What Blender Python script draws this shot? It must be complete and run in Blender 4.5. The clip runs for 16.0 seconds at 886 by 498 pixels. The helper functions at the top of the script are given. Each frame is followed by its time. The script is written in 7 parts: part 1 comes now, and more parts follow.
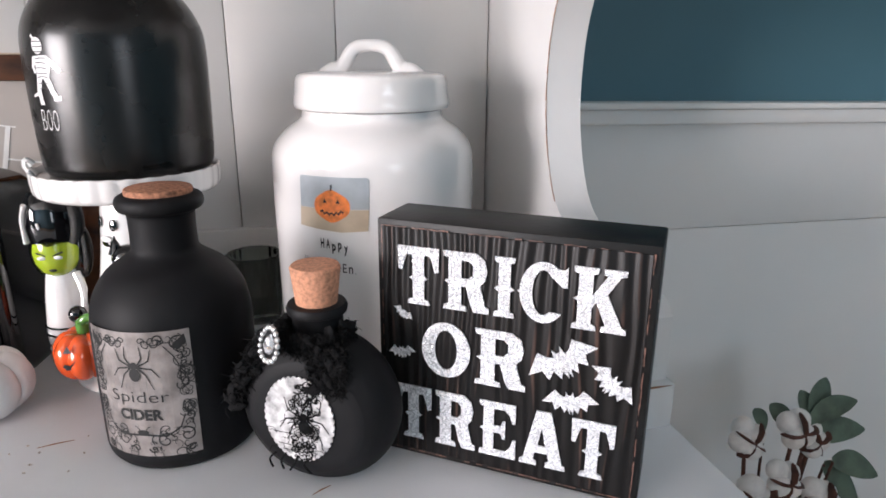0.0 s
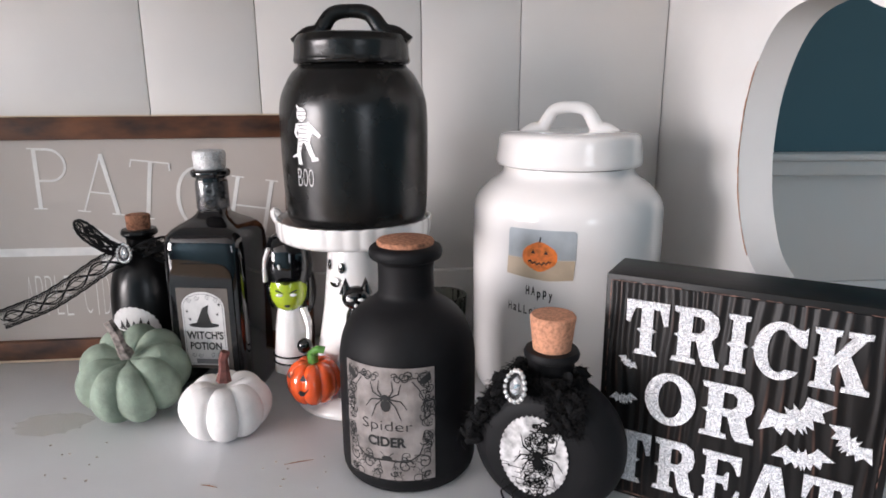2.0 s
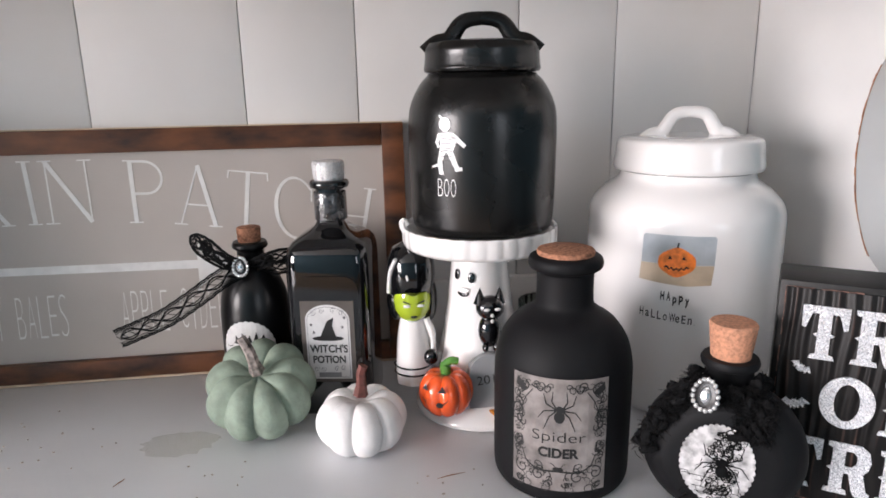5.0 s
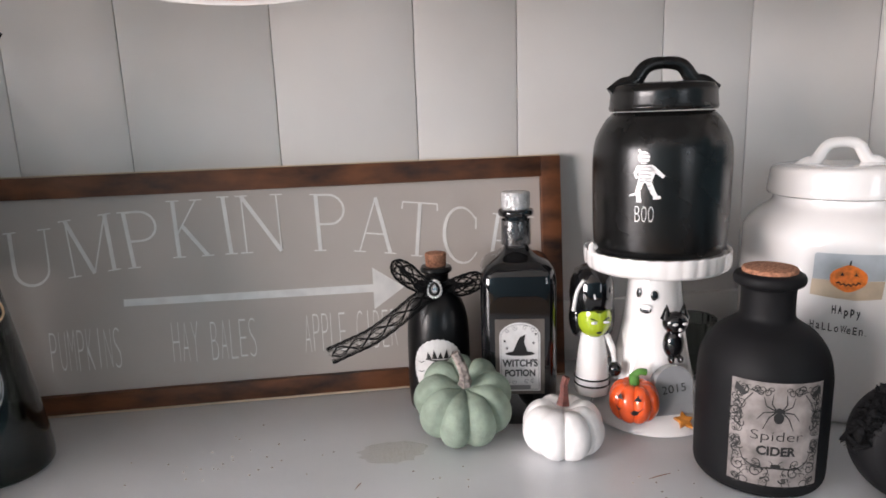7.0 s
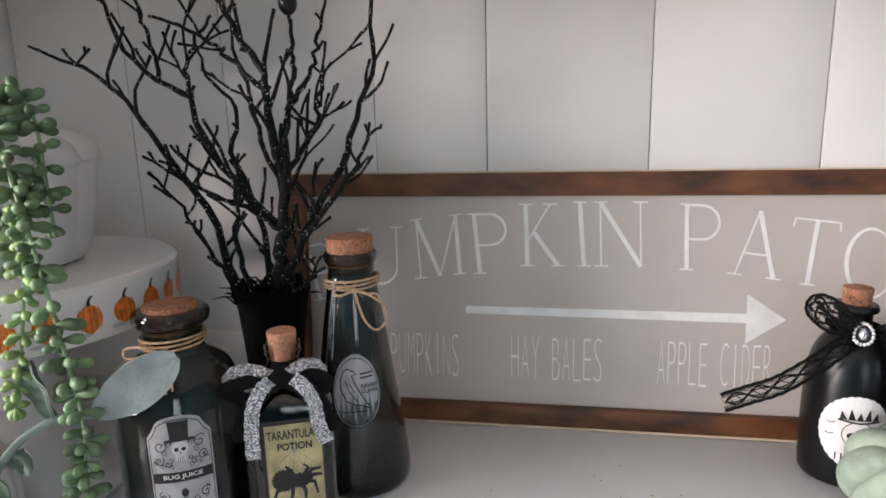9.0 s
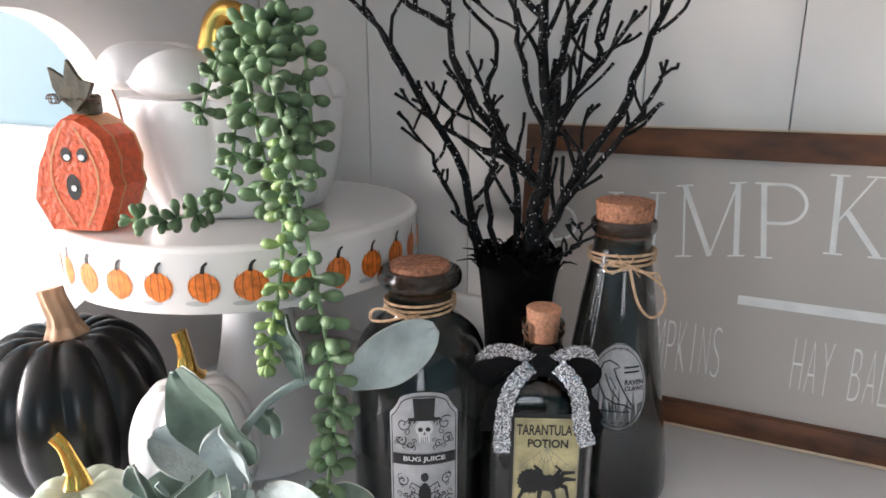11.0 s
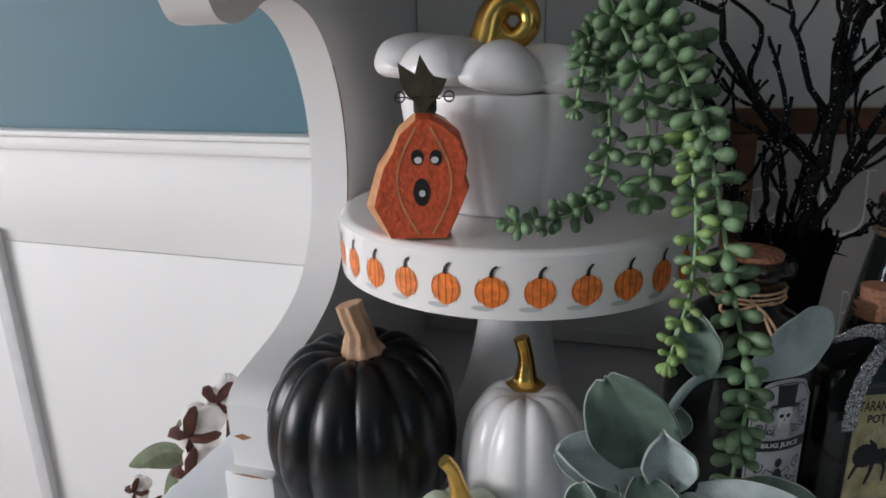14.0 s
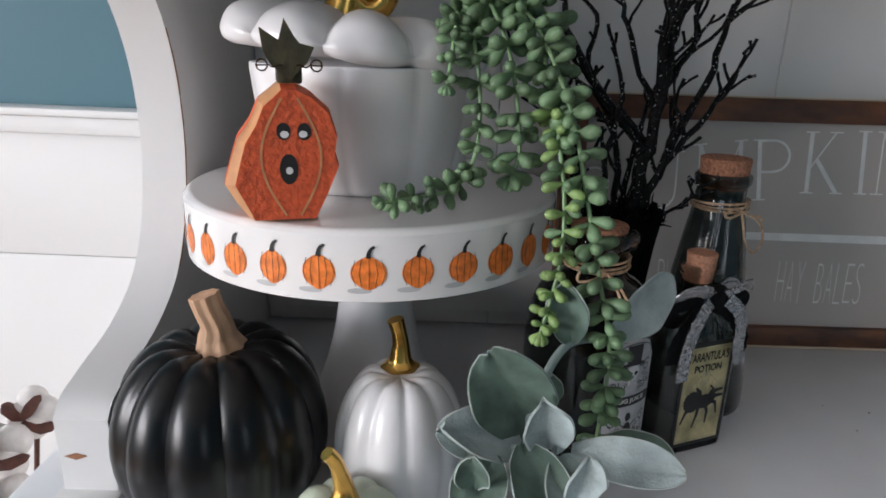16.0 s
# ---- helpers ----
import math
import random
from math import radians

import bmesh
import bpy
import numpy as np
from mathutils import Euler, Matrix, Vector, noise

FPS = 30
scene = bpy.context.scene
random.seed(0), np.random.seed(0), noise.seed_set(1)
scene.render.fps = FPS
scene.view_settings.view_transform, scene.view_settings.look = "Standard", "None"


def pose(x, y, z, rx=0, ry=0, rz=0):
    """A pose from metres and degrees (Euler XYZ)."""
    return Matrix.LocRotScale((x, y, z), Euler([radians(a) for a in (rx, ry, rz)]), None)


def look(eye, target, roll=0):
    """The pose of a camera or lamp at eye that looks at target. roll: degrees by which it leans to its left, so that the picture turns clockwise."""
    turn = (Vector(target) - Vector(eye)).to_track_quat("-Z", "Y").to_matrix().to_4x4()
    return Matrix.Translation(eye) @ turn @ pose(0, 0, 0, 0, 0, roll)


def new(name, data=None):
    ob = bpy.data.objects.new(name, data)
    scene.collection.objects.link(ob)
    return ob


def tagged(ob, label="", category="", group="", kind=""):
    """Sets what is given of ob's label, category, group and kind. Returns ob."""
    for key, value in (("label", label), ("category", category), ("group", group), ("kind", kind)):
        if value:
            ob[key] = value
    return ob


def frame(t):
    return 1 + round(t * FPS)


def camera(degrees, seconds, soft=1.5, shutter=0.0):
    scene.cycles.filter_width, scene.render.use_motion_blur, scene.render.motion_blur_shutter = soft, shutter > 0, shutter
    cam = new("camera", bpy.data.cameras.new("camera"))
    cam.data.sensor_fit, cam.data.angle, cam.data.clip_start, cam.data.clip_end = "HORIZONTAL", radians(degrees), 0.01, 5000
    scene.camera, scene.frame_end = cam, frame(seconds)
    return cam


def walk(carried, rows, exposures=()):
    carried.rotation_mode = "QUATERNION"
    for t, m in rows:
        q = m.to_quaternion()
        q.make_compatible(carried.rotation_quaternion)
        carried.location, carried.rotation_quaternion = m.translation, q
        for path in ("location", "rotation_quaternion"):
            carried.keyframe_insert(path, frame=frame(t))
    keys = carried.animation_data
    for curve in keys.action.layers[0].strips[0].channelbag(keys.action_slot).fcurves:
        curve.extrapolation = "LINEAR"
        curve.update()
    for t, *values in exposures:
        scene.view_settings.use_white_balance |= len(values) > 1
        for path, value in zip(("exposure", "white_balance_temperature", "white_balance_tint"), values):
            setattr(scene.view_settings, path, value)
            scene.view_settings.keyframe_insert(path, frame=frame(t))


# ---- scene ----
cam = camera(69.7, 16.0, soft=1.7)
PATH = [
    (0, (0.012, -0.003, 0.229), (0.478, 1.853, -0.353), 0.3),
    (0.5, (-0.011, -0.002, 0.231), (0.343, 1.887, -0.322), 0.2),
    (1, (-0.033, -0.009, 0.237), (0.24, 1.906, -0.274), 0.6),
    (1.5, (-0.052, -0.015, 0.247), (0.151, 1.913, -0.244), 0.2),
    (2, (-0.073, -0.018, 0.249), (0.115, 1.914, -0.233), -0.3),
    (2.5, (-0.086, -0.016, 0.252), (0.109, 1.916, -0.23), -0.7),
    (3, (-0.102, -0.013, 0.25), (0.102, 1.917, -0.233), -1.1),
    (3.5, (-0.118, -0.007, 0.252), (0.108, 1.918, -0.24), -1.1),
    (4, (-0.139, 0.0, 0.257), (0.09, 1.923, -0.242), -1.3),
    (4.2, (-0.149, 0.001, 0.258), (0.074, 1.923, -0.245), -1.0),
    (6.3, (-0.289, -0.004, 0.256), (0.032, 1.924, -0.169), -1.9),
    (6.5, (-0.311, -0.011, 0.263), (0.012, 1.919, -0.152), -2.0),
    (7, (-0.343, -0.028, 0.269), (-0.106, 1.916, -0.135), -2.0),
    (7.5, (-0.385, -0.012, 0.276), (-0.297, 1.944, -0.131), -2.1),
    (8, (-0.442, 0.006, 0.282), (-0.519, 1.964, -0.121), -1.5),
    (8.5, (-0.483, 0.025, 0.279), (-0.703, 1.974, -0.111), -1.5),
    (9, (-0.502, 0.048, 0.28), (-0.838, 1.975, -0.139), -1.5),
    (9.2, (-0.514, 0.056, 0.274), (-0.877, 1.976, -0.15), -1.7),
    (11.3, (-0.605, 0.101, 0.266), (-1.453, 1.831, -0.269), -0.2),
    (11.5, (-0.614, 0.101, 0.265), (-1.489, 1.821, -0.26), -0.4),
    (12, (-0.633, 0.097, 0.261), (-1.603, 1.77, -0.253), -0.3),
    (12.5, (-0.674, 0.075, 0.261), (-1.651, 1.74, -0.26), -0.6),
    (13, (-0.729, 0.055, 0.264), (-1.567, 1.788, -0.275), -1.0),
    (13.5, (-0.775, 0.042, 0.267), (-1.491, 1.825, -0.288), -1.3),
    (14, (-0.82, 0.027, 0.271), (-1.381, 1.86, -0.298), -1.4),
    (14.5, (-0.842, 0.024, 0.271), (-1.143, 1.917, -0.299), -0.6),
    (15, (-0.861, 0.025, 0.269), (-1.014, 1.932, -0.314), 0.8),
    (15.5, (-0.856, 0.031, 0.267), (-0.907, 1.937, -0.335), 1.6),
    (16, (-0.85, 0.033, 0.265), (-0.849, 1.937, -0.349), 1.7),
]
EXPOSURES = [(0, 0.17, 6500, 14), (1.5, 0.0, 6500, 14), (4, 0.0, 6500, 14), (7, -0.05, 6650, 14), (7.5, -0.1, 6650, 14), (8, 0.06, 6650, 14), (8.5, 0.28, 6650, 14), (9.2, 0.5, 6650, 14),
             (11.3, 0.74, 6600, 13), (12, 0.58, 6550, 12), (12.5, -0.03, 6350, 10), (13, -0.63, 6200, 9), (13.5, -0.94, 6200, 9), (14, -1.12, 6200, 9), (15, -1.14, 6200, 10), (15.5, -0.97, 6200, 10), (16, -0.77, 6200, 10)]
walk(cam, [(t, look(eye, target, roll)) for t, eye, target, roll in PATH], EXPOSURES)

# ---- daylight: sky, and the two windows of the room ----
world = bpy.data.worlds.new("sky")
scene.world = world
world.use_nodes = True
sky = world.node_tree.nodes.new("ShaderNodeTexSky")
sky.sky_type, sky.sun_disc = "NISHITA", False
sky.sun_elevation, sky.sun_rotation = radians(18), radians(230)
world.node_tree.links.new(sky.outputs[0], world.node_tree.nodes["Background"].inputs[0])
world.node_tree.nodes["Background"].inputs[1].default_value = 0.12


def window_lamp(name, m, sx, sy, watts, colour):
    lamp = bpy.data.lights.new(name, "AREA")
    lamp.shape, lamp.size, lamp.size_y, lamp.energy, lamp.color = "RECTANGLE", sx, sy, watts, colour
    ob = new(name, lamp)
    ob.matrix_world = m
    return ob


window_lamp("daylight_window_west", look((-4.22, -1.70, 0.5), (0, -1.70, 0.5)), 2.4, 1.27, 308, (0.978, 0.952, 0.985))
window_lamp("daylight_window_south", look((1.1, -3.42, 0.5), (1.1, 0.5, 0.5)), 0.95, 1.25, 14, (0.82, 0.90, 1.0))

# ---- materials ----
MATS = {}


def mat(name, col, rough=0.5, metal=0.0, var=0.08, scale=25.0, bump=0.08, bscale=250.0, coat=0.0, spec=0.5, trans=0.0, stain=None, stretch=(1, 1, 1)):
    if name in MATS:
        return MATS[name]
    m = bpy.data.materials.new(name)
    m.use_nodes = True
    nt = m.node_tree
    b = nt.nodes["Principled BSDF"]
    tc = nt.nodes.new("ShaderNodeTexCoord")
    mp = nt.nodes.new("ShaderNodeMapping")
    mp.inputs["Scale"].default_value = stretch
    nt.links.new(tc.outputs["Object"], mp.inputs["Vector"])
    n1 = nt.nodes.new("ShaderNodeTexNoise")
    n1.inputs["Scale"].default_value, n1.inputs["Detail"].default_value = scale, 6
    nt.links.new(mp.outputs[0], n1.inputs["Vector"])
    n2 = nt.nodes.new("ShaderNodeTexNoise")
    n2.inputs["Scale"].default_value, n2.inputs["Detail"].default_value = bscale, 3
    nt.links.new(mp.outputs[0], n2.inputs["Vector"])
    ramp = nt.nodes.new("ShaderNodeValToRGB")
    lo = [max(0.0, c * (1 - 1.6 * var)) for c in col] if stain is None else list(stain)
    hi = [min(1.0, c * (1 + var)) for c in col]
    ramp.color_ramp.elements[0].color, ramp.color_ramp.elements[1].color = (*lo, 1), (*hi, 1)
    ramp.color_ramp.elements[0].position, ramp.color_ramp.elements[1].position = (0.3, 0.62)
    nt.links.new(n1.outputs["Fac"], ramp.inputs["Fac"])
    nt.links.new(ramp.outputs["Color"], b.inputs["Base Color"])
    if bump:
        bp = nt.nodes.new("ShaderNodeBump")
        bp.inputs["Strength"].default_value, bp.inputs["Distance"].default_value = bump, 0.001
        nt.links.new(n2.outputs["Fac"], bp.inputs["Height"])
        nt.links.new(bp.outputs["Normal"], b.inputs["Normal"])
    mr = nt.nodes.new("ShaderNodeMapRange")
    mr.inputs["To Min"].default_value, mr.inputs["To Max"].default_value = max(0.02, rough * 0.85), min(1.0, rough * 1.15)
    nt.links.new(n1.outputs["Fac"], mr.inputs["Value"])
    nt.links.new(mr.outputs[0], b.inputs["Roughness"])
    b.inputs["Metallic"].default_value = metal
    b.inputs["Coat Weight"].default_value = coat
    b.inputs["Coat Roughness"].default_value = 0.06
    b.inputs["Specular IOR Level"].default_value = spec
    b.inputs["Transmission Weight"].default_value = trans
    MATS[name] = m
    return m


def glitter(name, dark, light, scale, rough=0.3, cover=0.5, metal=0.6):
    m = mat(name, light, rough, metal=metal, bump=0.0)
    nt = m.node_tree
    b = nt.nodes["Principled BSDF"]
    tc = nt.nodes.new("ShaderNodeTexCoord")
    v = nt.nodes.new("ShaderNodeTexVoronoi")
    v.inputs["Scale"].default_value = scale
    nt.links.new(tc.outputs["Object"], v.inputs["Vector"])
    sep = nt.nodes.new("ShaderNodeSeparateColor")
    nt.links.new(v.outputs["Color"], sep.inputs[0])
    r = nt.nodes.new("ShaderNodeValToRGB")
    r.color_ramp.elements[0].color, r.color_ramp.elements[1].color = (*dark, 1), (*light, 1)
    r.color_ramp.elements[0].position, r.color_ramp.elements[1].position = cover - 0.2, cover + 0.25
    nt.links.new(sep.outputs[0], r.inputs["Fac"])
    nt.links.new(r.outputs["Color"], b.inputs["Base Color"])
    # each flake lies at its own tilt
    geo = nt.nodes.new("ShaderNodeNewGeometry")
    sub = nt.nodes.new("ShaderNodeVectorMath")
    sub.operation = "SUBTRACT"
    sub.inputs[1].default_value = (0.5, 0.5, 0.5)
    nt.links.new(v.outputs["Color"], sub.inputs[0])
    add = nt.nodes.new("ShaderNodeVectorMath")
    add.operation = "ADD"
    nt.links.new(geo.outputs["Normal"], add.inputs[0])
    nt.links.new(sub.outputs[0], add.inputs[1])
    nrm = nt.nodes.new("ShaderNodeVectorMath")
    nrm.operation = "NORMALIZE"
    nt.links.new(add.outputs[0], nrm.inputs[0])
    nt.links.new(nrm.outputs[0], b.inputs["Normal"])
    return m


def glass_mat(name, col, rough=0.03):
    m = mat(name, col, rough, trans=1.0, bump=0.0, var=0.02)
    m.node_tree.nodes["Principled BSDF"].inputs["IOR"].default_value = 1.45
    return m


WHITE_PAINT = mat("white_furniture_paint", (0.74, 0.735, 0.725), 0.42, var=0.035, scale=9, bump=0.12, bscale=120)
PLANK_PAINT = mat("white_plank_paint", (0.76, 0.745, 0.725), 0.5, var=0.03, scale=6, bump=0.1, bscale=90)
TABLE_PAINT = mat("white_tabletop_paint", (0.755, 0.770, 0.790), 0.3, var=0.04, scale=7, bump=0.1, bscale=160)
WALL_WHITE = mat("white_wainscot_paint", (0.78, 0.775, 0.765), 0.55, var=0.02, scale=4, bump=0.06)
TEAL = mat("teal_wall_paint", (0.065, 0.155, 0.195), 0.6, var=0.05, scale=3, bump=0.1, bscale=180)
CEIL = mat("ceiling_paint", (0.8, 0.79, 0.77), 0.8, var=0.02)
FLOOR_WOOD = mat("oak_floor", (0.28, 0.17, 0.09), 0.45, var=0.25, scale=5, stretch=(1, 8, 1))
BARE_WOOD = mat("bare_chipped_wood", (0.30, 0.13, 0.06), 0.7, var=0.2, scale=200)
STAINED = mat("brown_stained_wood", (0.145, 0.052, 0.020), 0.5, var=0.25, stain=(0.022, 0.009, 0.006), scale=52, bump=0.3, bscale=260, stretch=(0.4, 1, 1))
RAWEDGE = mat("raw_wood_edge", (0.62, 0.5, 0.36), 0.7, var=0.1)
GREIGE = mat("greige_sign_paint", (0.52, 0.468, 0.428), 0.6, var=0.03, scale=12, bump=0.1)
SIGN_WHITE = mat("white_sign_lettering", (0.84, 0.825, 0.80), 0.6, var=0.05, scale=80)
BLACK_MATT = mat("matt_black_glass_paint", (0.006, 0.006, 0.007), 0.6, spec=0.22, var=0.15, scale=30, bump=0.05, bscale=600)
BLACK_SATIN = mat("satin_black_glaze", (0.0035, 0.0035, 0.004), 0.29, var=0.1, bump=0.03, spec=0.38)
JAR_BLACK = mat("black_canister_glaze", (0.005, 0.005, 0.005), 0.27, var=0.1, bump=0.03, spec=0.5)
BLACK_GLOSS = mat("glossy_black_glass", (0.005, 0.005, 0.006), 0.06, var=0.05, bump=0.0, coat=0.6)
BLACK_WOODPAINT = mat("black_block_paint", (0.008, 0.008, 0.008), 0.45, var=0.2, scale=40, bump=0.15, spec=0.3)
WHITE_GLAZE = mat("white_ceramic_glaze", (0.845, 0.825, 0.81), 0.12, var=0.015, scale=10, bump=0.02, coat=0.7)
WHITE_SATIN = mat("white_satin_ceramic", (0.80, 0.785, 0.785), 0.30, var=0.02, scale=12, bump=0.03, coat=0.25)
WHITE_MATT = mat("white_matt_foam", (0.82, 0.80, 0.79), 0.8, var=0.04, scale=60, bump=0.35, bscale=300)
CORK = mat("cork", (0.38, 0.170, 0.098), 0.9, var=0.35, scale=420, bump=0.6, bscale=500)
CORK_PALE = mat("pale_cork", (0.53, 0.255, 0.155), 0.9, var=0.2, scale=500, bump=0.4, bscale=500)
GOLD = mat("gold_paint", (0.72, 0.43, 0.11), 0.25, metal=1.0, var=0.12, scale=60, bump=0.1)
GREEN_PUMPKIN = mat("sage_green_flocked", (0.262, 0.325, 0.258), 0.85, var=0.14, scale=70, bump=0.5, bscale=350)
PALE_GREEN = mat("pale_green_satin", (0.52, 0.58, 0.46), 0.4, var=0.05, scale=30)
ORANGE_GLAZE = mat("orange_ceramic_glaze", (0.80, 0.10, 0.02), 0.12, var=0.12, scale=60, coat=0.7, bump=0.02)
ORANGE_WOOD = mat("orange_crackled_paint", (0.64, 0.098, 0.030), 0.6, var=0.14, scale=260, bump=1.0, bscale=330)
LIGHT_WOOD = mat("carved_pale_wood", (0.56, 0.27, 0.12), 0.6, var=0.15, scale=90)
OLIVE = mat("olive_painted_wood", (0.055, 0.048, 0.022), 0.6, var=0.25, scale=120, bump=0.4)
STEM_TAN = mat("tan_stem", (0.48, 0.295, 0.18), 0.7, var=0.25, scale=90, bump=0.6, stretch=(1, 1, 0.3))
STEM_GREY = mat("grey_brown_stem", (0.27, 0.23, 0.21), 0.8, var=0.55, scale=200, bump=0.5)
STEM_RED = mat("maroon_stem", (0.15, 0.05, 0.04), 0.7, var=0.3, scale=200, bump=0.5)
LIME = mat("lime_green_glaze", (0.38, 0.50, 0.03), 0.15, var=0.1, coat=0.6, bump=0.02)
GREY_GLAZE = mat("grey_glaze", (0.33, 0.34, 0.35), 0.18, var=0.1, coat=0.5)
GREEN_GLAZE = mat("leaf_green_glaze", (0.10, 0.27, 0.05), 0.2, var=0.15, coat=0.5)
LEAF_GLAZE = mat("ochre_glaze", (0.55, 0.20, 0.03), 0.25, var=0.25, scale=150)
BLACK_INK = mat("black_print", (0.012, 0.012, 0.012), 0.6, var=0.1)
GREY_INK = mat("grey_print", (0.22, 0.22, 0.23), 0.6, var=0.15)
SILVER_LABEL = mat("aged_silver_label", (0.27, 0.240, 0.228), 0.42, metal=0.2, var=0.28, scale=70, bump=0.1)
WHITE_LABEL = mat("white_paper_label", (0.66, 0.65, 0.64), 0.6, var=0.06, scale=120)
PATCH = mat("greyish_printed_patch", (0.50, 0.49, 0.49), 0.7, var=0.35, scale=170)
GREY_LABEL = mat("grey_paper_label", (0.42, 0.42, 0.43), 0.6, var=0.1, scale=120)
CREAM_LABEL = mat("yellowed_paper_label", (0.44, 0.38, 0.20), 0.6, var=0.3, scale=60)
DARK_LABEL = mat("charcoal_label", (0.10, 0.085, 0.075), 0.5, var=0.2)
PUMPKIN_PRINT = mat("orange_print", (0.88, 0.215, 0.036), 0.4, var=0.2, scale=240)
SHADE_PRINT = mat("grey_wash_print", (0.50, 0.50, 0.50), 0.4, var=0.1)
BLUE_PRINT = mat("grey_blue_wash", (0.40, 0.44, 0.47), 0.35, var=0.08, scale=60)
TAN_PRINT = mat("tan_wash", (0.55, 0.44, 0.32), 0.35, var=0.1, scale=60)
GLIT_WHITE = glitter("white_glitter", (0.40, 0.41, 0.44), (0.95, 0.95, 0.97), 1900, rough=0.3, cover=0.42, metal=0.25)
GLIT_SILVER = glitter("silver_glitter_ribbon", (0.12, 0.12, 0.13), (0.80, 0.80, 0.82), 1500, rough=0.25, cover=0.5, metal=0.8)
GLIT_BLACK = glitter("black_glitter_twig", (0.0030, 0.0030, 0.0032), (0.95, 0.95, 0.97), 1250, rough=0.4, cover=0.5, metal=0.0)
for node in GLIT_BLACK.node_tree.nodes:
    if node.type == "VALTORGB" and node.outputs[0].is_linked:
        node.color_ramp.elements[0].position, node.color_ramp.elements[1].position = 0.980, 0.986
GLIT_BLACK.node_tree.nodes["Principled BSDF"].inputs["Specular IOR Level"].default_value = 0.2
GLIT_CAP = glitter("silver_glitter_cap", (0.45, 0.45, 0.46), (0.92, 0.92, 0.92), 1800, rough=0.3, cover=0.3, metal=0.6)
SEAL = mat("clear_shrink_seal", (0.035, 0.035, 0.037), 0.16, var=0.6, scale=260, bump=0.9, bscale=420, coat=0.9)
SMOKE_GLASS = glass_mat("smoked_glass", (0.30, 0.32, 0.32))
TAR_GLASS = glass_mat("grey_bottle_glass", (0.55, 0.58, 0.56))
DARK_FILL = mat("black_sand_filling", (0.012, 0.012, 0.013), 0.6, var=0.3, scale=300)
TWINE = mat("jute_twine", (0.55, 0.37, 0.23), 0.9, var=0.25, scale=300, bump=0.5)
LACE = mat("black_lace", (0.006, 0.006, 0.0065), 0.85, spec=0.15, var=0.3, scale=300, bump=0.5)
GEM = mat("clear_rhinestone", (0.82, 0.84, 0.87), 0.05, metal=0.75, var=0.05, bump=0.0)
PEARL = mat("silver_bead", (0.80, 0.80, 0.80), 0.15, metal=0.7, var=0.03, bump=0.0)
SUCC = mat("succulent_green", (0.125, 0.200, 0.105), 0.5, var=0.38, scale=48, bump=0.05, spec=0.35)
SUCC_YOUNG = mat("succulent_yellow_green", (0.20, 0.30, 0.10), 0.5, var=0.25, scale=60, bump=0.05)
SUCC_STEM = mat("succulent_stem", (0.22, 0.34, 0.17), 0.5, var=0.2)
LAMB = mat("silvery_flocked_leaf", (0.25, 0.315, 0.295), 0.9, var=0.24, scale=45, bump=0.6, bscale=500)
# a darker green, given to some whole leaves on both faces
LAMB_DARK = mat("green_leaf", (0.10, 0.150, 0.118), 0.7, var=0.25, scale=60, bump=0.3)
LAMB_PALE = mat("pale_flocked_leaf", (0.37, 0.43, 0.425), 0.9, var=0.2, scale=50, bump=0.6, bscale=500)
LAMB_EDGE = mat("pale_leaf_rim", (0.42, 0.46, 0.43), 0.9, var=0.1)
SAGE_LEAF = mat("pale_sage_leaf", (0.16, 0.19, 0.11), 0.7, var=0.25, scale=60, bump=0.3)
COTTON_LEAF = mat("dull_green_leaf", (0.085, 0.120, 0.088), 0.7, var=0.3, scale=40, bump=0.3)
BLACK_FELT = mat("black_felt", (0.003, 0.003, 0.003), 0.95, spec=0.1, var=0.3, scale=200, bump=0.5)
COTTON = mat("cotton_boll", (0.74, 0.70, 0.67), 0.95, var=0.06, scale=120, bump=0.8, bscale=200)
HUSK = mat("brown_cotton_husk", (0.085, 0.028, 0.018), 0.7, var=0.3, scale=100, bump=0.4)
RIB_GLASS = glass_mat("dark_green_ribbed_glass", (0.34, 0.38, 0.35), 0.08)
FABRIC = mat("white_bunting_cloth", (0.85, 0.83, 0.82), 0.9, var=0.04, scale=200, bump=0.3)
TRIM_ORANGE = mat("orange_bunting_trim", (0.62, 0.12, 0.04), 0.85, var=0.1)
GREY_STRIP = mat("grey_strip_paint", (0.60, 0.60, 0.61), 0.6, var=0.05)
WIRE = mat("rusty_wire", (0.06, 0.03, 0.02), 0.5, metal=0.6, var=0.3)


# ---- mesh helpers ----
def link(name, bm, material, parent=None, label="", smooth=38):
    bmesh.ops.recalc_face_normals(bm, faces=bm.faces)
    me = bpy.data.meshes.new(name)
    bm.to_mesh(me)
    bm.free()
    if smooth:
        me.polygons.foreach_set("use_smooth", [True] * len(me.polygons))
        me.set_sharp_from_angle(angle=radians(smooth))
    me.materials.append(material)
    ob = new(name, me)
    if parent is not None:
        ob.parent = parent
    return tagged(ob, label)


def part(name, bm, material, parent, label="", smooth=38):
    return link(name, bm, material, parent, label, smooth)


def thing(name, x, y, z, rz=0, label="", category="", group="", kind="", rx=0, ry=0):
    ob = new(name)
    ob.empty_display_size = 0.02
    ob.matrix_world = pose(x, y, z, rx, ry, rz)
    return tagged(ob, label, category, group, kind)


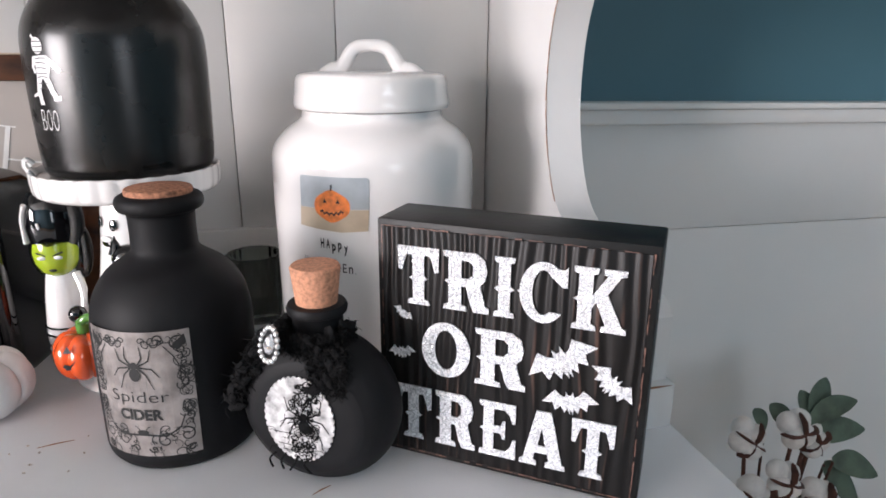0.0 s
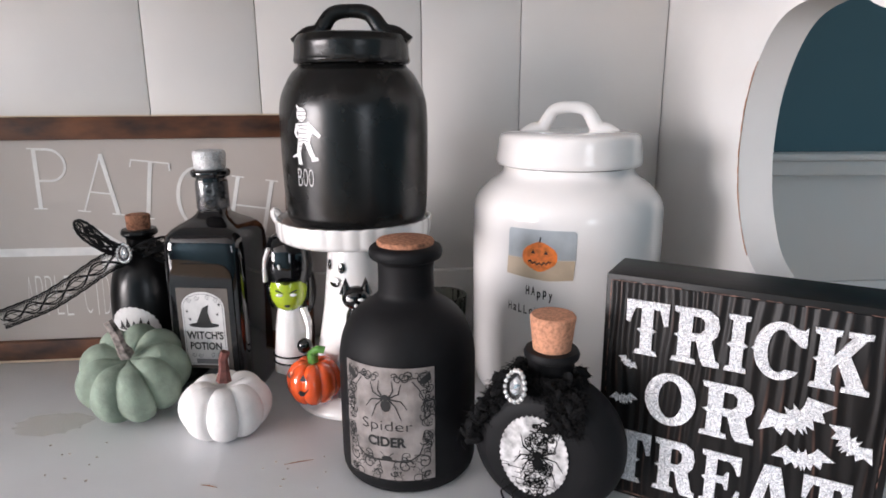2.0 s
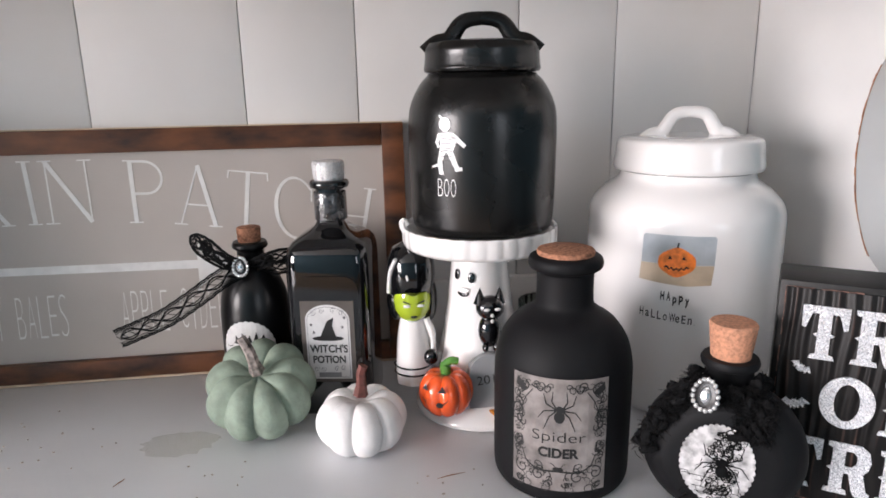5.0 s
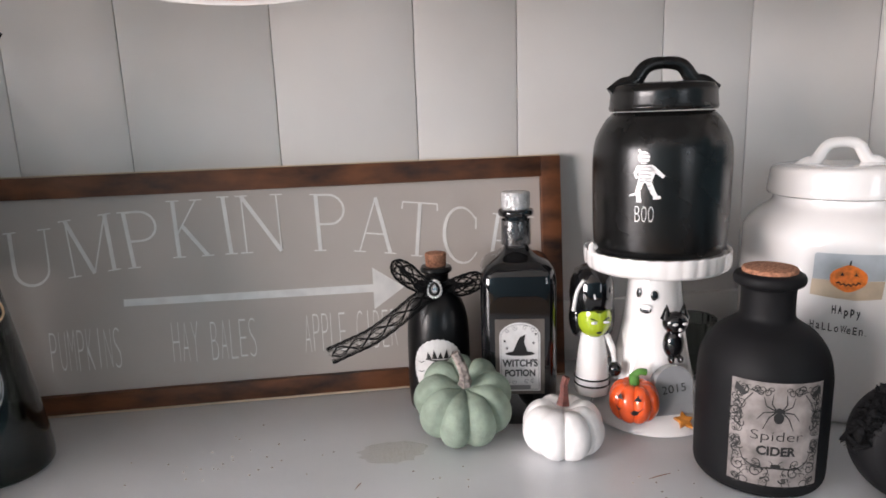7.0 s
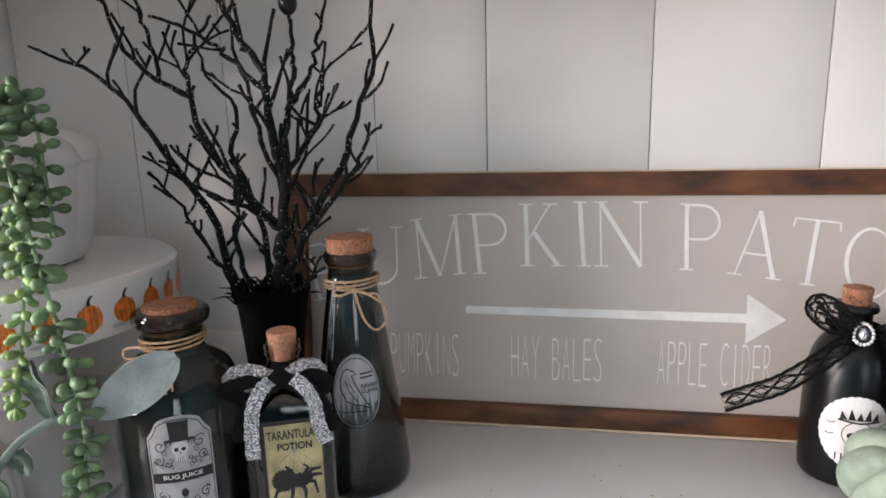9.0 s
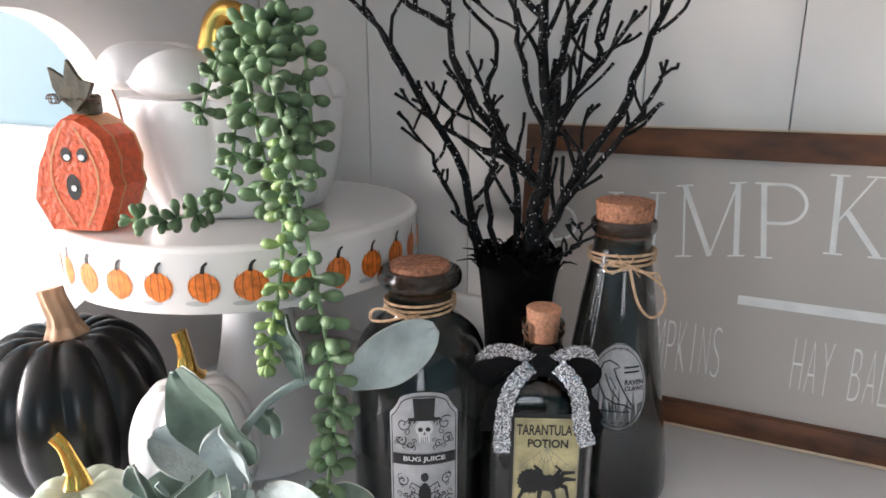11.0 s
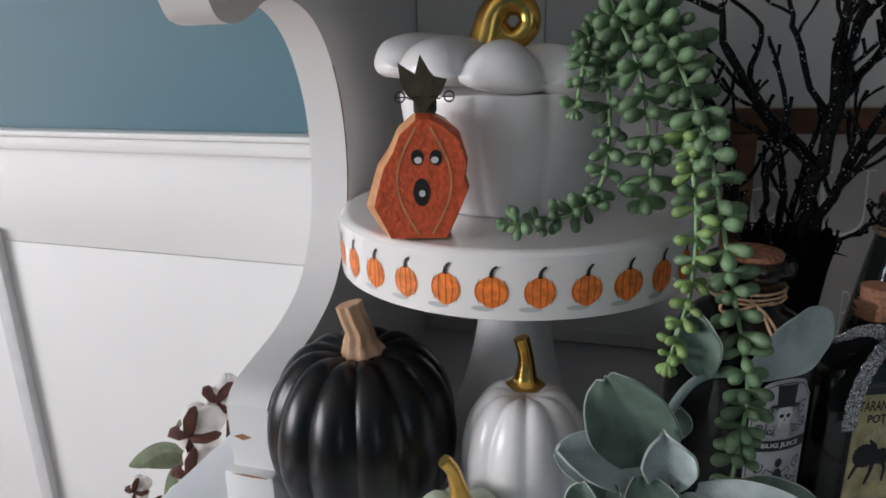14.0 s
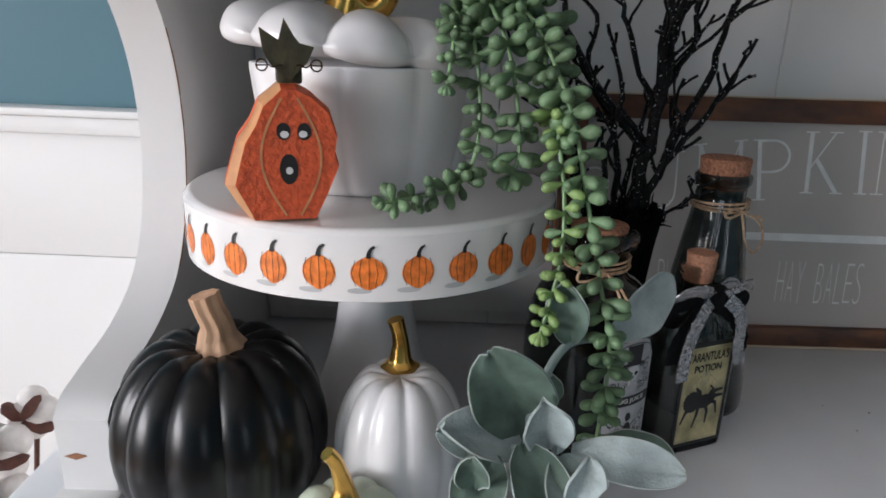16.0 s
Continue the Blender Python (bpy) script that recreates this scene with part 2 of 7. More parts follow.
def box(x0, x1, y0, y1, z0, z1, bevel=0.0, bm=None, seg=2):
    bm = bm or bmesh.new()
    vs = [bm.verts.new((x, y, z)) for x in (x0, x1) for y in (y0, y1) for z in (z0, z1)]
    fs = [bm.faces.new([vs[i] for i in q]) for q in ((0, 1, 3, 2), (4, 6, 7, 5), (0, 4, 5, 1), (2, 3, 7, 6), (0, 2, 6, 4), (1, 5, 7, 3))]
    if bevel:
        es = list({e for f in fs for e in f.edges})
        bmesh.ops.bevel(bm, geom=es, offset=bevel, segments=seg, affect="EDGES", profile=0.5)
    return bm


def lathe(prof, n=56, bm=None, shape=None, at=(0, 0, 0)):
    """Turn a profile of (radius, height) about z; shape(angle, r, z) may move a point to another (r, z)."""
    bm = bm or bmesh.new()
    rings = []
    for r, z in prof:
        if r <= 1e-6:
            rr, zz = shape(0, r, z) if shape else (r, z)
            rings.append([bm.verts.new((at[0], at[1], at[2] + zz))])
            continue
        ring = []
        for i in range(n):
            a = 2 * math.pi * i / n
            rr, zz = shape(a, r, z) if shape else (r, z)
            ring.append(bm.verts.new((at[0] + rr * math.cos(a), at[1] + rr * math.sin(a), at[2] + zz)))
        rings.append(ring)
    for p, q in zip(rings, rings[1:]):
        if len(p) == 1 and len(q) == 1:
            continue
        for i in range(n):
            j = (i + 1) % n
            if len(p) == 1:
                bm.faces.new((p[0], q[j], q[i]))
            elif len(q) == 1:
                bm.faces.new((p[i], p[j], q[0]))
            else:
                bm.faces.new((p[i], p[j], q[j], q[i]))
    return bm


def curve(pts, n=6, closed=False):
    """Catmull-Rom through the points."""
    pts = [Vector(p) for p in pts]
    out = []
    m = len(pts)
    for i in range(m if closed else m - 1):
        g = (lambda k: pts[k % m]) if closed else (lambda k: pts[min(max(k, 0), m - 1)])
        a, b, c, d = g(i - 1), g(i), g(i + 1), g(i + 2)
        for k in range(n):
            t = k / n
            out.append(0.5 * (2 * b + (c - a) * t + (2 * a - 5 * b + 4 * c - d) * t * t + (3 * b - a - 3 * c + d) * t ** 3))
    if not closed:
        out.append(pts[-1])
    return out


def tube(pts, radii, n=8, bm=None, flat=1.0):
    """A tube along the points; radii: one number or one a point; flat squeezes it across."""
    bm = bm or bmesh.new()
    pts = [Vector(p) for p in pts]
    if not hasattr(radii, "__len__"):
        radii = [radii] * len(pts)
    ref = None
    rings = []
    for i, p in enumerate(pts):
        d = (pts[min(i + 1, len(pts) - 1)] - pts[max(i - 1, 0)]).normalized()
        if ref is None:
            ref = d.cross(Vector((0, 0, 1)) if abs(d.z) < 0.9 else Vector((1, 0, 0))).normalized()
        u = (ref - d * ref.dot(d)).normalized()
        v = d.cross(u)
        ref = u
        rings.append([bm.verts.new(p + radii[i] * (math.cos(a) * u + flat * math.sin(a) * v)) for a in [2 * math.pi * k / n for k in range(n)]])
    for a, b in zip(rings, rings[1:]):
        for i in range(n):
            bm.faces.new((a[i], a[(i + 1) % n], b[(i + 1) % n], b[i]))
    bm.faces.new(rings[0][::-1])
    bm.faces.new(rings[-1])
    return bm


def blob(bm, m, n=10, k=6):
    """A unit ball under the matrix m, joined to bm."""
    prof = [(math.sin(math.pi * i / k), -math.cos(math.pi * i / k)) for i in range(k + 1)]
    prof[0], prof[-1] = (0, -1), (0, 1)
    start = len(bm.verts)
    lathe(prof, n, bm)
    bm.verts.ensure_lookup_table()
    for v in bm.verts[start:]:
        v.co = m @ v.co
    return bm


def ball(x, y, z, rx, ry, rz, bm=None, n=16, k=10):
    bm = bm or bmesh.new()
    return blob(bm, Matrix.Translation((x, y, z)) @ Matrix.Diagonal((rx, ry, rz, 1)), n, k)


def prism(poly, depth, bm=None, m=None):
    """A flat outline in x and z, given a thickness along y (0 at the front, depth at the back)."""
    bm = bm or bmesh.new()
    m = m or Matrix()
    a = [bm.verts.new(m @ Vector((x, 0, z))) for x, z in poly]
    b = [bm.verts.new(m @ Vector((x, depth, z))) for x, z in poly]
    bm.faces.new(a)
    bm.faces.new(b[::-1])
    k = len(poly)
    for i in range(k):
        bm.faces.new((a[i], b[i], b[(i + 1) % k], a[(i + 1) % k]))
    return bm


# ---- flat print: outlines in label coordinates (x, z), laid on a surface ----
def ring_pts(cx, cz, rx, rz=None, n=28, a0=0.0, a1=360.0):
    rz = rx if rz is None else rz
    full = abs(a1 - a0) >= 360
    return [(cx + rx * math.cos(radians(a0 + (a1 - a0) * i / (n if full else n - 1))), cz + rz * math.sin(radians(a0 + (a1 - a0) * i / (n if full else n - 1)))) for i in range(n)]


def add_poly(bm, pts):
    bm.faces.new([bm.verts.new((x, 0, z)) for x, z in pts]).normal_update()


def add_stroke(bm, pts, w):
    """A line of width w along the points; w may be a pair, from start to end."""
    w0, w1 = w if hasattr(w, "__len__") else (w, w)
    ps = [Vector((p[0], p[1])) for p in pts]
    prev = None
    for i, p in enumerate(ps):
        d = ps[min(i + 1, len(ps) - 1)] - ps[max(i - 1, 0)]
        d = d.normalized() if d.length > 1e-9 else Vector((1, 0))
        k = (w0 + (w1 - w0) * i / max(1, len(ps) - 1)) / 2
        s = Vector((-d.y, d.x)) * k
        pair = (bm.verts.new((p.x + s.x, 0, p.y + s.y)), bm.verts.new((p.x - s.x, 0, p.y - s.y)))
        if prev:
            bm.faces.new((prev[0], prev[1], pair[1], pair[0]))
        prev = pair


def text_mesh(body, offset=0.0, spacing=1.0):
    cu = bpy.data.curves.new("lettering", "FONT")
    cu.body, cu.size, cu.offset, cu.space_character, cu.resolution_u = body, 1.0, offset, spacing, 4
    ob = bpy.data.objects.new("lettering", cu)
    me = bpy.data.meshes.new_from_object(ob)
    bpy.data.objects.remove(ob)
    return me


def add_text(bm, body, x0, x1, z0, z1, offset=0.0, spacing=1.0, turn=0.0, skew=0.0):
    """Lettering stretched to fill the box, its baseline at z0; turn: degrees about the box's foot."""
    me = text_mesh(body, offset, spacing)
    co = [v.co.copy() for v in me.vertices]
    if not co:
        return
    ax, bx = min(c.x for c in co), max(c.x for c in co)
    az, bz = min(c.y for c in co), max(c.y for c in co)
    cx, ca, sa = (x0 + x1) / 2, math.cos(radians(turn)), math.sin(radians(turn))
    vs = []
    for c in co:
        x = x0 + (c.x - ax) / max(1e-6, bx - ax) * (x1 - x0)
        z = (c.y - az) / max(1e-6, bz - az) * (z1 - z0)
        dx = x - cx + skew * z
        vs.append(bm.verts.new((cx + dx * ca - z * sa, 0, z0 + dx * sa + z * ca)))
    for p in me.polygons:
        try:
            bm.faces.new([vs[i] for i in p.vertices])
        except ValueError:
            pass
    bpy.data.meshes.remove(me)


def lay(name, bm, material, parent, place, label="", step=0.004, lift=0.0004, thick=0.0, wrap=True):
    """Lay a flat print on a surface: place(x, z, out) gives the point. Wide faces are cut first so that they bend."""
    if wrap:
        bmesh.ops.triangulate(bm, faces=[f for f in bm.faces if len(f.verts) > 4])
        xs = [v.co.x for v in bm.verts]
        x = min(xs) + step
        while x < max(xs):
            bmesh.ops.bisect_plane(bm, geom=bm.verts[:] + bm.edges[:] + bm.faces[:], plane_co=(x, 0, 0), plane_no=(1, 0, 0))
            x += step
    if thick:
        fs = bm.faces[:]
        ret = bmesh.ops.extrude_face_region(bm, geom=fs)
        for v in [g for g in ret["geom"] if isinstance(g, bmesh.types.BMVert)]:
            v.co.y = 1.0
    for v in bm.verts:
        v.co = Vector(place(v.co.x, v.co.z, lift + (thick if v.co.y > 0.5 else 0.0)))
    return link(name, bm, material, parent, label, smooth=0)


def on_cylinder(r, at_angle=-90.0, cz=0.0):
    """x runs round the cylinder to the right as seen from outside; the middle faces at_angle degrees."""
    def place(x, z, out):
        a = radians(at_angle) + x / r
        return ((r + out) * math.cos(a), (r + out) * math.sin(a), z + cz)
    return place


def on_plane(y=0.0, cz=0.0, cx=0.0):
    return lambda x, z, out: (x + cx, y - out, z + cz)


def spiral(cx, cz, r0, turns, start=0.0, sign=1, n=24):
    return [(cx + r0 * (1 - 0.88 * i / n) * math.cos(radians(start) + sign * 2 * math.pi * turns * i / n), cz + r0 * (1 - 0.88 * i / n) * math.sin(radians(start) + sign * 2 * math.pi * turns * i / n)) for i in range(n + 1)]


def jitter(k):
    return random.uniform(-k, k)


def join(name, pieces, parent=None, label="", smooth=38):
    """One mesh out of (bmesh, material) pieces."""
    me = bpy.data.meshes.new(name)
    out = bmesh.new()
    mats = []
    for bm, material in pieces:
        bmesh.ops.recalc_face_normals(bm, faces=bm.faces)
        if material not in mats:
            mats.append(material)
        k = mats.index(material)
        for f in bm.faces:
            f.material_index = k
        tmp = bpy.data.meshes.new("piece")
        bm.to_mesh(tmp)
        bm.free()
        out.from_mesh(tmp)
        bpy.data.meshes.remove(tmp)
    out.to_mesh(me)
    out.free()
    for material in mats:
        me.materials.append(material)
    me.polygons.foreach_set("use_smooth", [True] * len(me.polygons))
    me.set_sharp_from_angle(angle=radians(smooth))
    ob = new(name, me)
    if parent is not None:
        ob.parent = parent
    return tagged(ob, label)


# ---- the room ----
tagged(link("floor", box(-4.2, 2.2, -3.4, 0.8, -0.95, -0.9), FLOOR_WOOD), "brown oak floor of the room", "floor", kind="structure")
tagged(link("ceiling", box(-4.2, 2.2, -3.4, 0.8, 1.6, 1.65), CEIL), "plain white ceiling", "ceiling", kind="structure")
tagged(link("wall_north", box(-4.2, 2.2, 0.66, 0.8, -0.9, 1.6), TEAL), "teal painted wall above white wainscot", "wall", kind="structure")
tagged(link("wall_east", box(2.05, 2.2, -3.25, 0.66, -0.9, 1.6), TEAL), "plain teal wall", "wall", kind="structure")
wains = thing("wainscot", 0, 0, -0.0054, 0, "white painted wainscot boards with a chair rail", "wainscot", kind="structure", ry=0.6)
part("board", box(-4.05, 2.05, 0.648, 0.66, 0.0410, 0.166, 0.0005), WALL_WHITE, wains)
part("board", box(-4.05, 2.05, 0.648, 0.66, -0.9, 0.04, 0.0005), WALL_WHITE, wains)
part("chair_rail", box(-4.05, 2.05, 0.634, 0.66, 0.1662, 0.183, 0.003), WALL_WHITE, wains)
part("rail_cap", box(-4.05, 2.05, 0.628, 0.66, 0.1832, 0.1905, 0.002), WALL_WHITE, wains)
# a narrow upright strip, greyer than the boards behind it
part("upright_strip", box(-1.652, -1.630, 0.636, 0.648, -0.9, 0.058, 0.001), GREY_STRIP, wains, "grey vertical strip")


def wall_with_window(name, m, width, z0, z1, o0, o1, oz0, oz1, thick, number):
    """A wall along local x with one opening, and its window with a frame, bars and panes."""
    wall = thing(name, 0, 0, 0, 0, "plain teal wall with a window opening", "wall", kind="structure")
    wall.matrix_world = m
    for x0, x1, a, b in ((0, o0, z0, z1), (o1, width, z0, z1), (o0, o1, z0, oz0), (o0, o1, oz1, z1)):
        part("wall_section", box(x0, x1, 0, thick, a, b), TEAL, wall)
    win = thing(number, 0, 0, 0, 0, "white framed window with glazing bars", "window", kind="structure")
    win.matrix_world = m
    mx, mz = (o0 + o1) / 2, (oz0 + oz1) / 2
    for x0, x1, a, b in ((o0, o0 + 0.05, oz0, oz1), (o1 - 0.05, o1, oz0, oz1), (o0 + 0.05, o1 - 0.05, oz0, oz0 + 0.05), (o0 + 0.05, o1 - 0.05, oz1 - 0.05, oz1)):
        part("window_frame", box(x0, x1, 0.03, 0.08, a, b, 0.003), WHITE_PAINT, win)
    part("glazing_bar", box(mx - 0.014, mx + 0.014, 0.04, 0.07, oz0 + 0.05, oz1 - 0.05), WHITE_PAINT, win)
    part("glazing_bar", box(o0 + 0.05, mx - 0.014, 0.04, 0.07, mz - 0.014, mz + 0.014), WHITE_PAINT, win)
    part("glazing_bar", box(mx + 0.014, o1 - 0.05, 0.04, 0.07, mz - 0.014, mz + 0.014), WHITE_PAINT, win)
    part("window_sill", box(o0 - 0.04, o1 + 0.04, -0.05, 0.03, oz0 - 0.03, oz0 - 0.001, 0.004), WHITE_PAINT, win)
    return wall


wall_with_window("wall_west", pose(-4.05, -3.25, 0, 0, 0, 90), 3.91, -0.9, 1.6, 0.32, 2.78, -0.15, 1.15, 0.15, "window_1")
wall_with_window("wall_south", pose(2.05, -3.25, 0, 0, 0, 180), 6.1, -0.9, 1.6, 0.45, 1.45, -0.15, 1.15, 0.15, "window_2")

# ---- sideboard and hutch ----
side = thing("sideboard", -0.43, 0.4, -0.9, 0, "white painted sideboard with a planked top, worn edges", "sideboard")
o = Vector((0.43, -0.4, 0.9))


def sbox(x0, x1, y0, y1, z0, z1, bevel=0.0):
    return box(x0 + o.x, x1 + o.x, y0 + o.y, y1 + o.y, z0 + o.z, z1 + o.z, bevel)


part("top_board", sbox(-1.0425, 0.246, 0.16, 0.632, -0.028, 0.0, 0.0025), TABLE_PAINT, side)
part("breadboard_end", sbox(-1.106, -1.0435, 0.16, 0.632, -0.028, 0.0, 0.0025), TABLE_PAINT, side)
part("body", sbox(-1.08, 0.22, 0.19, 0.63, -0.86, -0.0285, 0.004), WHITE_PAINT, side)
for x in (-1.05, 0.17):
    for y in (0.21, 0.58):
        part("foot", sbox(x, x + 0.04, y, y + 0.04, -0.9, -0.861), WHITE_PAINT, side)

hutch = thing("hutch", -0.42, 0.615, 0, 0, "white painted hutch with scrolled side panels and a planked back", "hutch")
h = Vector((0.42, -0.615, 0))
GROOVES = [-1.02, -0.902, -0.803, -0.66, -0.559, -0.421, -0.286, -0.184, -0.031, 0.065, 0.2112]
for x0, x1 in zip(GROOVES, GROOVES[1:]):
    part("plank", box(x0 + 0.0004 + h.x, x1 - 0.0004 + h.x, 0.615 + h.y, 0.626 + h.y, 0.001, 0.52, 0.0010), PLANK_PAINT, hutch)
part("back_board", box(-1.02 + h.x, 0.2112 + h.x, 0.6265 + h.y, 0.632 + h.y, 0.0, 0.52), PLANK_PAINT, hutch)
part("back_ledge", box(-1.019 + h.x, 0.210 + h.x, 0.606 + h.y, 0.6148 + h.y, 0.017, 0.071, 0.002), PLANK_PAINT, hutch)


def panel_outline(back=0.0):
    """The scrolled front edge of the hutch's side, from its foot to the upper shelf; back: how far the scroll is cut in more."""
    swing = curve([(0.318, 0, 0.074), (0.327, 0, 0.0825), (0.349, 0, 0.0890), (0.384 + back / 2, 0, 0.0985), (0.416 + back, 0, 0.117), (0.437 + back, 0, 0.148), (0.447 + back, 0, 0.183), (0.449 + back, 0, 0.216), (0.444 + back, 0, 0.250), (0.430 + back, 0, 0.281), (0.410 + back, 0, 0.300), (0.386 + back / 2, 0, 0.3075), (0.362, 0, 0.3055), (0.345, 0, 0.297), (0.329, 0, 0.2915), (0.314, 0, 0.2935), (0.307, 0, 0.304)], 5)
    return [(0.632, 0.0), (0.318, 0.0)] + [(p.x, p.z) for p in swing] + [(0.307, 0.499), (0.632, 0.499)]


def side_panel(x0, thick, back):
    bm = prism([(y - 0.615, z) for y, z in panel_outline(back)], thick)
    for v in bm.verts:
        v.co = Vector((x0 + h.x + v.co.y, v.co.x, v.co.z))
    es = [e for e in bm.edges if e.calc_face_angle(0) > 1.2]
    bmesh.ops.bevel(bm, geom=es, offset=0.0016, segments=2, affect="EDGES")
    return part("side_panel", bm, WHITE_PAINT, hutch, "scrolled white side panel with chipped edges")


for x0, inner, back in ((-1.0495, 1, 0.0), (0.2120, -1, 0.018)):
    panel = side_panel(x0, 0.0285, back)
    part("foot_block", box(x0 - 0.003 + h.x, x0 + 0.0315 + h.x, 0.311 + h.y, 0.34 + h.y, 0.0, 0.031, 0.0015), WHITE_PAINT, panel)
    # bare wood where the paint has chipped
    for dx, z, w, t in ((0.000, 0.052, 0.012, 0.004), (0.007, 0.0302, 0.024, 0.0012)):
        bm = prism([(-w / 2, 0), (0, t / 2), (w / 2, t * 0.1), (0, -t / 2)], 0.0006, m=Matrix.Translation((x0 + 0.009 + dx + h.x, (0.3174 if z > 0.04 else 0.3104) + h.y, z)))
        part("paint_chip", bm, BARE_WOOD, panel)
    xi = (x0 + 0.0289 if inner > 0 else x0 - 0.0004) + h.x
    for z0, z1 in ((0.13, 0.24),):
        pts = [(p[0], p[1]) for p in panel_outline(back) if 0.12 < p[1] < 0.27]
        bm = bmesh.new()
        for (ya, za), (yb, zb) in zip(pts, pts[1:]):
            w = 0.0006 + 0.0012 * random.random()
            bm.faces.new([bm.verts.new(q) for q in ((xi, ya + h.y - 0.0003, za), (xi, yb + h.y - 0.0003, zb), (xi, yb + h.y + w, zb), (xi, ya + h.y + w, za))])
        part("worn_edge", bm, BARE_WOOD, panel, smooth=0)
part("upper_shelf", box(-1.065 + h.x, 0.252 + h.x, 0.3 + h.y, 0.632 + h.y, 0.5, 0.525, 0.003), WHITE_PAINT, hutch)


# ---- jars ----
def handle(bm, half, z0, rise, rad, wide):
    pts = curve([(-half - 0.011, 0, z0 - 0.0075), (-half - 0.003, 0, z0 - 0.0005), (-half * 0.8, 0, z0 + 0.003), (-half * 0.48, 0, z0 + rise * 0.85), (0, 0, z0 + rise), (half * 0.48, 0, z0 + rise * 0.85), (half * 0.8, 0, z0 + 0.003), (half + 0.003, 0, z0 - 0.0005), (half + 0.011, 0, z0 - 0.0075)], 6)
    n = len(pts)
    rr = [rad * (0.75 + 0.5 * abs(2 * i / (n - 1) - 1)) for i in range(n)]
    return tube(pts, rr, 12, bm, flat=wide)


def canister(name, x, y, z, rz, body_prof, lid_prof, hand, material, label):
    t = thing(name, x, y, z, rz, label, "canister")
    part("body", lathe(body_prof, 80), material, t)
    lid = part("lid", lathe(lid_prof, 80), material, t)
    bm = bmesh.new()
    handle(bm, *hand)
    part("handle", bm, material, lid)
    return t


def bend(pts, n=5):
    return [(max(0.0, p.x), p.z) for p in curve([(r, 0, z) for r, z in pts], n)]


wj = canister("ceramic_canister", 0.08, 0.4919, 0.0, -14,
              [(0, 0.001)] + [(0.066, 0.0)] + bend([(0.070, 0.002), (0.0745, 0.010), (0.0765, 0.03), (0.0772, 0.09), (0.0774, 0.145), (0.0755, 0.163), (0.0665, 0.175), (0.0555, 0.183), (0.0530, 0.187)]) + [(0.0530, 0.190), (0, 0.190)],
              [(0, 0.1905), (0.054, 0.1905)] + bend([(0.0578, 0.1915), (0.0588, 0.195), (0.0574, 0.204), (0.0568, 0.211), (0.0545, 0.2155), (0.047, 0.2175)], 4) + [(0.03, 0.2178), (0, 0.218)],
              (0.0268, 0.2175, 0.0185, 0.0044, 1.3), WHITE_GLAZE, "white glazed ceramic canister with a pumpkin picture and lettering")
bj = canister("ceramic_canister", -0.092, 0.4867, 0.1515, -10,
              [(0, 0.001), (0.049, 0.0)] + bend([(0.0525, 0.001), (0.0545, 0.006), (0.0555, 0.02), (0.0562, 0.05), (0.0562, 0.08), (0.0540, 0.095), (0.0470, 0.109), (0.0415, 0.115)]) + [(0.0405, 0.1165), (0, 0.1165)],
              [(0, 0.1172), (0.0405, 0.1172)] + bend([(0.0428, 0.1178), (0.0437, 0.120), (0.0432, 0.122), (0.0425, 0.129), (0.0422, 0.1335), (0.0395, 0.138)], 4) + [(0.03, 0.1395), (0, 0.140)],
              (0.030, 0.138, 0.0175, 0.0043, 1.5), JAR_BLACK, "satin black ceramic canister with white printed figure and lettering")
WJ, BJ = on_cylinder(0.0774, -120 + 14), on_cylinder(0.0562, -127 + 10)


# ---- pumpkins ----
def pumpkin_mesh(r, hgt, ribs, depth, base=0.6, dip=0.15, n=96, squash=1.0, sharp=0.6, twist=0.0):
    prof = []
    k = 22
    for i in range(k + 1):
        a = math.pi * i / k
        rr, zz = r * math.sin(a) ** 0.85, hgt * (0.5 - 0.5 * math.cos(a))
        zz += -dip * hgt * math.exp(-((rr / (0.42 * r)) ** 2)) * (1 if i > k / 2 else -0.6)
        prof.append((rr if 0 < i < k else 0.0, zz))
    lowest = min(z for _, z in prof)
    prof = [(q, z - lowest) for q, z in prof]

    def shape(a, q, z):
        w = abs(math.cos(ribs * a / 2 + twist * z)) ** sharp
        return q * (1 - depth + depth * w), z - depth * 0.25 * hgt * (1 - w) * (1 if z > hgt / 2 else -0.4)
    return lathe(prof, n, shape=shape)


def stem(pts, radii, ribs=6, groove=0.18, n=24):
    bm = tube(curve(pts, 5), [radii[0]] * (5 * (len(pts) - 1) + 1), n)
    rings = len(bm.verts) // n
    bm.verts.ensure_lookup_table()
    cpts = curve(pts, 5)
    for i in range(rings):
        f = i / (rings - 1) * (len(radii) - 1)
        a = int(min(f, len(radii) - 2))
        rad = radii[a] + (radii[a + 1] - radii[a]) * (f - a)
        for k in range(n):
            v = bm.verts[i * n + k]
            s = rad / radii[0] * (1 - groove * (0.5 + 0.5 * math.cos(2 * math.pi * ribs * k / n)))
            v.co = cpts[i] + (v.co - cpts[i]) * s
    return bm


def pumpkin(x, y, rz, label, bm, material, stem_bm, stem_material, stem_label):
    t = thing("pumpkin", x, y, 0, rz, label, "pumpkin")
    part("body", bm, material, t)
    part("stem", stem_bm, stem_material, t, stem_label)
    return t


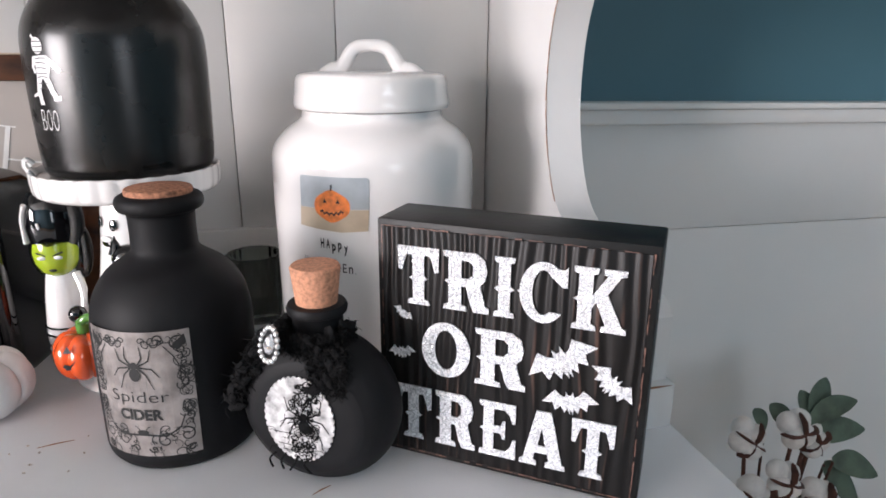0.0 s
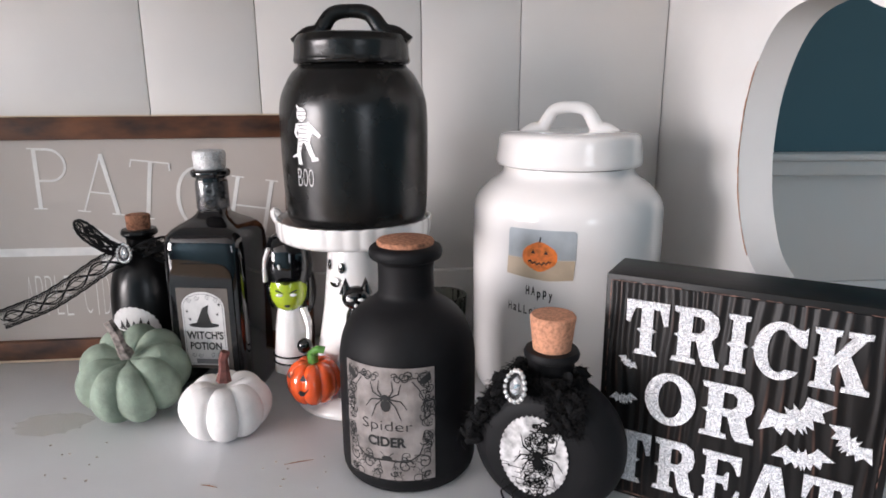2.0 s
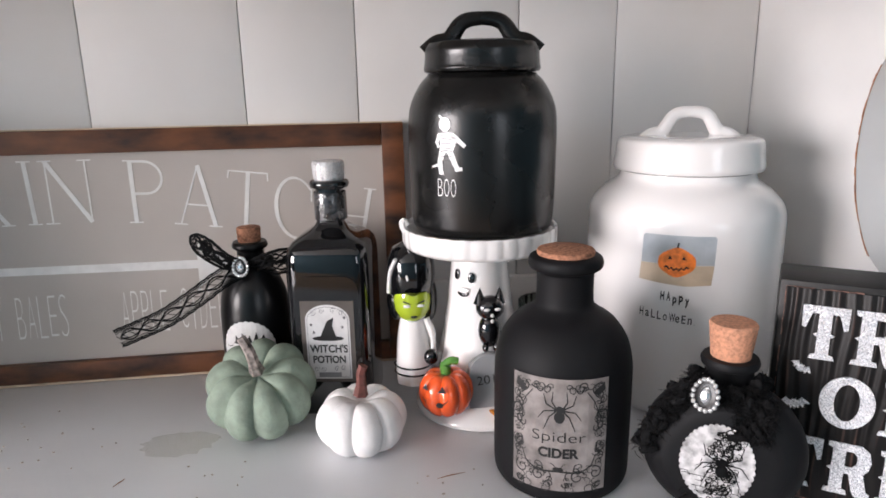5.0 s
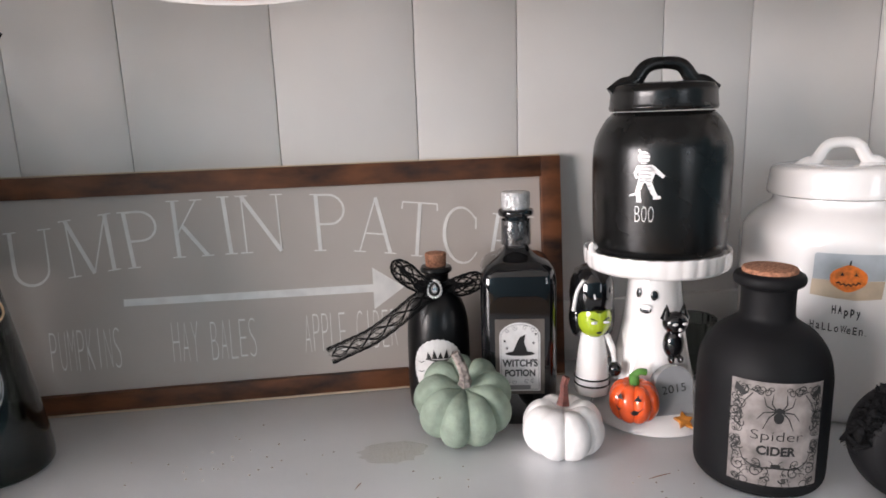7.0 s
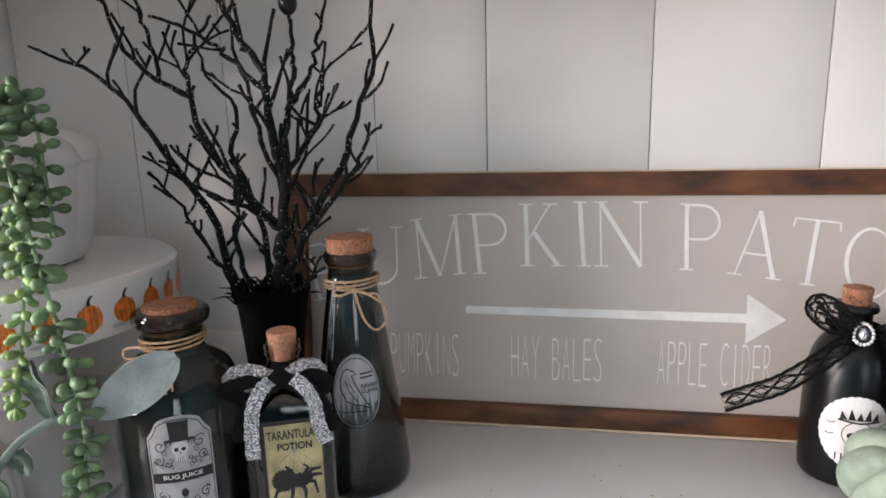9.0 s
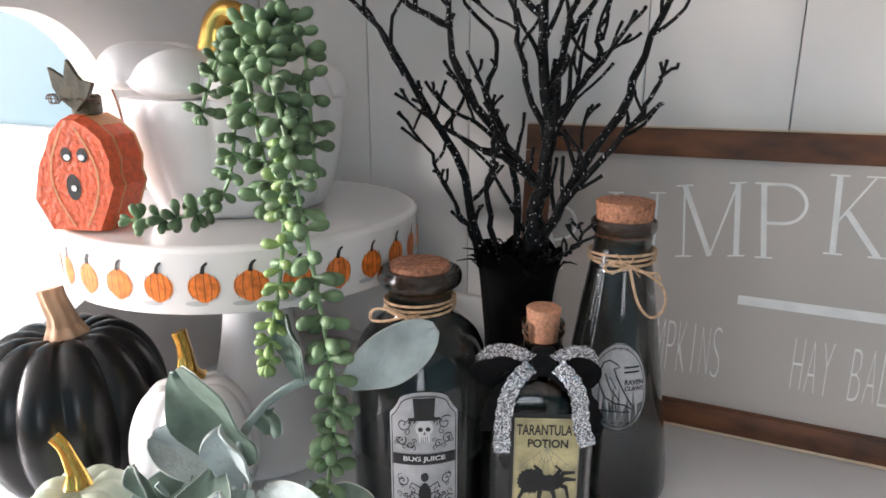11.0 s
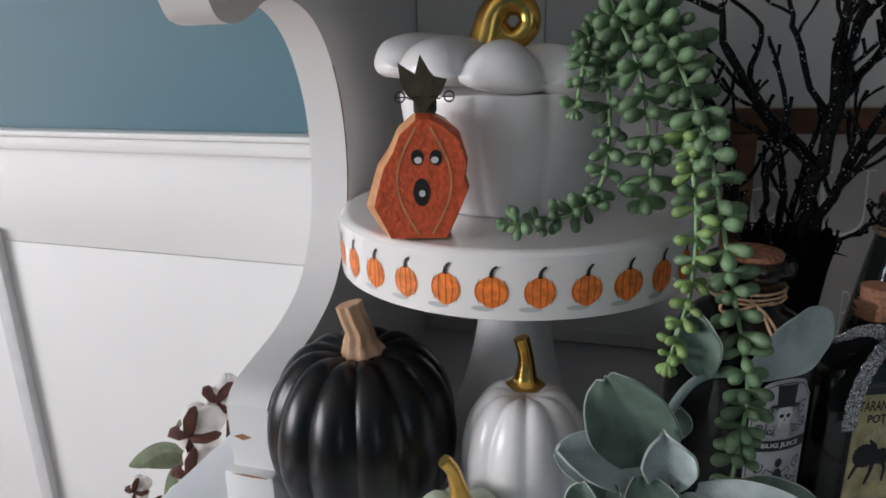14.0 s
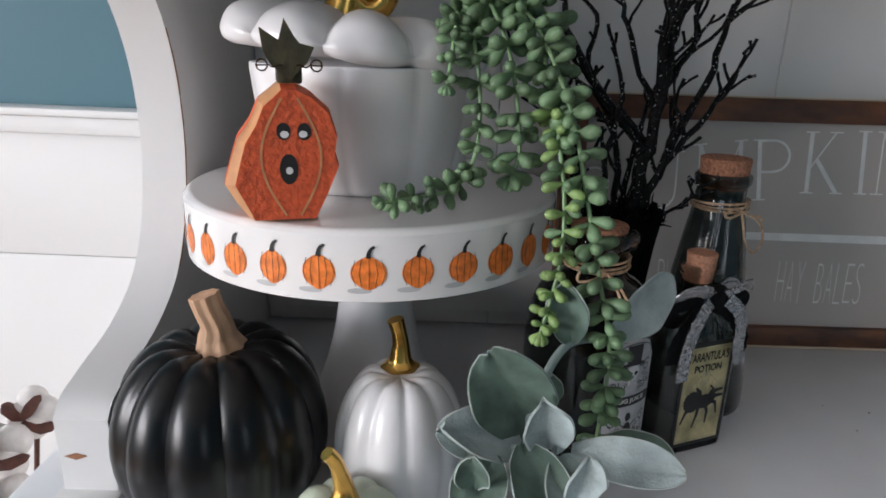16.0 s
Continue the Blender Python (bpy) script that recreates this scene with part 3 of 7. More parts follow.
green_p = pumpkin(-0.268, 0.458, 20, "sage green flocked decorative pumpkin", pumpkin_mesh(0.0420, 0.063, 9, 0.19, sharp=0.5, dip=0.22), GREEN_PUMPKIN,
        stem([(0, 0, 0.049), (-0.001, 0, 0.059), (-0.003, 0.005, 0.068), (-0.007, 0.011, 0.076)], [0.0062, 0.0042, 0.0040, 0.0036]), STEM_GREY, "curved grey-brown stem")
green_p.matrix_world = pose(-0.270, 0.478, 0.0125, 28, -4, 8)
pumpkin(-0.194, 0.433, 8, "small matt white foam pumpkin", pumpkin_mesh(0.0338, 0.049, 8, 0.15, sharp=0.55, dip=0.2), WHITE_MATT,
               stem([(0, 0, 0.040), (0.001, 0, 0.050), (0.001, 0, 0.057), (0.003, 0, 0.063)], [0.0058, 0.0036, 0.0033, 0.0036]), STEM_RED, "maroon dried stem")
pumpkin(-0.9707, 0.344, 4, "large satin black ribbed pumpkin", pumpkin_mesh(0.0582, 0.126, 12, 0.085, sharp=0.62, dip=0.12, n=140), BLACK_SATIN,
        stem([(0.002, 0, 0.105), (0.001, 0, 0.112), (0.001, -0.001, 0.120), (-0.002, -0.002, 0.129), (-0.004, -0.002, 0.1365)], [0.0145, 0.0106, 0.0084, 0.0079, 0.0081], 8, 0.15, 48), STEM_TAN, "tan carved stem")
pumpkin(-0.8715, 0.349, 10, "glossy white ceramic pumpkin with a gold stem", pumpkin_mesh(0.0372, 0.103, 10, 0.075, sharp=0.6, dip=0.10, n=110), WHITE_SATIN,
        stem([(0, 0, 0.0945), (0, 0, 0.0985), (0, 0, 0.108), (-0.001, 0, 0.115), (-0.003, 0, 0.1225)], [0.0112, 0.0064, 0.0046, 0.0042, 0.0047], 6, 0.1), GOLD, "gold stem")
pumpkin(-0.894, 0.288, 30, "small pale green pumpkin with a gold stem", pumpkin_mesh(0.0325, 0.064, 9, 0.11, sharp=0.6, dip=0.16), PALE_GREEN,
        stem([(0, 0, 0.054), (0, 0, 0.061), (-0.002, 0, 0.070), (-0.004, 0, 0.077), (-0.008, 0, 0.083)], [0.0078, 0.0052, 0.0040, 0.0036, 0.0036], 6, 0.1), GOLD, "curved gold stem")


# ---- bottles ----
def round_bottle(name, x, y, prof, material, label, cork, rz=0, cork_mat=CORK, n=64):
    t = thing(name, x, y, 0, rz, label, "bottle")
    part("body", lathe(prof, n), material, t)
    if cork:
        r0, r1, z0, z1 = cork
        part("cork", lathe([(0, z0), (r0, z0), (r0 + (r1 - r0) * 0.9, z1 - 0.0012), (r1 - 0.0006, z1 - 0.0003), (r1 - 0.0015, z1), (0, z1)], 40), cork_mat, t, "tan cork stopper")
    return t


spider = round_bottle("potion_bottle", -0.0585, 0.381,
                      [(0, 0.001), (0.039, 0.0)] + bend([(0.0425, 0.001), (0.0450, 0.006), (0.0454, 0.02), (0.0454, 0.07), (0.0448, 0.084), (0.0415, 0.098), (0.0335, 0.110), (0.0245, 0.1165), (0.0193, 0.121), (0.0183, 0.127), (0.0183, 0.140), (0.0192, 0.1435), (0.0228, 0.1455), (0.0240, 0.1488), (0.0230, 0.1522), (0.0200, 0.1538)], 4) + [(0.017, 0.154), (0, 0.154)],
                      BLACK_MATT, "matt black potion bottle with an aged spider label", (0.0184, 0.0186, 0.1535, 0.1572))
small = round_bottle("potion_bottle", -0.281, 0.5395,
                     [(0, 0.001), (0.024, 0.0)] + bend([(0.0268, 0.001), (0.0285, 0.006), (0.0293, 0.03), (0.0290, 0.07), (0.0275, 0.088), (0.0235, 0.102), (0.0165, 0.113), (0.0118, 0.119), (0.0112, 0.127), (0.0120, 0.1295), (0.0143, 0.131), (0.0147, 0.1335), (0.0135, 0.136)], 4) + [(0.009, 0.1362), (0, 0.1362)],
                     BLACK_SATIN, "small satin black potion bottle with skull label and lace bow", (0.0092, 0.0100, 0.134, 0.1483))


def hollow(prof, wall):
    """A profile with a wall: down inside again."""
    inner = [(max(0.001, r - wall), z if i else wall) for i, (r, z) in enumerate(prof)]
    return [(0, prof[0][1])] + prof + inner[::-1] + [(0, wall)]


erl_prof = bend([(0.034, 0.0), (0.0375, 0.003), (0.0383, 0.010), (0.0368, 0.03), (0.0305, 0.075), (0.0235, 0.125), (0.0180, 0.160), (0.0174, 0.172), (0.0195, 0.176), (0.0198, 0.1805), (0.0182, 0.1825)], 4)
erl = round_bottle("conical_bottle", -0.6485, 0.4885, hollow(erl_prof, 0.0022), SMOKE_GLASS, "smoked glass conical bottle with a raven label and twine", (0.0158, 0.0177, 0.172, 0.1935))
bug_prof = bend([(0.036, 0.0), (0.0405, 0.003), (0.0418, 0.012), (0.0418, 0.085), (0.0400, 0.102), (0.0345, 0.117), (0.0255, 0.126), (0.0195, 0.131), (0.0190, 0.142), (0.0208, 0.1465), (0.0240, 0.1495), (0.0248, 0.1535), (0.0236, 0.1570), (0.0205, 0.1580)], 4)
bug = round_bottle("potion_bottle", -0.7520, 0.4175, hollow(bug_prof, 0.0022), SMOKE_GLASS, "round smoked glass potion bottle with a skull label and twine", (0.0160, 0.0180, 0.143, 0.1610))
part("filling", lathe([(0, 0.0026)] + [(max(0.001, r - 0.0032), max(0.003, z)) for r, z in bug_prof if z < 0.05] + [(0, 0.05)], 48), DARK_FILL, bug, "black sand filling")


def rounded_rect(w, d, r, n=6):
    out = []
    for cx, cy, a0 in ((w / 2 - r, d / 2 - r, 0), (-w / 2 + r, d / 2 - r, 90), (-w / 2 + r, -d / 2 + r, 180), (w / 2 - r, -d / 2 + r, 270)):
        out += [(cx + r * math.cos(radians(a0 + 90 * i / n)), cy + r * math.sin(radians(a0 + 90 * i / n))) for i in range(n + 1)]
    return out


def square_body(w, d, corner, levels, inner=False):
    """Stacked rings; each level: height, how square it is (1 square, 0 round), scale or round radius."""
    bm = bmesh.new()
    sq = rounded_rect(w, d, corner)
    rings = []
    for z, s, k in levels:
        ring = []
        for x, y in sq:
            a = math.atan2(y, x)
            rx, ry = k * math.cos(a), k * math.sin(a)
            ring.append(bm.verts.new((s * x + (1 - s) * rx, s * y + (1 - s) * ry, z)))
        rings.append(ring)
    m = len(sq)
    for p, q in zip(rings, rings[1:]):
        for i in range(m):
            bm.faces.new((p[i], p[(i + 1) % m], q[(i + 1) % m], q[i]))
    bm.faces.new(rings[0][::-1])
    bm.faces.new(rings[-1])
    return bm


witch = thing("potion_bottle", -0.211, 0.516, 0, -10, "tall glossy black square bottle with a witch potion label", "bottle")
part("body", square_body(0.066, 0.070, 0.011, [(0, 0.9, 0.024), (0.002, 0.97, 0.026), (0.006, 1, 0.02), (0.120, 1, 0.02), (0.127, 0.985, 0.026), (0.1330, 0.94, 0.026), (0.1382, 0.84, 0.024), (0.1424, 0.67, 0.021), (0.1458, 0.45, 0.018), (0.1490, 0.22, 0.0150), (0.1525, 0.06, 0.0132), (0.156, 0, 0.0126), (0.182, 0, 0.0122)]), BLACK_GLOSS, witch)
facet = [(-0.0255, 0.010), (0.0255, 0.010), (0.0255, 0.106)] + [(0.0135 + 0.012 * math.cos(radians(a)), 0.106 + 0.012 * math.sin(radians(a))) for a in range(15, 91, 15)] + [(-0.0135 + 0.012 * math.cos(radians(a)), 0.106 + 0.012 * math.sin(radians(a))) for a in range(90, 180, 15)] + [(-0.0255, 0.106)]
bm = prism(facet, 0.0030, m=Matrix.Translation((0, -0.0362, 0)))
bmesh.ops.bevel(bm, geom=[e for e in bm.edges if e.calc_face_angle(0) > 1.2], offset=0.0010, segments=2, affect="EDGES")
part("front_facet", bm, BLACK_GLOSS, witch, "raised glossy front facet")
part("lip", lathe([(0, 0.1822), (0.0135, 0.1822)] + bend([(0.0150, 0.183), (0.0158, 0.1855), (0.0150, 0.188), (0.0125, 0.1888)]) + [(0, 0.1888)], 40), BLACK_GLOSS, witch)
part("cap", lathe([(0, 0.189), (0.0118, 0.189), (0.0126, 0.191), (0.0130, 0.2015), (0.0118, 0.2035), (0.004, 0.2045), (0, 0.2045)], 36), GLIT_CAP, witch, "silver glitter cap")
part("neck_wrap", lathe([(0.0131, 0.157), (0.0133, 0.158), (0.0130, 0.178), (0.0127, 0.179)], 36), SEAL, witch, "shiny clear plastic neck seal")

tar = thing("potion_bottle", -0.680, 0.4290, 0, 22, "square clear glass bottle with tarantula label and glitter bow", "bottle")
part("body", square_body(0.062, 0.032, 0.008, [(0, 0.92, 0.022), (0.002, 0.98, 0.02), (0.006, 1, 0.02), (0.078, 1, 0.02), (0.088, 0.9, 0.022), (0.095, 0.6, 0.0185), (0.102, 0.2, 0.0135), (0.107, 0, 0.0115), (0.124, 0, 0.0108), (0.1255, 0, 0.0122), (0.1268, 0, 0.0124), (0.1275, 0, 0.0112), (0.1285, 0, 0.0112), (0.1292, 0, 0.0124), (0.1318, 0, 0.0124), (0.1325, 0, 0.0114)]), TAR_GLASS, tar)
inner_wall = part("inner_wall", square_body(0.0575, 0.0275, 0.007, [(0.004, 0.98, 0.02), (0.007, 1, 0.02), (0.077, 1, 0.02), (0.086, 0.9, 0.0195), (0.093, 0.6, 0.016), (0.100, 0.2, 0.0112), (0.106, 0, 0.0093), (0.120, 0, 0.0085)]), TAR_GLASS, tar)
inner_wall.data.flip_normals()
part("cork", lathe([(0, 0.1210), (0.0080, 0.1210), (0.0098, 0.1398), (0.0091, 0.1405), (0, 0.1405)], 32), CORK_PALE, tar, "pale cork stopper")

# round flask lying on its rim, face outwards
flask = thing("flask_bottle", 0.0240, 0.3225, 0, -30, "matt black round flask bottle with lace, brooch and spider patch", "bottle")
bm = lathe([(0, -0.0205), (0.026, -0.0205)] + bend([(0.0315, -0.0198), (0.0375, -0.0155), (0.0425, -0.008), (0.0440, 0.0), (0.0425, 0.008), (0.0375, 0.0155), (0.0315, 0.0198)]) + [(0.026, 0.0205), (0, 0.0205)], 72)
for v in bm.verts:
    v.co = Vector((v.co.x * 1.06, v.co.z, max(0.0, v.co.y * 1.03 + 0.0425)))
part("body", bm, BLACK_MATT, flask)
part("neck", lathe([(0, 0.078), (0.0165, 0.078), (0.0142, 0.086), (0.0135, 0.095), (0.0140, 0.0965), (0.0160, 0.0975), (0.0165, 0.1), (0.0155, 0.1022), (0.011, 0.1025), (0, 0.1025)], 40), BLACK_MATT, flask)
part("cork", lathe([(0, 0.0995), (0.0108, 0.0995), (0.0134, 0.1222), (0.0125, 0.1234), (0, 0.1238)], 36), CORK_PALE, flask, "speckled cork stopper")

# ---- block sign ----
blk = thing("block_sign", 0.0592, 0.3344, 0, -35.4, "black wooden block sign with white glitter lettering", "sign")
BW, BH, BD = 0.150, 0.144, 0.040
part("block", box(0, BW, 0, BD, 0, BH, 0.0012), BLACK_WOODPAINT, blk)

# ---- framed sign ----
SIGN_W, SIGN_H = 0.602, 0.229
sign = thing("framed_sign", -0.746, 0.5795, 0.0, 0, "greige wooden sign in a brown frame, white lettering and arrow", "sign", rx=-5.0)
FT = 0.0205
part("board", box(0.012, SIGN_W - 0.012, 0.008, 0.016, 0.012, SIGN_H - 0.012), GREIGE, sign)
for x0, x1, z0, z1 in ((0, SIGN_W - FT, SIGN_H - FT, SIGN_H), (FT, SIGN_W - FT, 0.0, FT), (0, FT, 0.0, SIGN_H - FT), (SIGN_W - FT, SIGN_W, 0.0, SIGN_H)):
    part("frame_strip", box(x0 + 0.0002, x1 - 0.0002, 0, 0.019, z0 + 0.0002, z1 - 0.0002, 0.0008), STAINED, sign)
part("raw_top_edge", box(0.001, SIGN_W - 0.001, 0.001, 0.018, SIGN_H + 0.0001, SIGN_H + 0.0012), RAWEDGE, sign)
part("raw_lower_edge", box(0.001, SIGN_W - 0.001, -0.0005, 0.0012, 0.0006, 0.0026), RAWEDGE, sign)

# ---- cake stand with printed pumpkins ----
cake = thing("cake_stand", -0.8952, 0.4395, 0, 0, "white glazed cake stand with orange pumpkins printed on its rim", "cake stand")
part("plate", lathe([(0, 0.160), (0.105, 0.158), (0.1125, 0.150), (0.1135, 0.143)] + bend([(0.1145, 0.1418), (0.1160, 0.1425), (0.1166, 0.146), (0.1166, 0.173), (0.1160, 0.1770), (0.1135, 0.1792), (0.109, 0.1794)], 4) + [(0.06, 0.1794), (0, 0.1794)], 120), WHITE_GLAZE, cake)
part("pedestal", lathe([(0, 0.0), (0.060, 0.0)] + bend([(0.0625, 0.002), (0.060, 0.006), (0.050, 0.016), (0.038, 0.040), (0.0285, 0.075), (0.0235, 0.11), (0.022, 0.135), (0.026, 0.157)], 5) + [(0, 0.1575)], 64), WHITE_SATIN, cake)

# ---- lidded pumpkin jar ----
pj = thing("pumpkin_jar", -0.899, 0.4405, 0.1796, 0, "white pumpkin-shaped jar with a gold looped knob", "jar")


def lobes(a, r, z):
    w = abs(math.sin(5.5 * (a + radians(93.8)))) ** 0.5
    return r * (0.962 + 0.038 * w), z


part("body", lathe([(0, 0.0), (0.050, 0.0)] + bend([(0.055, 0.002), (0.0615, 0.014), (0.0675, 0.039), (0.0705, 0.060), (0.0715, 0.0700), (0.0710, 0.0725)], 4) + [(0.067, 0.0728), (0, 0.0728)], 176, shape=lobes), WHITE_SATIN, pj)


def lid_lobes(a, r, z):
    w = abs(math.sin(5 * (a + radians(95)))) ** 0.5
    high = max(0.0, min(1.0, (z - 0.068) / 0.012))
    out = min(1.0, r / 0.05)
    return r * (0.91 + 0.09 * w - 0.03 * (1 - w) * high), z - 0.010 * (1 - w) * out * high + 0.003 * (1 - w) * out * (1 - high)


lid = part("lid", lathe([(0, 0.064), (0.060, 0.064)] + bend([(0.074, 0.0645), (0.0790, 0.0675), (0.0800, 0.0750), (0.0745, 0.0850), (0.058, 0.0912), (0.036, 0.0915), (0.018, 0.087)], 5) + [(0, 0.093)], 192, shape=lid_lobes), WHITE_SATIN, pj)
lid.matrix_basis = pose(-0.0150, 0, 0.0115, 0, 6.5, 0)
part("knob", tube(curve([(-0.012, 0, 0.082), (-0.010, 0, 0.094), (-0.008, 0, 0.106), (-0.001, 0, 0.114), (0.010, 0, 0.113), (0.0155, 0, 0.104), (0.011, 0, 0.095), (0.003, 0, 0.093), (-0.003, 0, 0.097)], 5), [0.0125 - 0.0055 * min(1, i / 22) for i in range(41)], 14), GOLD, lid, "gold looped knob")

# ---- ghost cake stand ----
gs = thing("cake_stand", -0.0948, 0.4846, 0, 0, "white glazed cake stand with Halloween figurines round its stem", "cake stand")
part("base", lathe([(0, 0.0), (0.050, 0.0)] + bend([(0.0535, 0.002), (0.0530, 0.006), (0.047, 0.014), (0.036, 0.021), (0.02, 0.024)], 4) + [(0, 0.025)], 64), WHITE_GLAZE, gs)


def crust(a, r, z):
    k = 0.5 + 0.5 * math.cos(32 * a)
    return (r + 0.0007 * (k ** 0.5) if r > 0.0585 else r), z + (0.0006 * k if r > 0.0585 and z > 0.148 else 0)


plate = part("plate", lathe([(0, 0.1375), (0.03, 0.1375), (0.054, 0.1370)] + bend([(0.0575, 0.1375), (0.0595, 0.1400), (0.0604, 0.145), (0.0606, 0.1515), (0.0600, 0.1535), (0.0584, 0.1530), (0.0572, 0.1506)], 3) + [(0.05, 0.1500), (0, 0.1500)], 264, shape=crust), WHITE_GLAZE, gs)
for a in (-172, 52):
    part("curl", tube(curve([(0.058 * math.cos(radians(a)), 0.058 * math.sin(radians(a)), 0.15), (0.0615 * math.cos(radians(a)), 0.0615 * math.sin(radians(a)), 0.156), (0.061 * math.cos(radians(a)), 0.061 * math.sin(radians(a)), 0.160), (0.058 * math.cos(radians(a)), 0.058 * math.sin(radians(a)), 0.157)], 4), 0.0028, 8), WHITE_GLAZE, plate)


def drape(a, r, z):
    k = 1 + 0.10 * math.cos(7 * a) * max(0.0, 1 - z / 0.1)
    return r * k, z


ghost = lathe([(0, 0.018), (0.037, 0.018)] + bend([(0.0385, 0.022), (0.036, 0.035), (0.031, 0.06), (0.027, 0.085), (0.0245, 0.105), (0.023, 0.12), (0.0215, 0.132), (0.021, 0.1385)], 4) + [(0, 0.1386)], 84, shape=drape)
face = []
for x, z, rx, rz, paint in ((-0.0066, 0.1172, 0.0023, 0.0042, BLACK_GLOSS), (0.0066, 0.1160, 0.0029, 0.0042, BLACK_GLOSS), (0, 0.1030, 0.0050, 0.0030, BLACK_GLOSS), (0, 0.1058, 0.0056, 0.0022, WHITE_GLAZE), (0.0030, 0.1036, 0.0009, 0.0014, WHITE_GLAZE)):
    r = 0.0246 if z > 0.11 else 0.0252
    a = radians(-131) + x / r
    lift = r + (0.0006 if paint is WHITE_GLAZE else 0.0)
    m = Matrix.Translation((lift * math.cos(a), lift * math.sin(a), z)) @ Matrix.Rotation(a + math.pi / 2, 4, "Z") @ Matrix.Rotation(radians(-6), 4, "X") @ Matrix.Diagonal((rx, 0.0007, rz, 1))
    face.append((blob(bmesh.new(), m, 16, 8), paint))
join("ghost_figurine", [(ghost, WHITE_GLAZE)] + face, gs, "smiling white ghost figurine forming the stem")
x, y = -0.055, 0.002
fig = [(lathe([(0, 0.012), (0.0145, 0.012), (0.0152, 0.016), (0.0147, 0.028), (0.0127, 0.050), (0.0108, 0.062), (0.0090, 0.070), (0, 0.072)], 32, at=(x, y, 0.012), shape=lambda a, r, z: (r * (1 + 0.05 * math.cos(7 * a) * max(0.0, 1 - z / 0.05)), z)), WHITE_GLAZE),
       (lathe([(0, 0), (0.0060, 0.0006), (0.0112, 0.0050), (0.0142, 0.0115), (0.0150, 0.019), (0.0135, 0.026), (0, 0.030)], 28, at=(x, y - 0.003, 0.0765)), LIME),
       (lathe([(0, 0.0), (0.0135, 0.001), (0.0180, 0.010), (0.0192, 0.022), (0.0182, 0.034), (0.0140, 0.044), (0.006, 0.049), (0, 0.050)], 32, at=(x, y + 0.0035, 0.092), shape=lambda a, r, z: (r * (1 + 0.025 * math.cos(9 * a)), z)), BLACK_GLOSS),
       (ball(x - 0.0125, y + 0.0055, 0.093, 0.0072, 0.0095, 0.018), BLACK_GLOSS), (ball(x + 0.0135, y + 0.0055, 0.092, 0.0078, 0.0100, 0.021), BLACK_GLOSS),
       (lathe([(0.0070, 0.0), (0.0035, -0.0040), (0, -0.0066)], 12, at=(x, y - 0.0125, 0.1045)), BLACK_GLOSS)]
fig.append((tube(curve([(x - 0.0125, y - 0.0105, 0.130), (x - 0.0165, y - 0.0065, 0.120), (x - 0.0178, y - 0.0040, 0.110), (x - 0.0185, y - 0.0020, 0.101)], 5), 0.0017, 8), WHITE_GLAZE))
fig.append((tube(curve([(x - 0.005, y - 0.0155, 0.118), (x - 0.004, y - 0.0158, 0.114)], 3), 0.0010, 6), WHITE_GLAZE))
for arm in (1,):
    fig.append((tube(curve([(x + arm * 0.0105, y - 0.004, 0.078), (x + arm * 0.0150, y - 0.009, 0.066), (x + arm * 0.0150, y - 0.014, 0.052)], 5), [0.0030] * 6 + [0.0022] * 5, 8), WHITE_GLAZE))
for z in (0.0330, 0.0390):
    fig.append((lathe([(0.0152, -0.0009), (0.0161, 0), (0.0152, 0.0009)], 32, at=(x, y, z)), BLACK_GLOSS))
for dx in (-0.0052, 0.0052):
    fig.append((ball(x + dx, y - 0.0172, 0.0935, 0.0030, 0.001, 0.0014, n=8, k=6), WHITE_GLAZE))
    fig.append((tube([(x + dx * 0.4, y - 0.0174, 0.0950), (x + dx * 1.6, y - 0.0164, 0.0972)], 0.0006, 5), BLACK_INK))
fig.append((ball(x, y - 0.0150, 0.0840, 0.0026, 0.0010, 0.0015, n=8, k=6), BLACK_INK))
join("green_faced_figurine", fig, gs, "figurine with black hair, green face and white dress")
x, y = 0.0005, -0.0365
cat = [(ball(x, y, 0.078, 0.0088, 0.0080, 0.0135), BLACK_GLOSS), (ball(x, y - 0.002, 0.097, 0.0110, 0.0090, 0.0095), BLACK_GLOSS)]
for s in (-1, 1):
    cat.append((lathe([(0.0050, 0), (0.0028, 0.006), (0, 0.0125)], 12, at=(x + s * 0.0075, y - 0.001, 0.1005)), BLACK_GLOSS))
    cat.append((ball(x + s * 0.0042, y - 0.0105, 0.098, 0.0026, 0.0008, 0.0013, n=8, k=6), WHITE_GLAZE))
    cat.append((ball(x + s * 0.004, y - 0.005, 0.066, 0.0026, 0.0040, 0.0036, n=10, k=6), BLACK_GLOSS))
for z in (0.0935, 0.089):
    cat.append((ball(x, y - 0.0108, z, 0.0014, 0.0008, 0.0016, n=8, k=6), WHITE_GLAZE))
join("cat_figurine", cat, gs, "black cat figurine with white eyes")
tomb_out = [(-0.0165, 0.0), (0.0165, 0.0), (0.0165, 0.026)] + [(0.0165 * math.cos(radians(a)), 0.026 + 0.0165 * math.sin(radians(a))) for a in range(15, 166, 15)] + [(-0.0165, 0.026)]
bm = prism(tomb_out, 0.010, m=Matrix.Translation((0.0005, -0.0435, 0.017)) @ Matrix.Rotation(radians(-6), 4, "X"))
bmesh.ops.bevel(bm, geom=[e for e in bm.edges if e.calc_face_angle(0) > 1.2], offset=0.0014, segments=2, affect="EDGES")
tomb = part("tombstone", bm, GREY_GLAZE, gs, "grey tombstone with a painted year")
op = pumpkin_mesh(0.0212, 0.039, 8, 0.12, sharp=0.6, n=64)
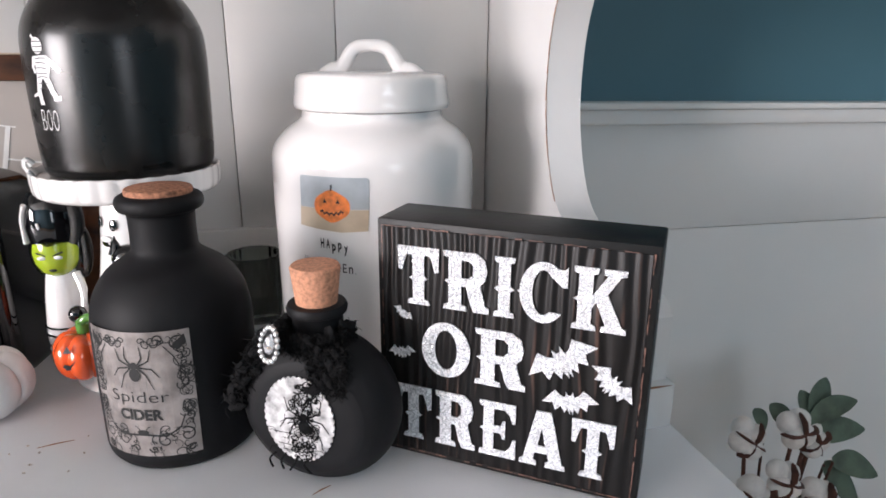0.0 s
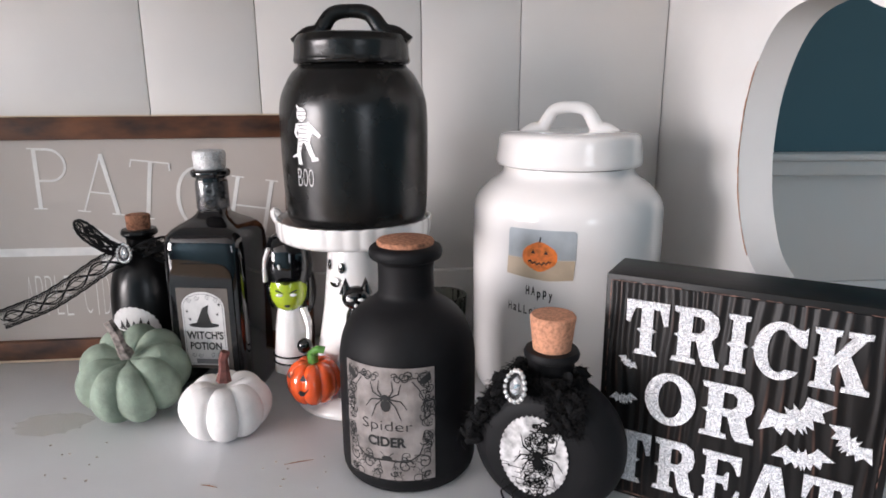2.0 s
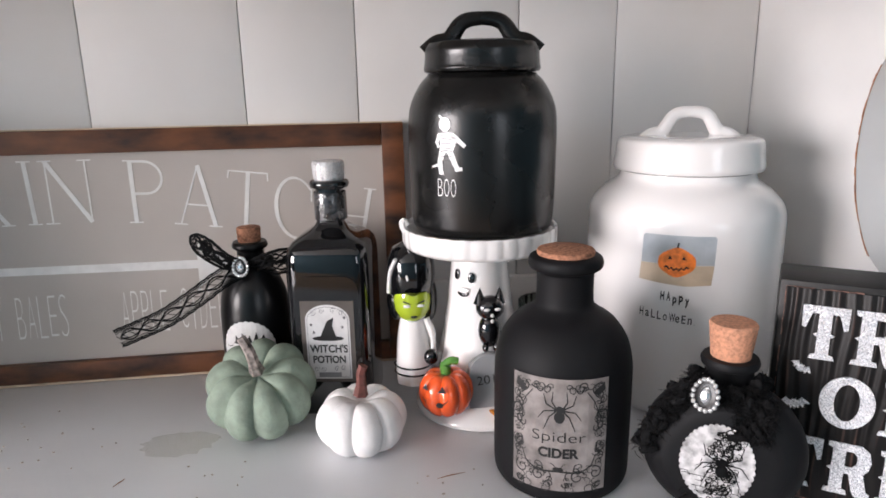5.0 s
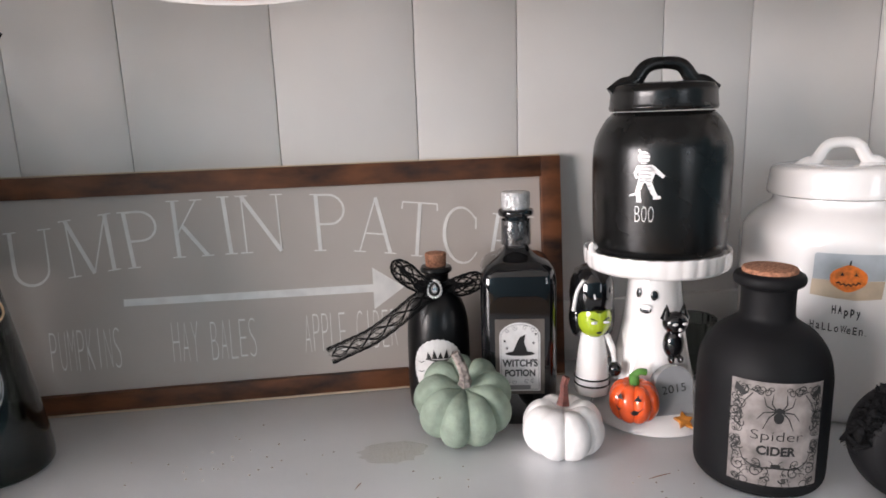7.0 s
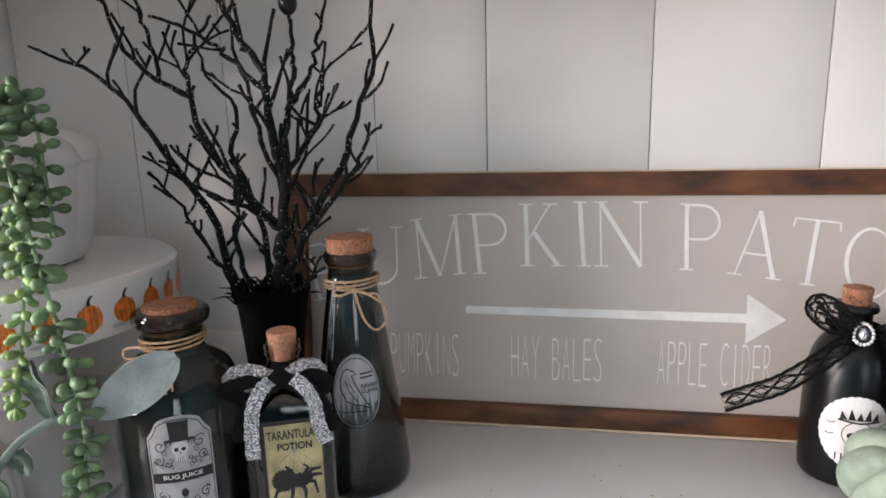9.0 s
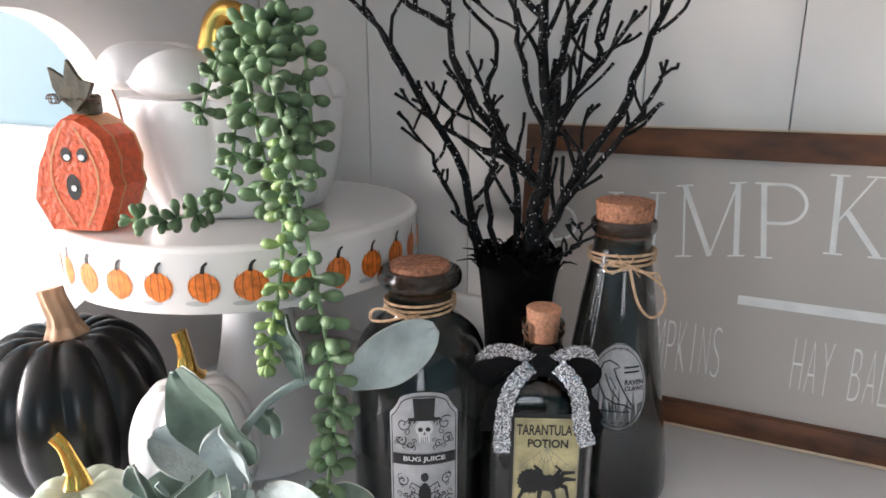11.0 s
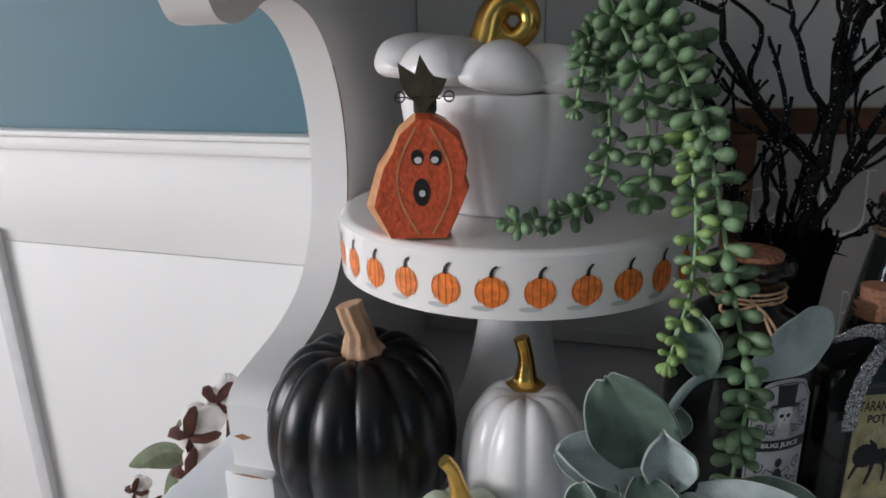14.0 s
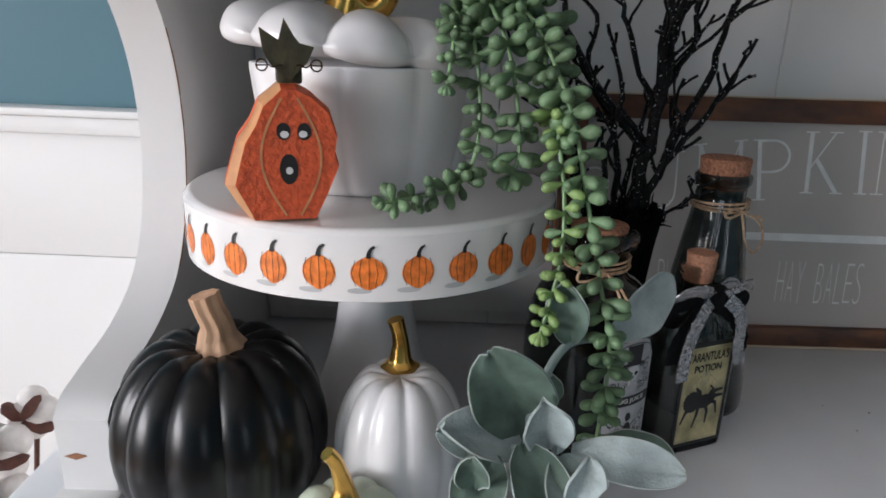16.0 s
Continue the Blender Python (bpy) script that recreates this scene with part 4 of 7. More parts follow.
bmesh.ops.translate(op, verts=op.verts[:], vec=(-0.034, -0.040, 0.0155))
jack = part("jack_o_lantern", op, ORANGE_GLAZE, gs, "glossy orange jack-o'-lantern")
part("stem", tube(curve([(-0.034, -0.040, 0.047), (-0.034, -0.040, 0.054), (-0.030, -0.041, 0.0575), (-0.025, -0.041, 0.0565)], 4), [0.0044] * 5 + [0.0030] * 8, 10), GREEN_GLAZE, jack)
star = [(0.0085 * (1 if i % 2 == 0 else 0.5) * math.cos(radians(36 * i + 12)), 0.0085 * (1 if i % 2 == 0 else 0.5) * math.sin(radians(36 * i + 12))) for i in range(10)]
part("fallen_leaf", prism(star, 0.003, m=Matrix.Translation((0.006, -0.0505, 0.0155)) @ Matrix.Rotation(radians(-58), 4, "X")), LEAF_GLAZE, gs, "ochre maple leaf")
part("candy_pail", ball(-0.0425, -0.019, 0.052, 0.0062, 0.0055, 0.0065), BLACK_GLOSS, gs, "tiny black pail")

# ---- wooden pumpkin ----
wood = thing("wooden_pumpkin", -0.9255, 0.334, 0.1796, 17, "carved orange wooden pumpkin with a surprised face", "pumpkin ornament")
out = [(-0.0175, 0.0), (0.0140, 0.0), (0.0200, 0.0125), (0.0258, 0.0265), (0.0240, 0.0330), (0.0252, 0.0415), (0.0215, 0.0540), (0.0135, 0.0615), (0.0060, 0.0655), (-0.0015, 0.0655), (-0.0070, 0.0610), (-0.0115, 0.0575), (-0.0160, 0.0480), (-0.0222, 0.0395), (-0.0245, 0.0330), (-0.0292, 0.0180), (-0.0235, 0.0075)]
# the cut edge is broad on one side and narrow on the other
inner = [(x * (0.83 if x < 0 else 0.95), 0.031 + (z - 0.031) * 0.93) for x, z in out]
inner[0], inner[1] = (-0.0160, 0.0015), (0.0130, 0.0015)
bm = bmesh.new()
a = [bm.verts.new((x, 0.008, z)) for x, z in out]
b = [bm.verts.new((x, 0.030, z)) for x, z in out]
bm.faces.new(b)
for i in range(len(out)):
    j = (i + 1) % len(out)
    bm.faces.new((a[i], a[j], b[j], b[i]))
part("body", bm, LIGHT_WOOD, wood, "pale wood core", smooth=20)
pale, painted = bmesh.new(), bmesh.new()
for i in range(len(out)):
    j = (i + 1) % len(out)
    bm = pale if out[i][0] + out[j][0] < 0.004 else painted
    bm.faces.new([bm.verts.new(q) for q in ((inner[i][0], 0, inner[i][1]), (inner[j][0], 0, inner[j][1]), (out[j][0], 0.008, out[j][1]), (out[i][0], 0.008, out[i][1]))])
part("cut_edge", pale, LIGHT_WOOD, wood, "pale knife-cut wooden edge", smooth=0)
part("painted_edge", painted, ORANGE_WOOD, wood, "orange painted cut edge", smooth=0)
bm = prism(inner, 0.0006, m=Matrix.Translation((0, -0.0006, 0)))
wface = part("face", bm, ORANGE_WOOD, wood, "crackled orange painted face", smooth=20)
bm = prism([(x * 0.995, z * 0.995 + 0.0002) for x, z in out], 0.018, m=Matrix.Translation((0, 0.0095, 0)))
for v in bm.verts:
    v.co.x *= 1.012
part("side_paint", bm, ORANGE_WOOD, wood, "orange painted sides", smooth=20)
part("stem", box(-0.0025, 0.0095, 0.010, 0.022, 0.0650, 0.076, 0.0015), OLIVE, wood)
leaf = [(0.0035, 0.067), (0.0065, 0.0700), (0.0118, 0.0750), (0.0152, 0.0822), (0.0085, 0.0838), (0.0060, 0.0870), (0.0018, 0.0945), (-0.0010, 0.0850), (-0.0095, 0.0905), (-0.0082, 0.0800), (-0.0050, 0.0740), (0.0005, 0.0695)]
part("leaf", prism(leaf, 0.003, m=Matrix.Translation((0, 0.006, 0))), OLIVE, wood, "dark olive wooden leaf", smooth=20)
bm = bmesh.new()
for sx in (-1, 1):
    tube([(0.0035 + sx * (0.003 + 0.0009 * i), 0.0045, 0.0735 + 0.0006 * math.sin(i)) for i in range(8)] + [(0.0035 + sx * (0.0125 + 0.0026 * math.cos(0.7 * i)), 0.004 + 0.0002 * i, 0.0738 + 0.0027 * math.sin(0.7 * i)) for i in range(26)], 0.00038, 5, bm)
part("wire_curl", bm, WIRE, wood, "rusty wire tendrils")
bm = bmesh.new()
for sx in (-1, 1):
    add_stroke(bm, [(0.0022 + sx * (0.0035 + 0.0105 * math.sin(math.pi * i / 14)), 0.0035 + 0.056 * i / 14) for i in range(15)], 0.0011)
lay("carved_groove", bm, LIGHT_WOOD, wface, on_plane(-0.0006), wrap=False)
for nm, mt, shapes, lift in (("painted_eye", BLACK_INK, ((-0.0010, 0.0442, 0.0033, 0.0041), (0.0086, 0.0440, 0.0033, 0.0041)), 0.0003), ("painted_mouth", BLACK_INK, ((0.0008, 0.0262, 0.0044, 0.0074),), 0.0003), ("highlight", WHITE_SATIN, ((-0.0006, 0.0428, 0.0020, 0.0017), (0.0080, 0.0428, 0.0020, 0.0017), (0.0010, 0.0256, 0.0017, 0.0018)), 0.0006)):
    for cx, cz, rx, rz in shapes:
        bm = bmesh.new()
        add_poly(bm, ring_pts(cx, cz, rx, rz, 14))
        lay(nm, bm, mt, wface, on_plane(-0.0006), lift=lift, wrap=False)


# ---- block sign: grained face, lettering, bats ----
def grain_mat():
    m = mat("rubbed_black_grain", (0.012, 0.011, 0.011), 0.45, var=0.2, bump=0.0)
    nt = m.node_tree
    b = nt.nodes["Principled BSDF"]
    tc = nt.nodes.new("ShaderNodeTexCoord")
    mp = nt.nodes.new("ShaderNodeMapping")
    mp.inputs["Scale"].default_value = (1, 1, 0.22)
    nt.links.new(tc.outputs["Object"], mp.inputs["Vector"])
    w = nt.nodes.new("ShaderNodeTexWave")
    w.bands_direction = "X"
    b.inputs["Specular IOR Level"].default_value = 0.25
    w.inputs["Scale"].default_value, w.inputs["Distortion"].default_value = 46, 9.0
    w.inputs["Detail"].default_value, w.inputs["Detail Scale"].default_value = 2.0, 0.6
    nt.links.new(mp.outputs[0], w.inputs["Vector"])
    bp = nt.nodes.new("ShaderNodeBump")
    bp.inputs["Strength"].default_value, bp.inputs["Distance"].default_value = 0.75, 0.0014
    nt.links.new(w.outputs["Fac"], bp.inputs["Height"])
    nt.links.new(bp.outputs["Normal"], b.inputs["Normal"])
    n = nt.nodes.new("ShaderNodeTexNoise")
    n.inputs["Scale"].default_value = 70
    nt.links.new(mp.outputs[0], n.inputs["Vector"])
    mul = nt.nodes.new("ShaderNodeMath")
    mul.operation = "MULTIPLY"
    nt.links.new(w.outputs["Fac"], mul.inputs[0])
    nt.links.new(n.outputs["Fac"], mul.inputs[1])
    r = nt.nodes.new("ShaderNodeValToRGB")
    e = r.color_ramp.elements
    e[0].position, e[0].color = 0.50, (0.010, 0.009, 0.009, 1)
    e[1].position, e[1].color = 0.78, (0.12, 0.068, 0.054, 1)
    nt.links.new(mul.outputs[0], r.inputs["Fac"])
    nt.links.new(r.outputs["Color"], b.inputs["Base Color"])
    return m


GRAIN = grain_mat()
COPPER_EDGE = mat("rubbed_copper_edge", (0.12, 0.062, 0.048), 0.5, var=0.5, scale=300)
panel = part("front_panel", box(0.004, BW - 0.004, -0.0012, 0.0004, 0.004, BH - 0.004, 0.0006), GRAIN, blk, "grained black front panel")
bm = bmesh.new()
for x0, z0, x1, z1 in ((0.0035, 0.0035, BW - 0.0035, 0.0035), (BW - 0.0035, 0.0035, BW - 0.0035, BH - 0.0035), (0.0035, BH - 0.0035, BW - 0.0035, BH - 0.0035), (0.0035, 0.0035, 0.0035, BH - 0.0035)):
    k = 40
    pts = [(x0 + (x1 - x0) * i / k + jitter(0.0002), z0 + (z1 - z0) * i / k + jitter(0.0002)) for i in range(k + 1)]
    for i in range(k):
        if random.random() < 0.7:
            add_stroke(bm, pts[i:i + 2], random.uniform(0.0003, 0.0009))
lay("worn_rim", bm, COPPER_EDGE, panel, on_plane(-0.0012), wrap=False)
GLYPHS = {
    "T": "22,0 78,0 74,8 64,10 64,42 73,46 64,50 64,86 78,86 84,74 90,58 99,60 100,100 0,100 1,60 10,58 16,74 22,86 36,86 36,50 27,46 36,42 36,10 26,8",
    "I": "0,0 100,0 96,8 78,10 78,43 98,48 78,53 78,90 96,92 100,100 0,100 4,92 22,90 22,53 2,48 22,43 22,10 4,8",
    "R": "0,0 52,0 50,8 40,10 40,42 40,56 40,86 56,86 65,79 65,64 56,56 40,56 40,42 50,42 60,12 68,0 100,0 100,9 92,12 81,46 91,56 95,72 89,90 72,100 0,100 2,91 12,89 12,53 3,49 12,45 12,10 2,8",
    "K": "0,0 46,0 44,8 36,10 36,36 44,46 62,10 55,8 54,0 100,0 100,8 92,10 63,60 84,89 94,91 95,100 54,100 55,91 61,89 36,56 36,89 44,91 46,100 0,100 2,91 10,89 10,53 2,49 10,45 10,10 2,8",
    "E": "0,0 100,0 100,36 92,36 84,20 72,12 40,12 40,44 58,44 64,34 71,34 71,67 64,67 58,57 40,57 40,88 70,88 82,80 90,66 98,66 98,100 0,100 2,91 12,89 12,53 3,49 12,45 12,10 2,8",
    "A": "0,0 38,0 37,8 30,10 34,24 39,37 47,70 56,37 39,37 34,24 61,24 65,10 58,8 57,0 100,0 99,8 93,10 66,100 34,100 8,10 1,8"}


def ellipse(rx, rz, a0, a1, n=22):
    return [(0.5 + rx * math.cos(radians(a0 + (a1 - a0) * i / n)), 0.5 + rz * math.sin(radians(a0 + (a1 - a0) * i / n))) for i in range(n + 1)]


def glyph(c):
    """Outline of a slab letter in a unit square; its counter hangs on a slit."""
    if c == "O":
        return ellipse(0.5, 0.5, 0, 360, 36)[:-1] + [(1.0, 0.5)] + ellipse(0.23, 0.36, 360, 0, 36)
    if c == "C":
        return [(0.90, 0.62), (1.0, 0.62), (0.99, 0.96), (0.93, 0.90)] + ellipse(0.5, 0.5, 55, 178, 12) + [(-0.05, 0.48)] + ellipse(0.5, 0.5, 184, 322, 16) + ellipse(0.23, 0.37, 305, 48)
    return [(float(q.split(",")[0]) / 100, float(q.split(",")[1]) / 100) for q in GLYPHS[c].split()]


def slab_word(word, x0, x1, z0, z1, drop=0.0, gap=0.10):
    widths = [{"I": 0.46, "O": 1.05, "T": 0.98, "E": 0.92, "R": 1.05, "K": 1.10, "C": 1.0, "A": 1.10}[c] for c in word]
    unit = (x1 - x0) / (sum(widths) + gap * (len(word) - 1))
    x = x0
    for c, wd in zip(word, widths):
        w = wd * unit
        bm = bmesh.new()
        add_poly(bm, [(x + u * w, z0 + v * (z1 - z0)) for u, v in glyph(c)])
        bmesh.ops.triangulate(bm, faces=bm.faces[:])
        lay("glitter_letter", bm, GLIT_WHITE, panel, on_plane(-0.0012), thick=0.0008, wrap=False)
        x += w + gap * unit


slab_word("TRICK", 0.0135, 0.1365, 0.0975, 0.1305, drop=0.0)
slab_word("OR", 0.0275, 0.0875, 0.0560, 0.0890)
slab_word("TREAT", 0.0105, 0.1365, 0.0125, 0.0465)


def bat(cx, cz, s, turn):
    half = [(0, -0.16), (0.05, -0.30), (0.11, -0.14), (0.24, -0.26), (0.34, -0.08), (0.56, -0.20), (0.62, 0.0), (1.0, 0.02), (0.72, 0.20), (0.50, 0.34), (0.32, 0.20), (0.16, 0.14), (0.12, 0.30), (0.05, 0.20)]
    pts = half + [(0, 0.20)] + [(-x, z) for x, z in half[:0:-1]]
    c, q = math.cos(radians(turn)), math.sin(radians(turn))
    bm = bmesh.new()
    add_poly(bm, [(cx + s * (x * c - 1.45 * z * q), cz + s * (x * q + 1.45 * z * c)) for x, z in pts])
    lay("glitter_bat", bm, GLIT_WHITE, panel, on_plane(-0.0012), thick=0.0006, wrap=False)


for cx, cz, s, turn in ((0.1070, 0.0770, 0.0205, 32), (0.1320, 0.0690, 0.0140, -40), (0.1120, 0.0545, 0.0150, 8), (0.0160, 0.0905, 0.0065, -30), (0.0150, 0.0665, 0.0085, 8)):
    bat(cx, cz, s, turn)

# ---- framed sign lettering ----
LEAN = on_plane(0.008)
BROAD, FINE = 0.0038, 0.0015
# strokes of each serif letter in its own unit box, with their widths
STROKES = {
    "P": (((0, 0), (0, 1), BROAD), ("bow", 0.5, 1.0, FINE)),
    "M": (((0, 0), (0, 1), FINE), ((0, 1), (0.5, 0), BROAD), ((0.5, 0), (1, 1), FINE), ((1, 1), (1, 0), BROAD)),
    "K": (((0, 0), (0, 1), BROAD), ((0.05, 0.42), (0.80, 1), FINE), ((0.22, 0.56), (1, 0), BROAD)),
    "I": (((0.5, 0), (0.5, 1), BROAD),),
    "N": (((0, 0), (0, 1), FINE), ((0, 1), (1, 0), BROAD), ((1, 0), (1, 1), FINE)),
    "A": (((0, 0), (0.5, 1), FINE), ((0.5, 1), (1, 0), BROAD), ((0.2, 0.34), (0.8, 0.34), FINE)),
    "T": (((0.5, 0), (0.5, 1), BROAD), ((0, 0.99), (1, 0.99), FINE), ((0, 1), (-0.02, 0.86), FINE), ((1, 1), (1.02, 0.86), FINE)),
    "H": (((0, 0), (0, 1), BROAD), ((1, 0), (1, 1), BROAD), ((0, 0.5), (1, 0.5), FINE)),
    "U": (("cup", 0, 0, FINE),), "C": (("round", 0, 0, FINE),)}
FEET = {"P": ((0, 0), (0, 1)), "M": ((0, 0), (1, 0), (0, 1), (1, 1)), "K": ((0, 0), (0, 1), (1, 0), (0.80, 1)), "I": ((0.5, 0), (0.5, 1)), "N": ((0, 0), (0, 1), (1, 1)), "A": ((0, 0), (1, 0)), "T": ((0.5, 0),), "H": ((0, 0), (1, 0), (0, 1), (1, 1)), "U": ((0, 1), (1, 1)), "C": ()}
# each letter along the arch: foot, its run to the right and its rise (sign coordinates)
ARCH = [('P', (0.03, 0.112), (0.024, 0.006), (-0.012, 0.05)),
        ('U', (0.0745, 0.1272), (0.0308, 0.002), (-0.0013, 0.0514)),
        ('M', (0.1270, 0.1342), (0.0360, 0.0045), (-0.0042, 0.0533)),
        ('P', (0.1812, 0.1395), (0.029, 0.0014), (-0.0056, 0.0533)),
        ('K', (0.2234, 0.1471), (0.0266, 0.0002), (-0.0022, 0.0541)),
        ('I', (0.2682, 0.1476), (0.0077, -0.0001), (-0.0042, 0.0554)),
        ('N', (0.2868, 0.1476), (0.0332, 0.0), (-0.0019, 0.0553)),
        ('P', (0.3574, 0.1457), (0.0283, -0.0008), (-0.0014, 0.0554)),
        ('A', (0.3959, 0.1426), (0.0303, -0.0037), (0.003, 0.0546)),
        ('T', (0.4354, 0.1366), (0.0342, -0.004), (0.006, 0.0536)),
        ('C', (0.4813, 0.1261), (0.036, -0.0034), (0.0003, 0.0566)),
        ('H', (0.5271, 0.1194), (0.0313, -0.0045), (0.0107, 0.053))]


def sign_letter(c, foot, run, rise):
    bm = bmesh.new()
    layers = [0]

    def place_uv(u, v):
        return foot[0] + run[0] * u + rise[0] * v, foot[1] + run[1] * u + rise[1] * v

    def ink(pts, w):
        start = len(bm.verts)
        add_stroke(bm, [place_uv(u, v) for u, v in pts], w)
        bm.verts.ensure_lookup_table()
        layers[0] += 1
        for q in bm.verts[start:]:
            q.co.y = 0.0076 - 0.00005 * layers[0]
    for s in STROKES[c]:
        if s[0] == "bow":
            ink([(0.0, 0.99)] + [(0.42 + 0.50 * math.sin(radians(a)), 0.73 + 0.26 * math.cos(radians(a))) for a in range(0, 181, 15)] + [(0.0, 0.47)], 0.0022)
        elif s[0] == "cup":
            ink([(0, 1), (0, 0.40)] + [(0.5 - 0.5 * math.cos(radians(a)), 0.30 - 0.30 * math.sin(radians(a))) for a in range(15, 170, 15)] + [(1, 0.40), (1, 1)], (BROAD, FINE))
        elif s[0] == "round":
            ink([(0.5 + 0.5 * math.cos(radians(a)), 0.5 + 0.5 * math.sin(radians(a))) for a in range(38, 190, 12)], (FINE, BROAD))
            ink([(0.5 + 0.5 * math.cos(radians(a)), 0.5 + 0.5 * math.sin(radians(a))) for a in range(180, 326, 12)], (BROAD, FINE))
            ink([(0.90, 0.62), (0.92, 0.84)], FINE)
        else:
            ink(s[:2], s[2])
    half = 0.0058 / Vector(run).length
    for u, v in FEET[c]:
        ink([(u - half, v), (u + half, v)], 0.0012)
    part("letter", bm, SIGN_WHITE, sign, smooth=0)


for row in ARCH:
    sign_letter(*row)
bm = bmesh.new()
add_poly(bm, [(0.168, 0.1025), (0.407, 0.1005), (0.407, 0.0825), (0.4385, 0.1040), (0.407, 0.1255), (0.407, 0.1085), (0.168, 0.1095)])
lay("arrow", bm, SIGN_WHITE, sign, LEAN, wrap=False)


def add_hand_text(bm, word, x0, x1, z0, z1):
    """Tall narrow lettering, each letter slightly uneven."""
    n = len(word)
    step = (x1 - x0) / n
    for i, c in enumerate(word):
        if c == " ":
            continue
        w = step * (0.09 if c == "I" else 0.72)
        cx = x0 + (i + 0.5) * step
        add_text(bm, c, cx - w / 2, cx + w / 2, z0 + jitter(0.001), z1 + jitter(0.001), offset=-0.028)


for word, x0, x1 in (("PUMPKINS", 0.096, 0.162), ("HAY BALES", 0.208, 0.290), ("APPLE CIDER", 0.335, 0.430)):
    bm = bmesh.new()
    add_hand_text(bm, word, x0, x1, 0.0435, 0.0825)
    lay("lettering", bm, SIGN_WHITE, sign, LEAN, wrap=False)

# ---- printed canisters ----
bm = bmesh.new()
add_poly(bm, [(-0.0255, 0.1285), (0.0262, 0.1290), (0.0266, 0.1490), (0.0250, 0.1507), (-0.0235, 0.1505), (-0.0250, 0.1490)])
lay("picture_sky", bm, BLUE_PRINT, wj, WJ)
bm = bmesh.new()
add_poly(bm, [(-0.0265, 0.1150), (-0.012, 0.1138), (0.006, 0.1125), (0.0250, 0.1140), (0.0262, 0.1288), (-0.0258, 0.1284)])
lay("picture_ground", bm, TAN_PRINT, wj, WJ)
bm = bmesh.new()
add_poly(bm, [(x, z + 0.0006 * math.cos(5.2 * x / 0.0130) * (1 if z > 0.1305 else -1)) for x, z in ring_pts(0, 0.1305, 0.0132, 0.0108, 34)])
lay("printed_pumpkin", bm, PUMPKIN_PRINT, wj, WJ, lift=0.0006)
bm = bmesh.new()
for sx in (-1, 1):
    add_poly(bm, [(sx * 0.0048 - 0.0016, 0.1328), (sx * 0.0048 + 0.0016, 0.1328), (sx * 0.0048, 0.1356)])
zig = [(-0.0085 + 0.0017 * i, 0.1268 - 0.002 * math.sin(math.pi * i / 10) + (0.0013 if i % 2 else -0.0004)) for i in range(11)]
add_stroke(bm, zig, 0.0014)
add_stroke(bm, [(0.0, 0.1415), (0.0006, 0.1455)], 0.0012)
lay("printed_face", bm, BLACK_INK, wj, WJ, lift=0.0009)
bm = bmesh.new()
for i, (c, z) in enumerate(zip("HAppy", (0, 0.0006, -0.0024, -0.0006, -0.0022))):
    add_text(bm, c, -0.0098 + 0.0044 * i, -0.0098 + 0.0044 * i + 0.0028, 0.1005 + z - 0.0006 * i, 0.1075 + z - 0.0006 * i, offset=0.035)
for i, c in enumerate("HaLLoWeEn."):
    w = 0.0006 if c == "." else (0.0042 if c == "W" else 0.0028)
    add_text(bm, c, -0.0245 + 0.0044 * i, -0.0245 + 0.0044 * i + w, 0.0862 - 0.0004 * i, 0.0862 - 0.0004 * i + (0.0008 if c == "." else 0.0066 if c in "HLWE" else 0.0050), offset=0.01)
lay("lettering", bm, BLACK_INK, wj, WJ)
bm = bmesh.new()
z0 = 0.0480
add_poly(bm, ring_pts(-0.0014, z0 + 0.0340, 0.0046, 0.0050, 16))
add_poly(bm, [(-0.0062, z0 + 0.0280), (0.0040, z0 + 0.0286), (0.0078, z0 + 0.0240), (0.0046, z0 + 0.0146), (-0.0058, z0 + 0.0146), (-0.0052, z0 + 0.0210)])
add_stroke(bm, [(0.0036, z0 + 0.0272), (0.0088, z0 + 0.0232), (0.0136, z0 + 0.0190)], (0.0042, 0.0026))
add_stroke(bm, [(-0.0056, z0 + 0.0272), (-0.0080, z0 + 0.0215), (-0.0064, z0 + 0.0180)], (0.0032, 0.0022))
add_stroke(bm, [(-0.0032, z0 + 0.0160), (-0.0056, z0 + 0.0080), (-0.0048, z0 + 0.0010)], (0.0048, 0.0034))
add_stroke(bm, [(-0.0064, z0 + 0.0006), (-0.0026, z0 + 0.0004)], 0.0026)
add_stroke(bm, [(0.0022, z0 + 0.0160), (0.0060, z0 + 0.0072), (0.0086, z0 + 0.0030)], (0.0048, 0.0030))
add_stroke(bm, [(0.0060, z0 + 0.0030), (0.0116, z0 + 0.0036)], 0.0026)
add_stroke(bm, [(-0.0060, z0 + 0.0062), (-0.0092, z0 + 0.0052), (-0.0124, z0 + 0.0042)], (0.0024, 0.0012))
add_stroke(bm, [(-0.0030, z0 + 0.0375), (-0.0056, z0 + 0.0402)], 0.0018)
lay("printed_figure", bm, WHITE_SATIN, bj, BJ)
bm = bmesh.new()
for dz in (0.0362, 0.0335, 0.0305, 0.0262, 0.0236, 0.0210, 0.0184, 0.0160, 0.0118, 0.0088):
    add_stroke(bm, [(-0.0045, z0 + dz + jitter(0.0006)), (0, z0 + dz + jitter(0.0008)), (0.0042, z0 + dz + jitter(0.0006))], 0.00045)
lay("figure_lines", bm, BLACK_INK, bj, BJ, lift=0.0007)
bm = bmesh.new()
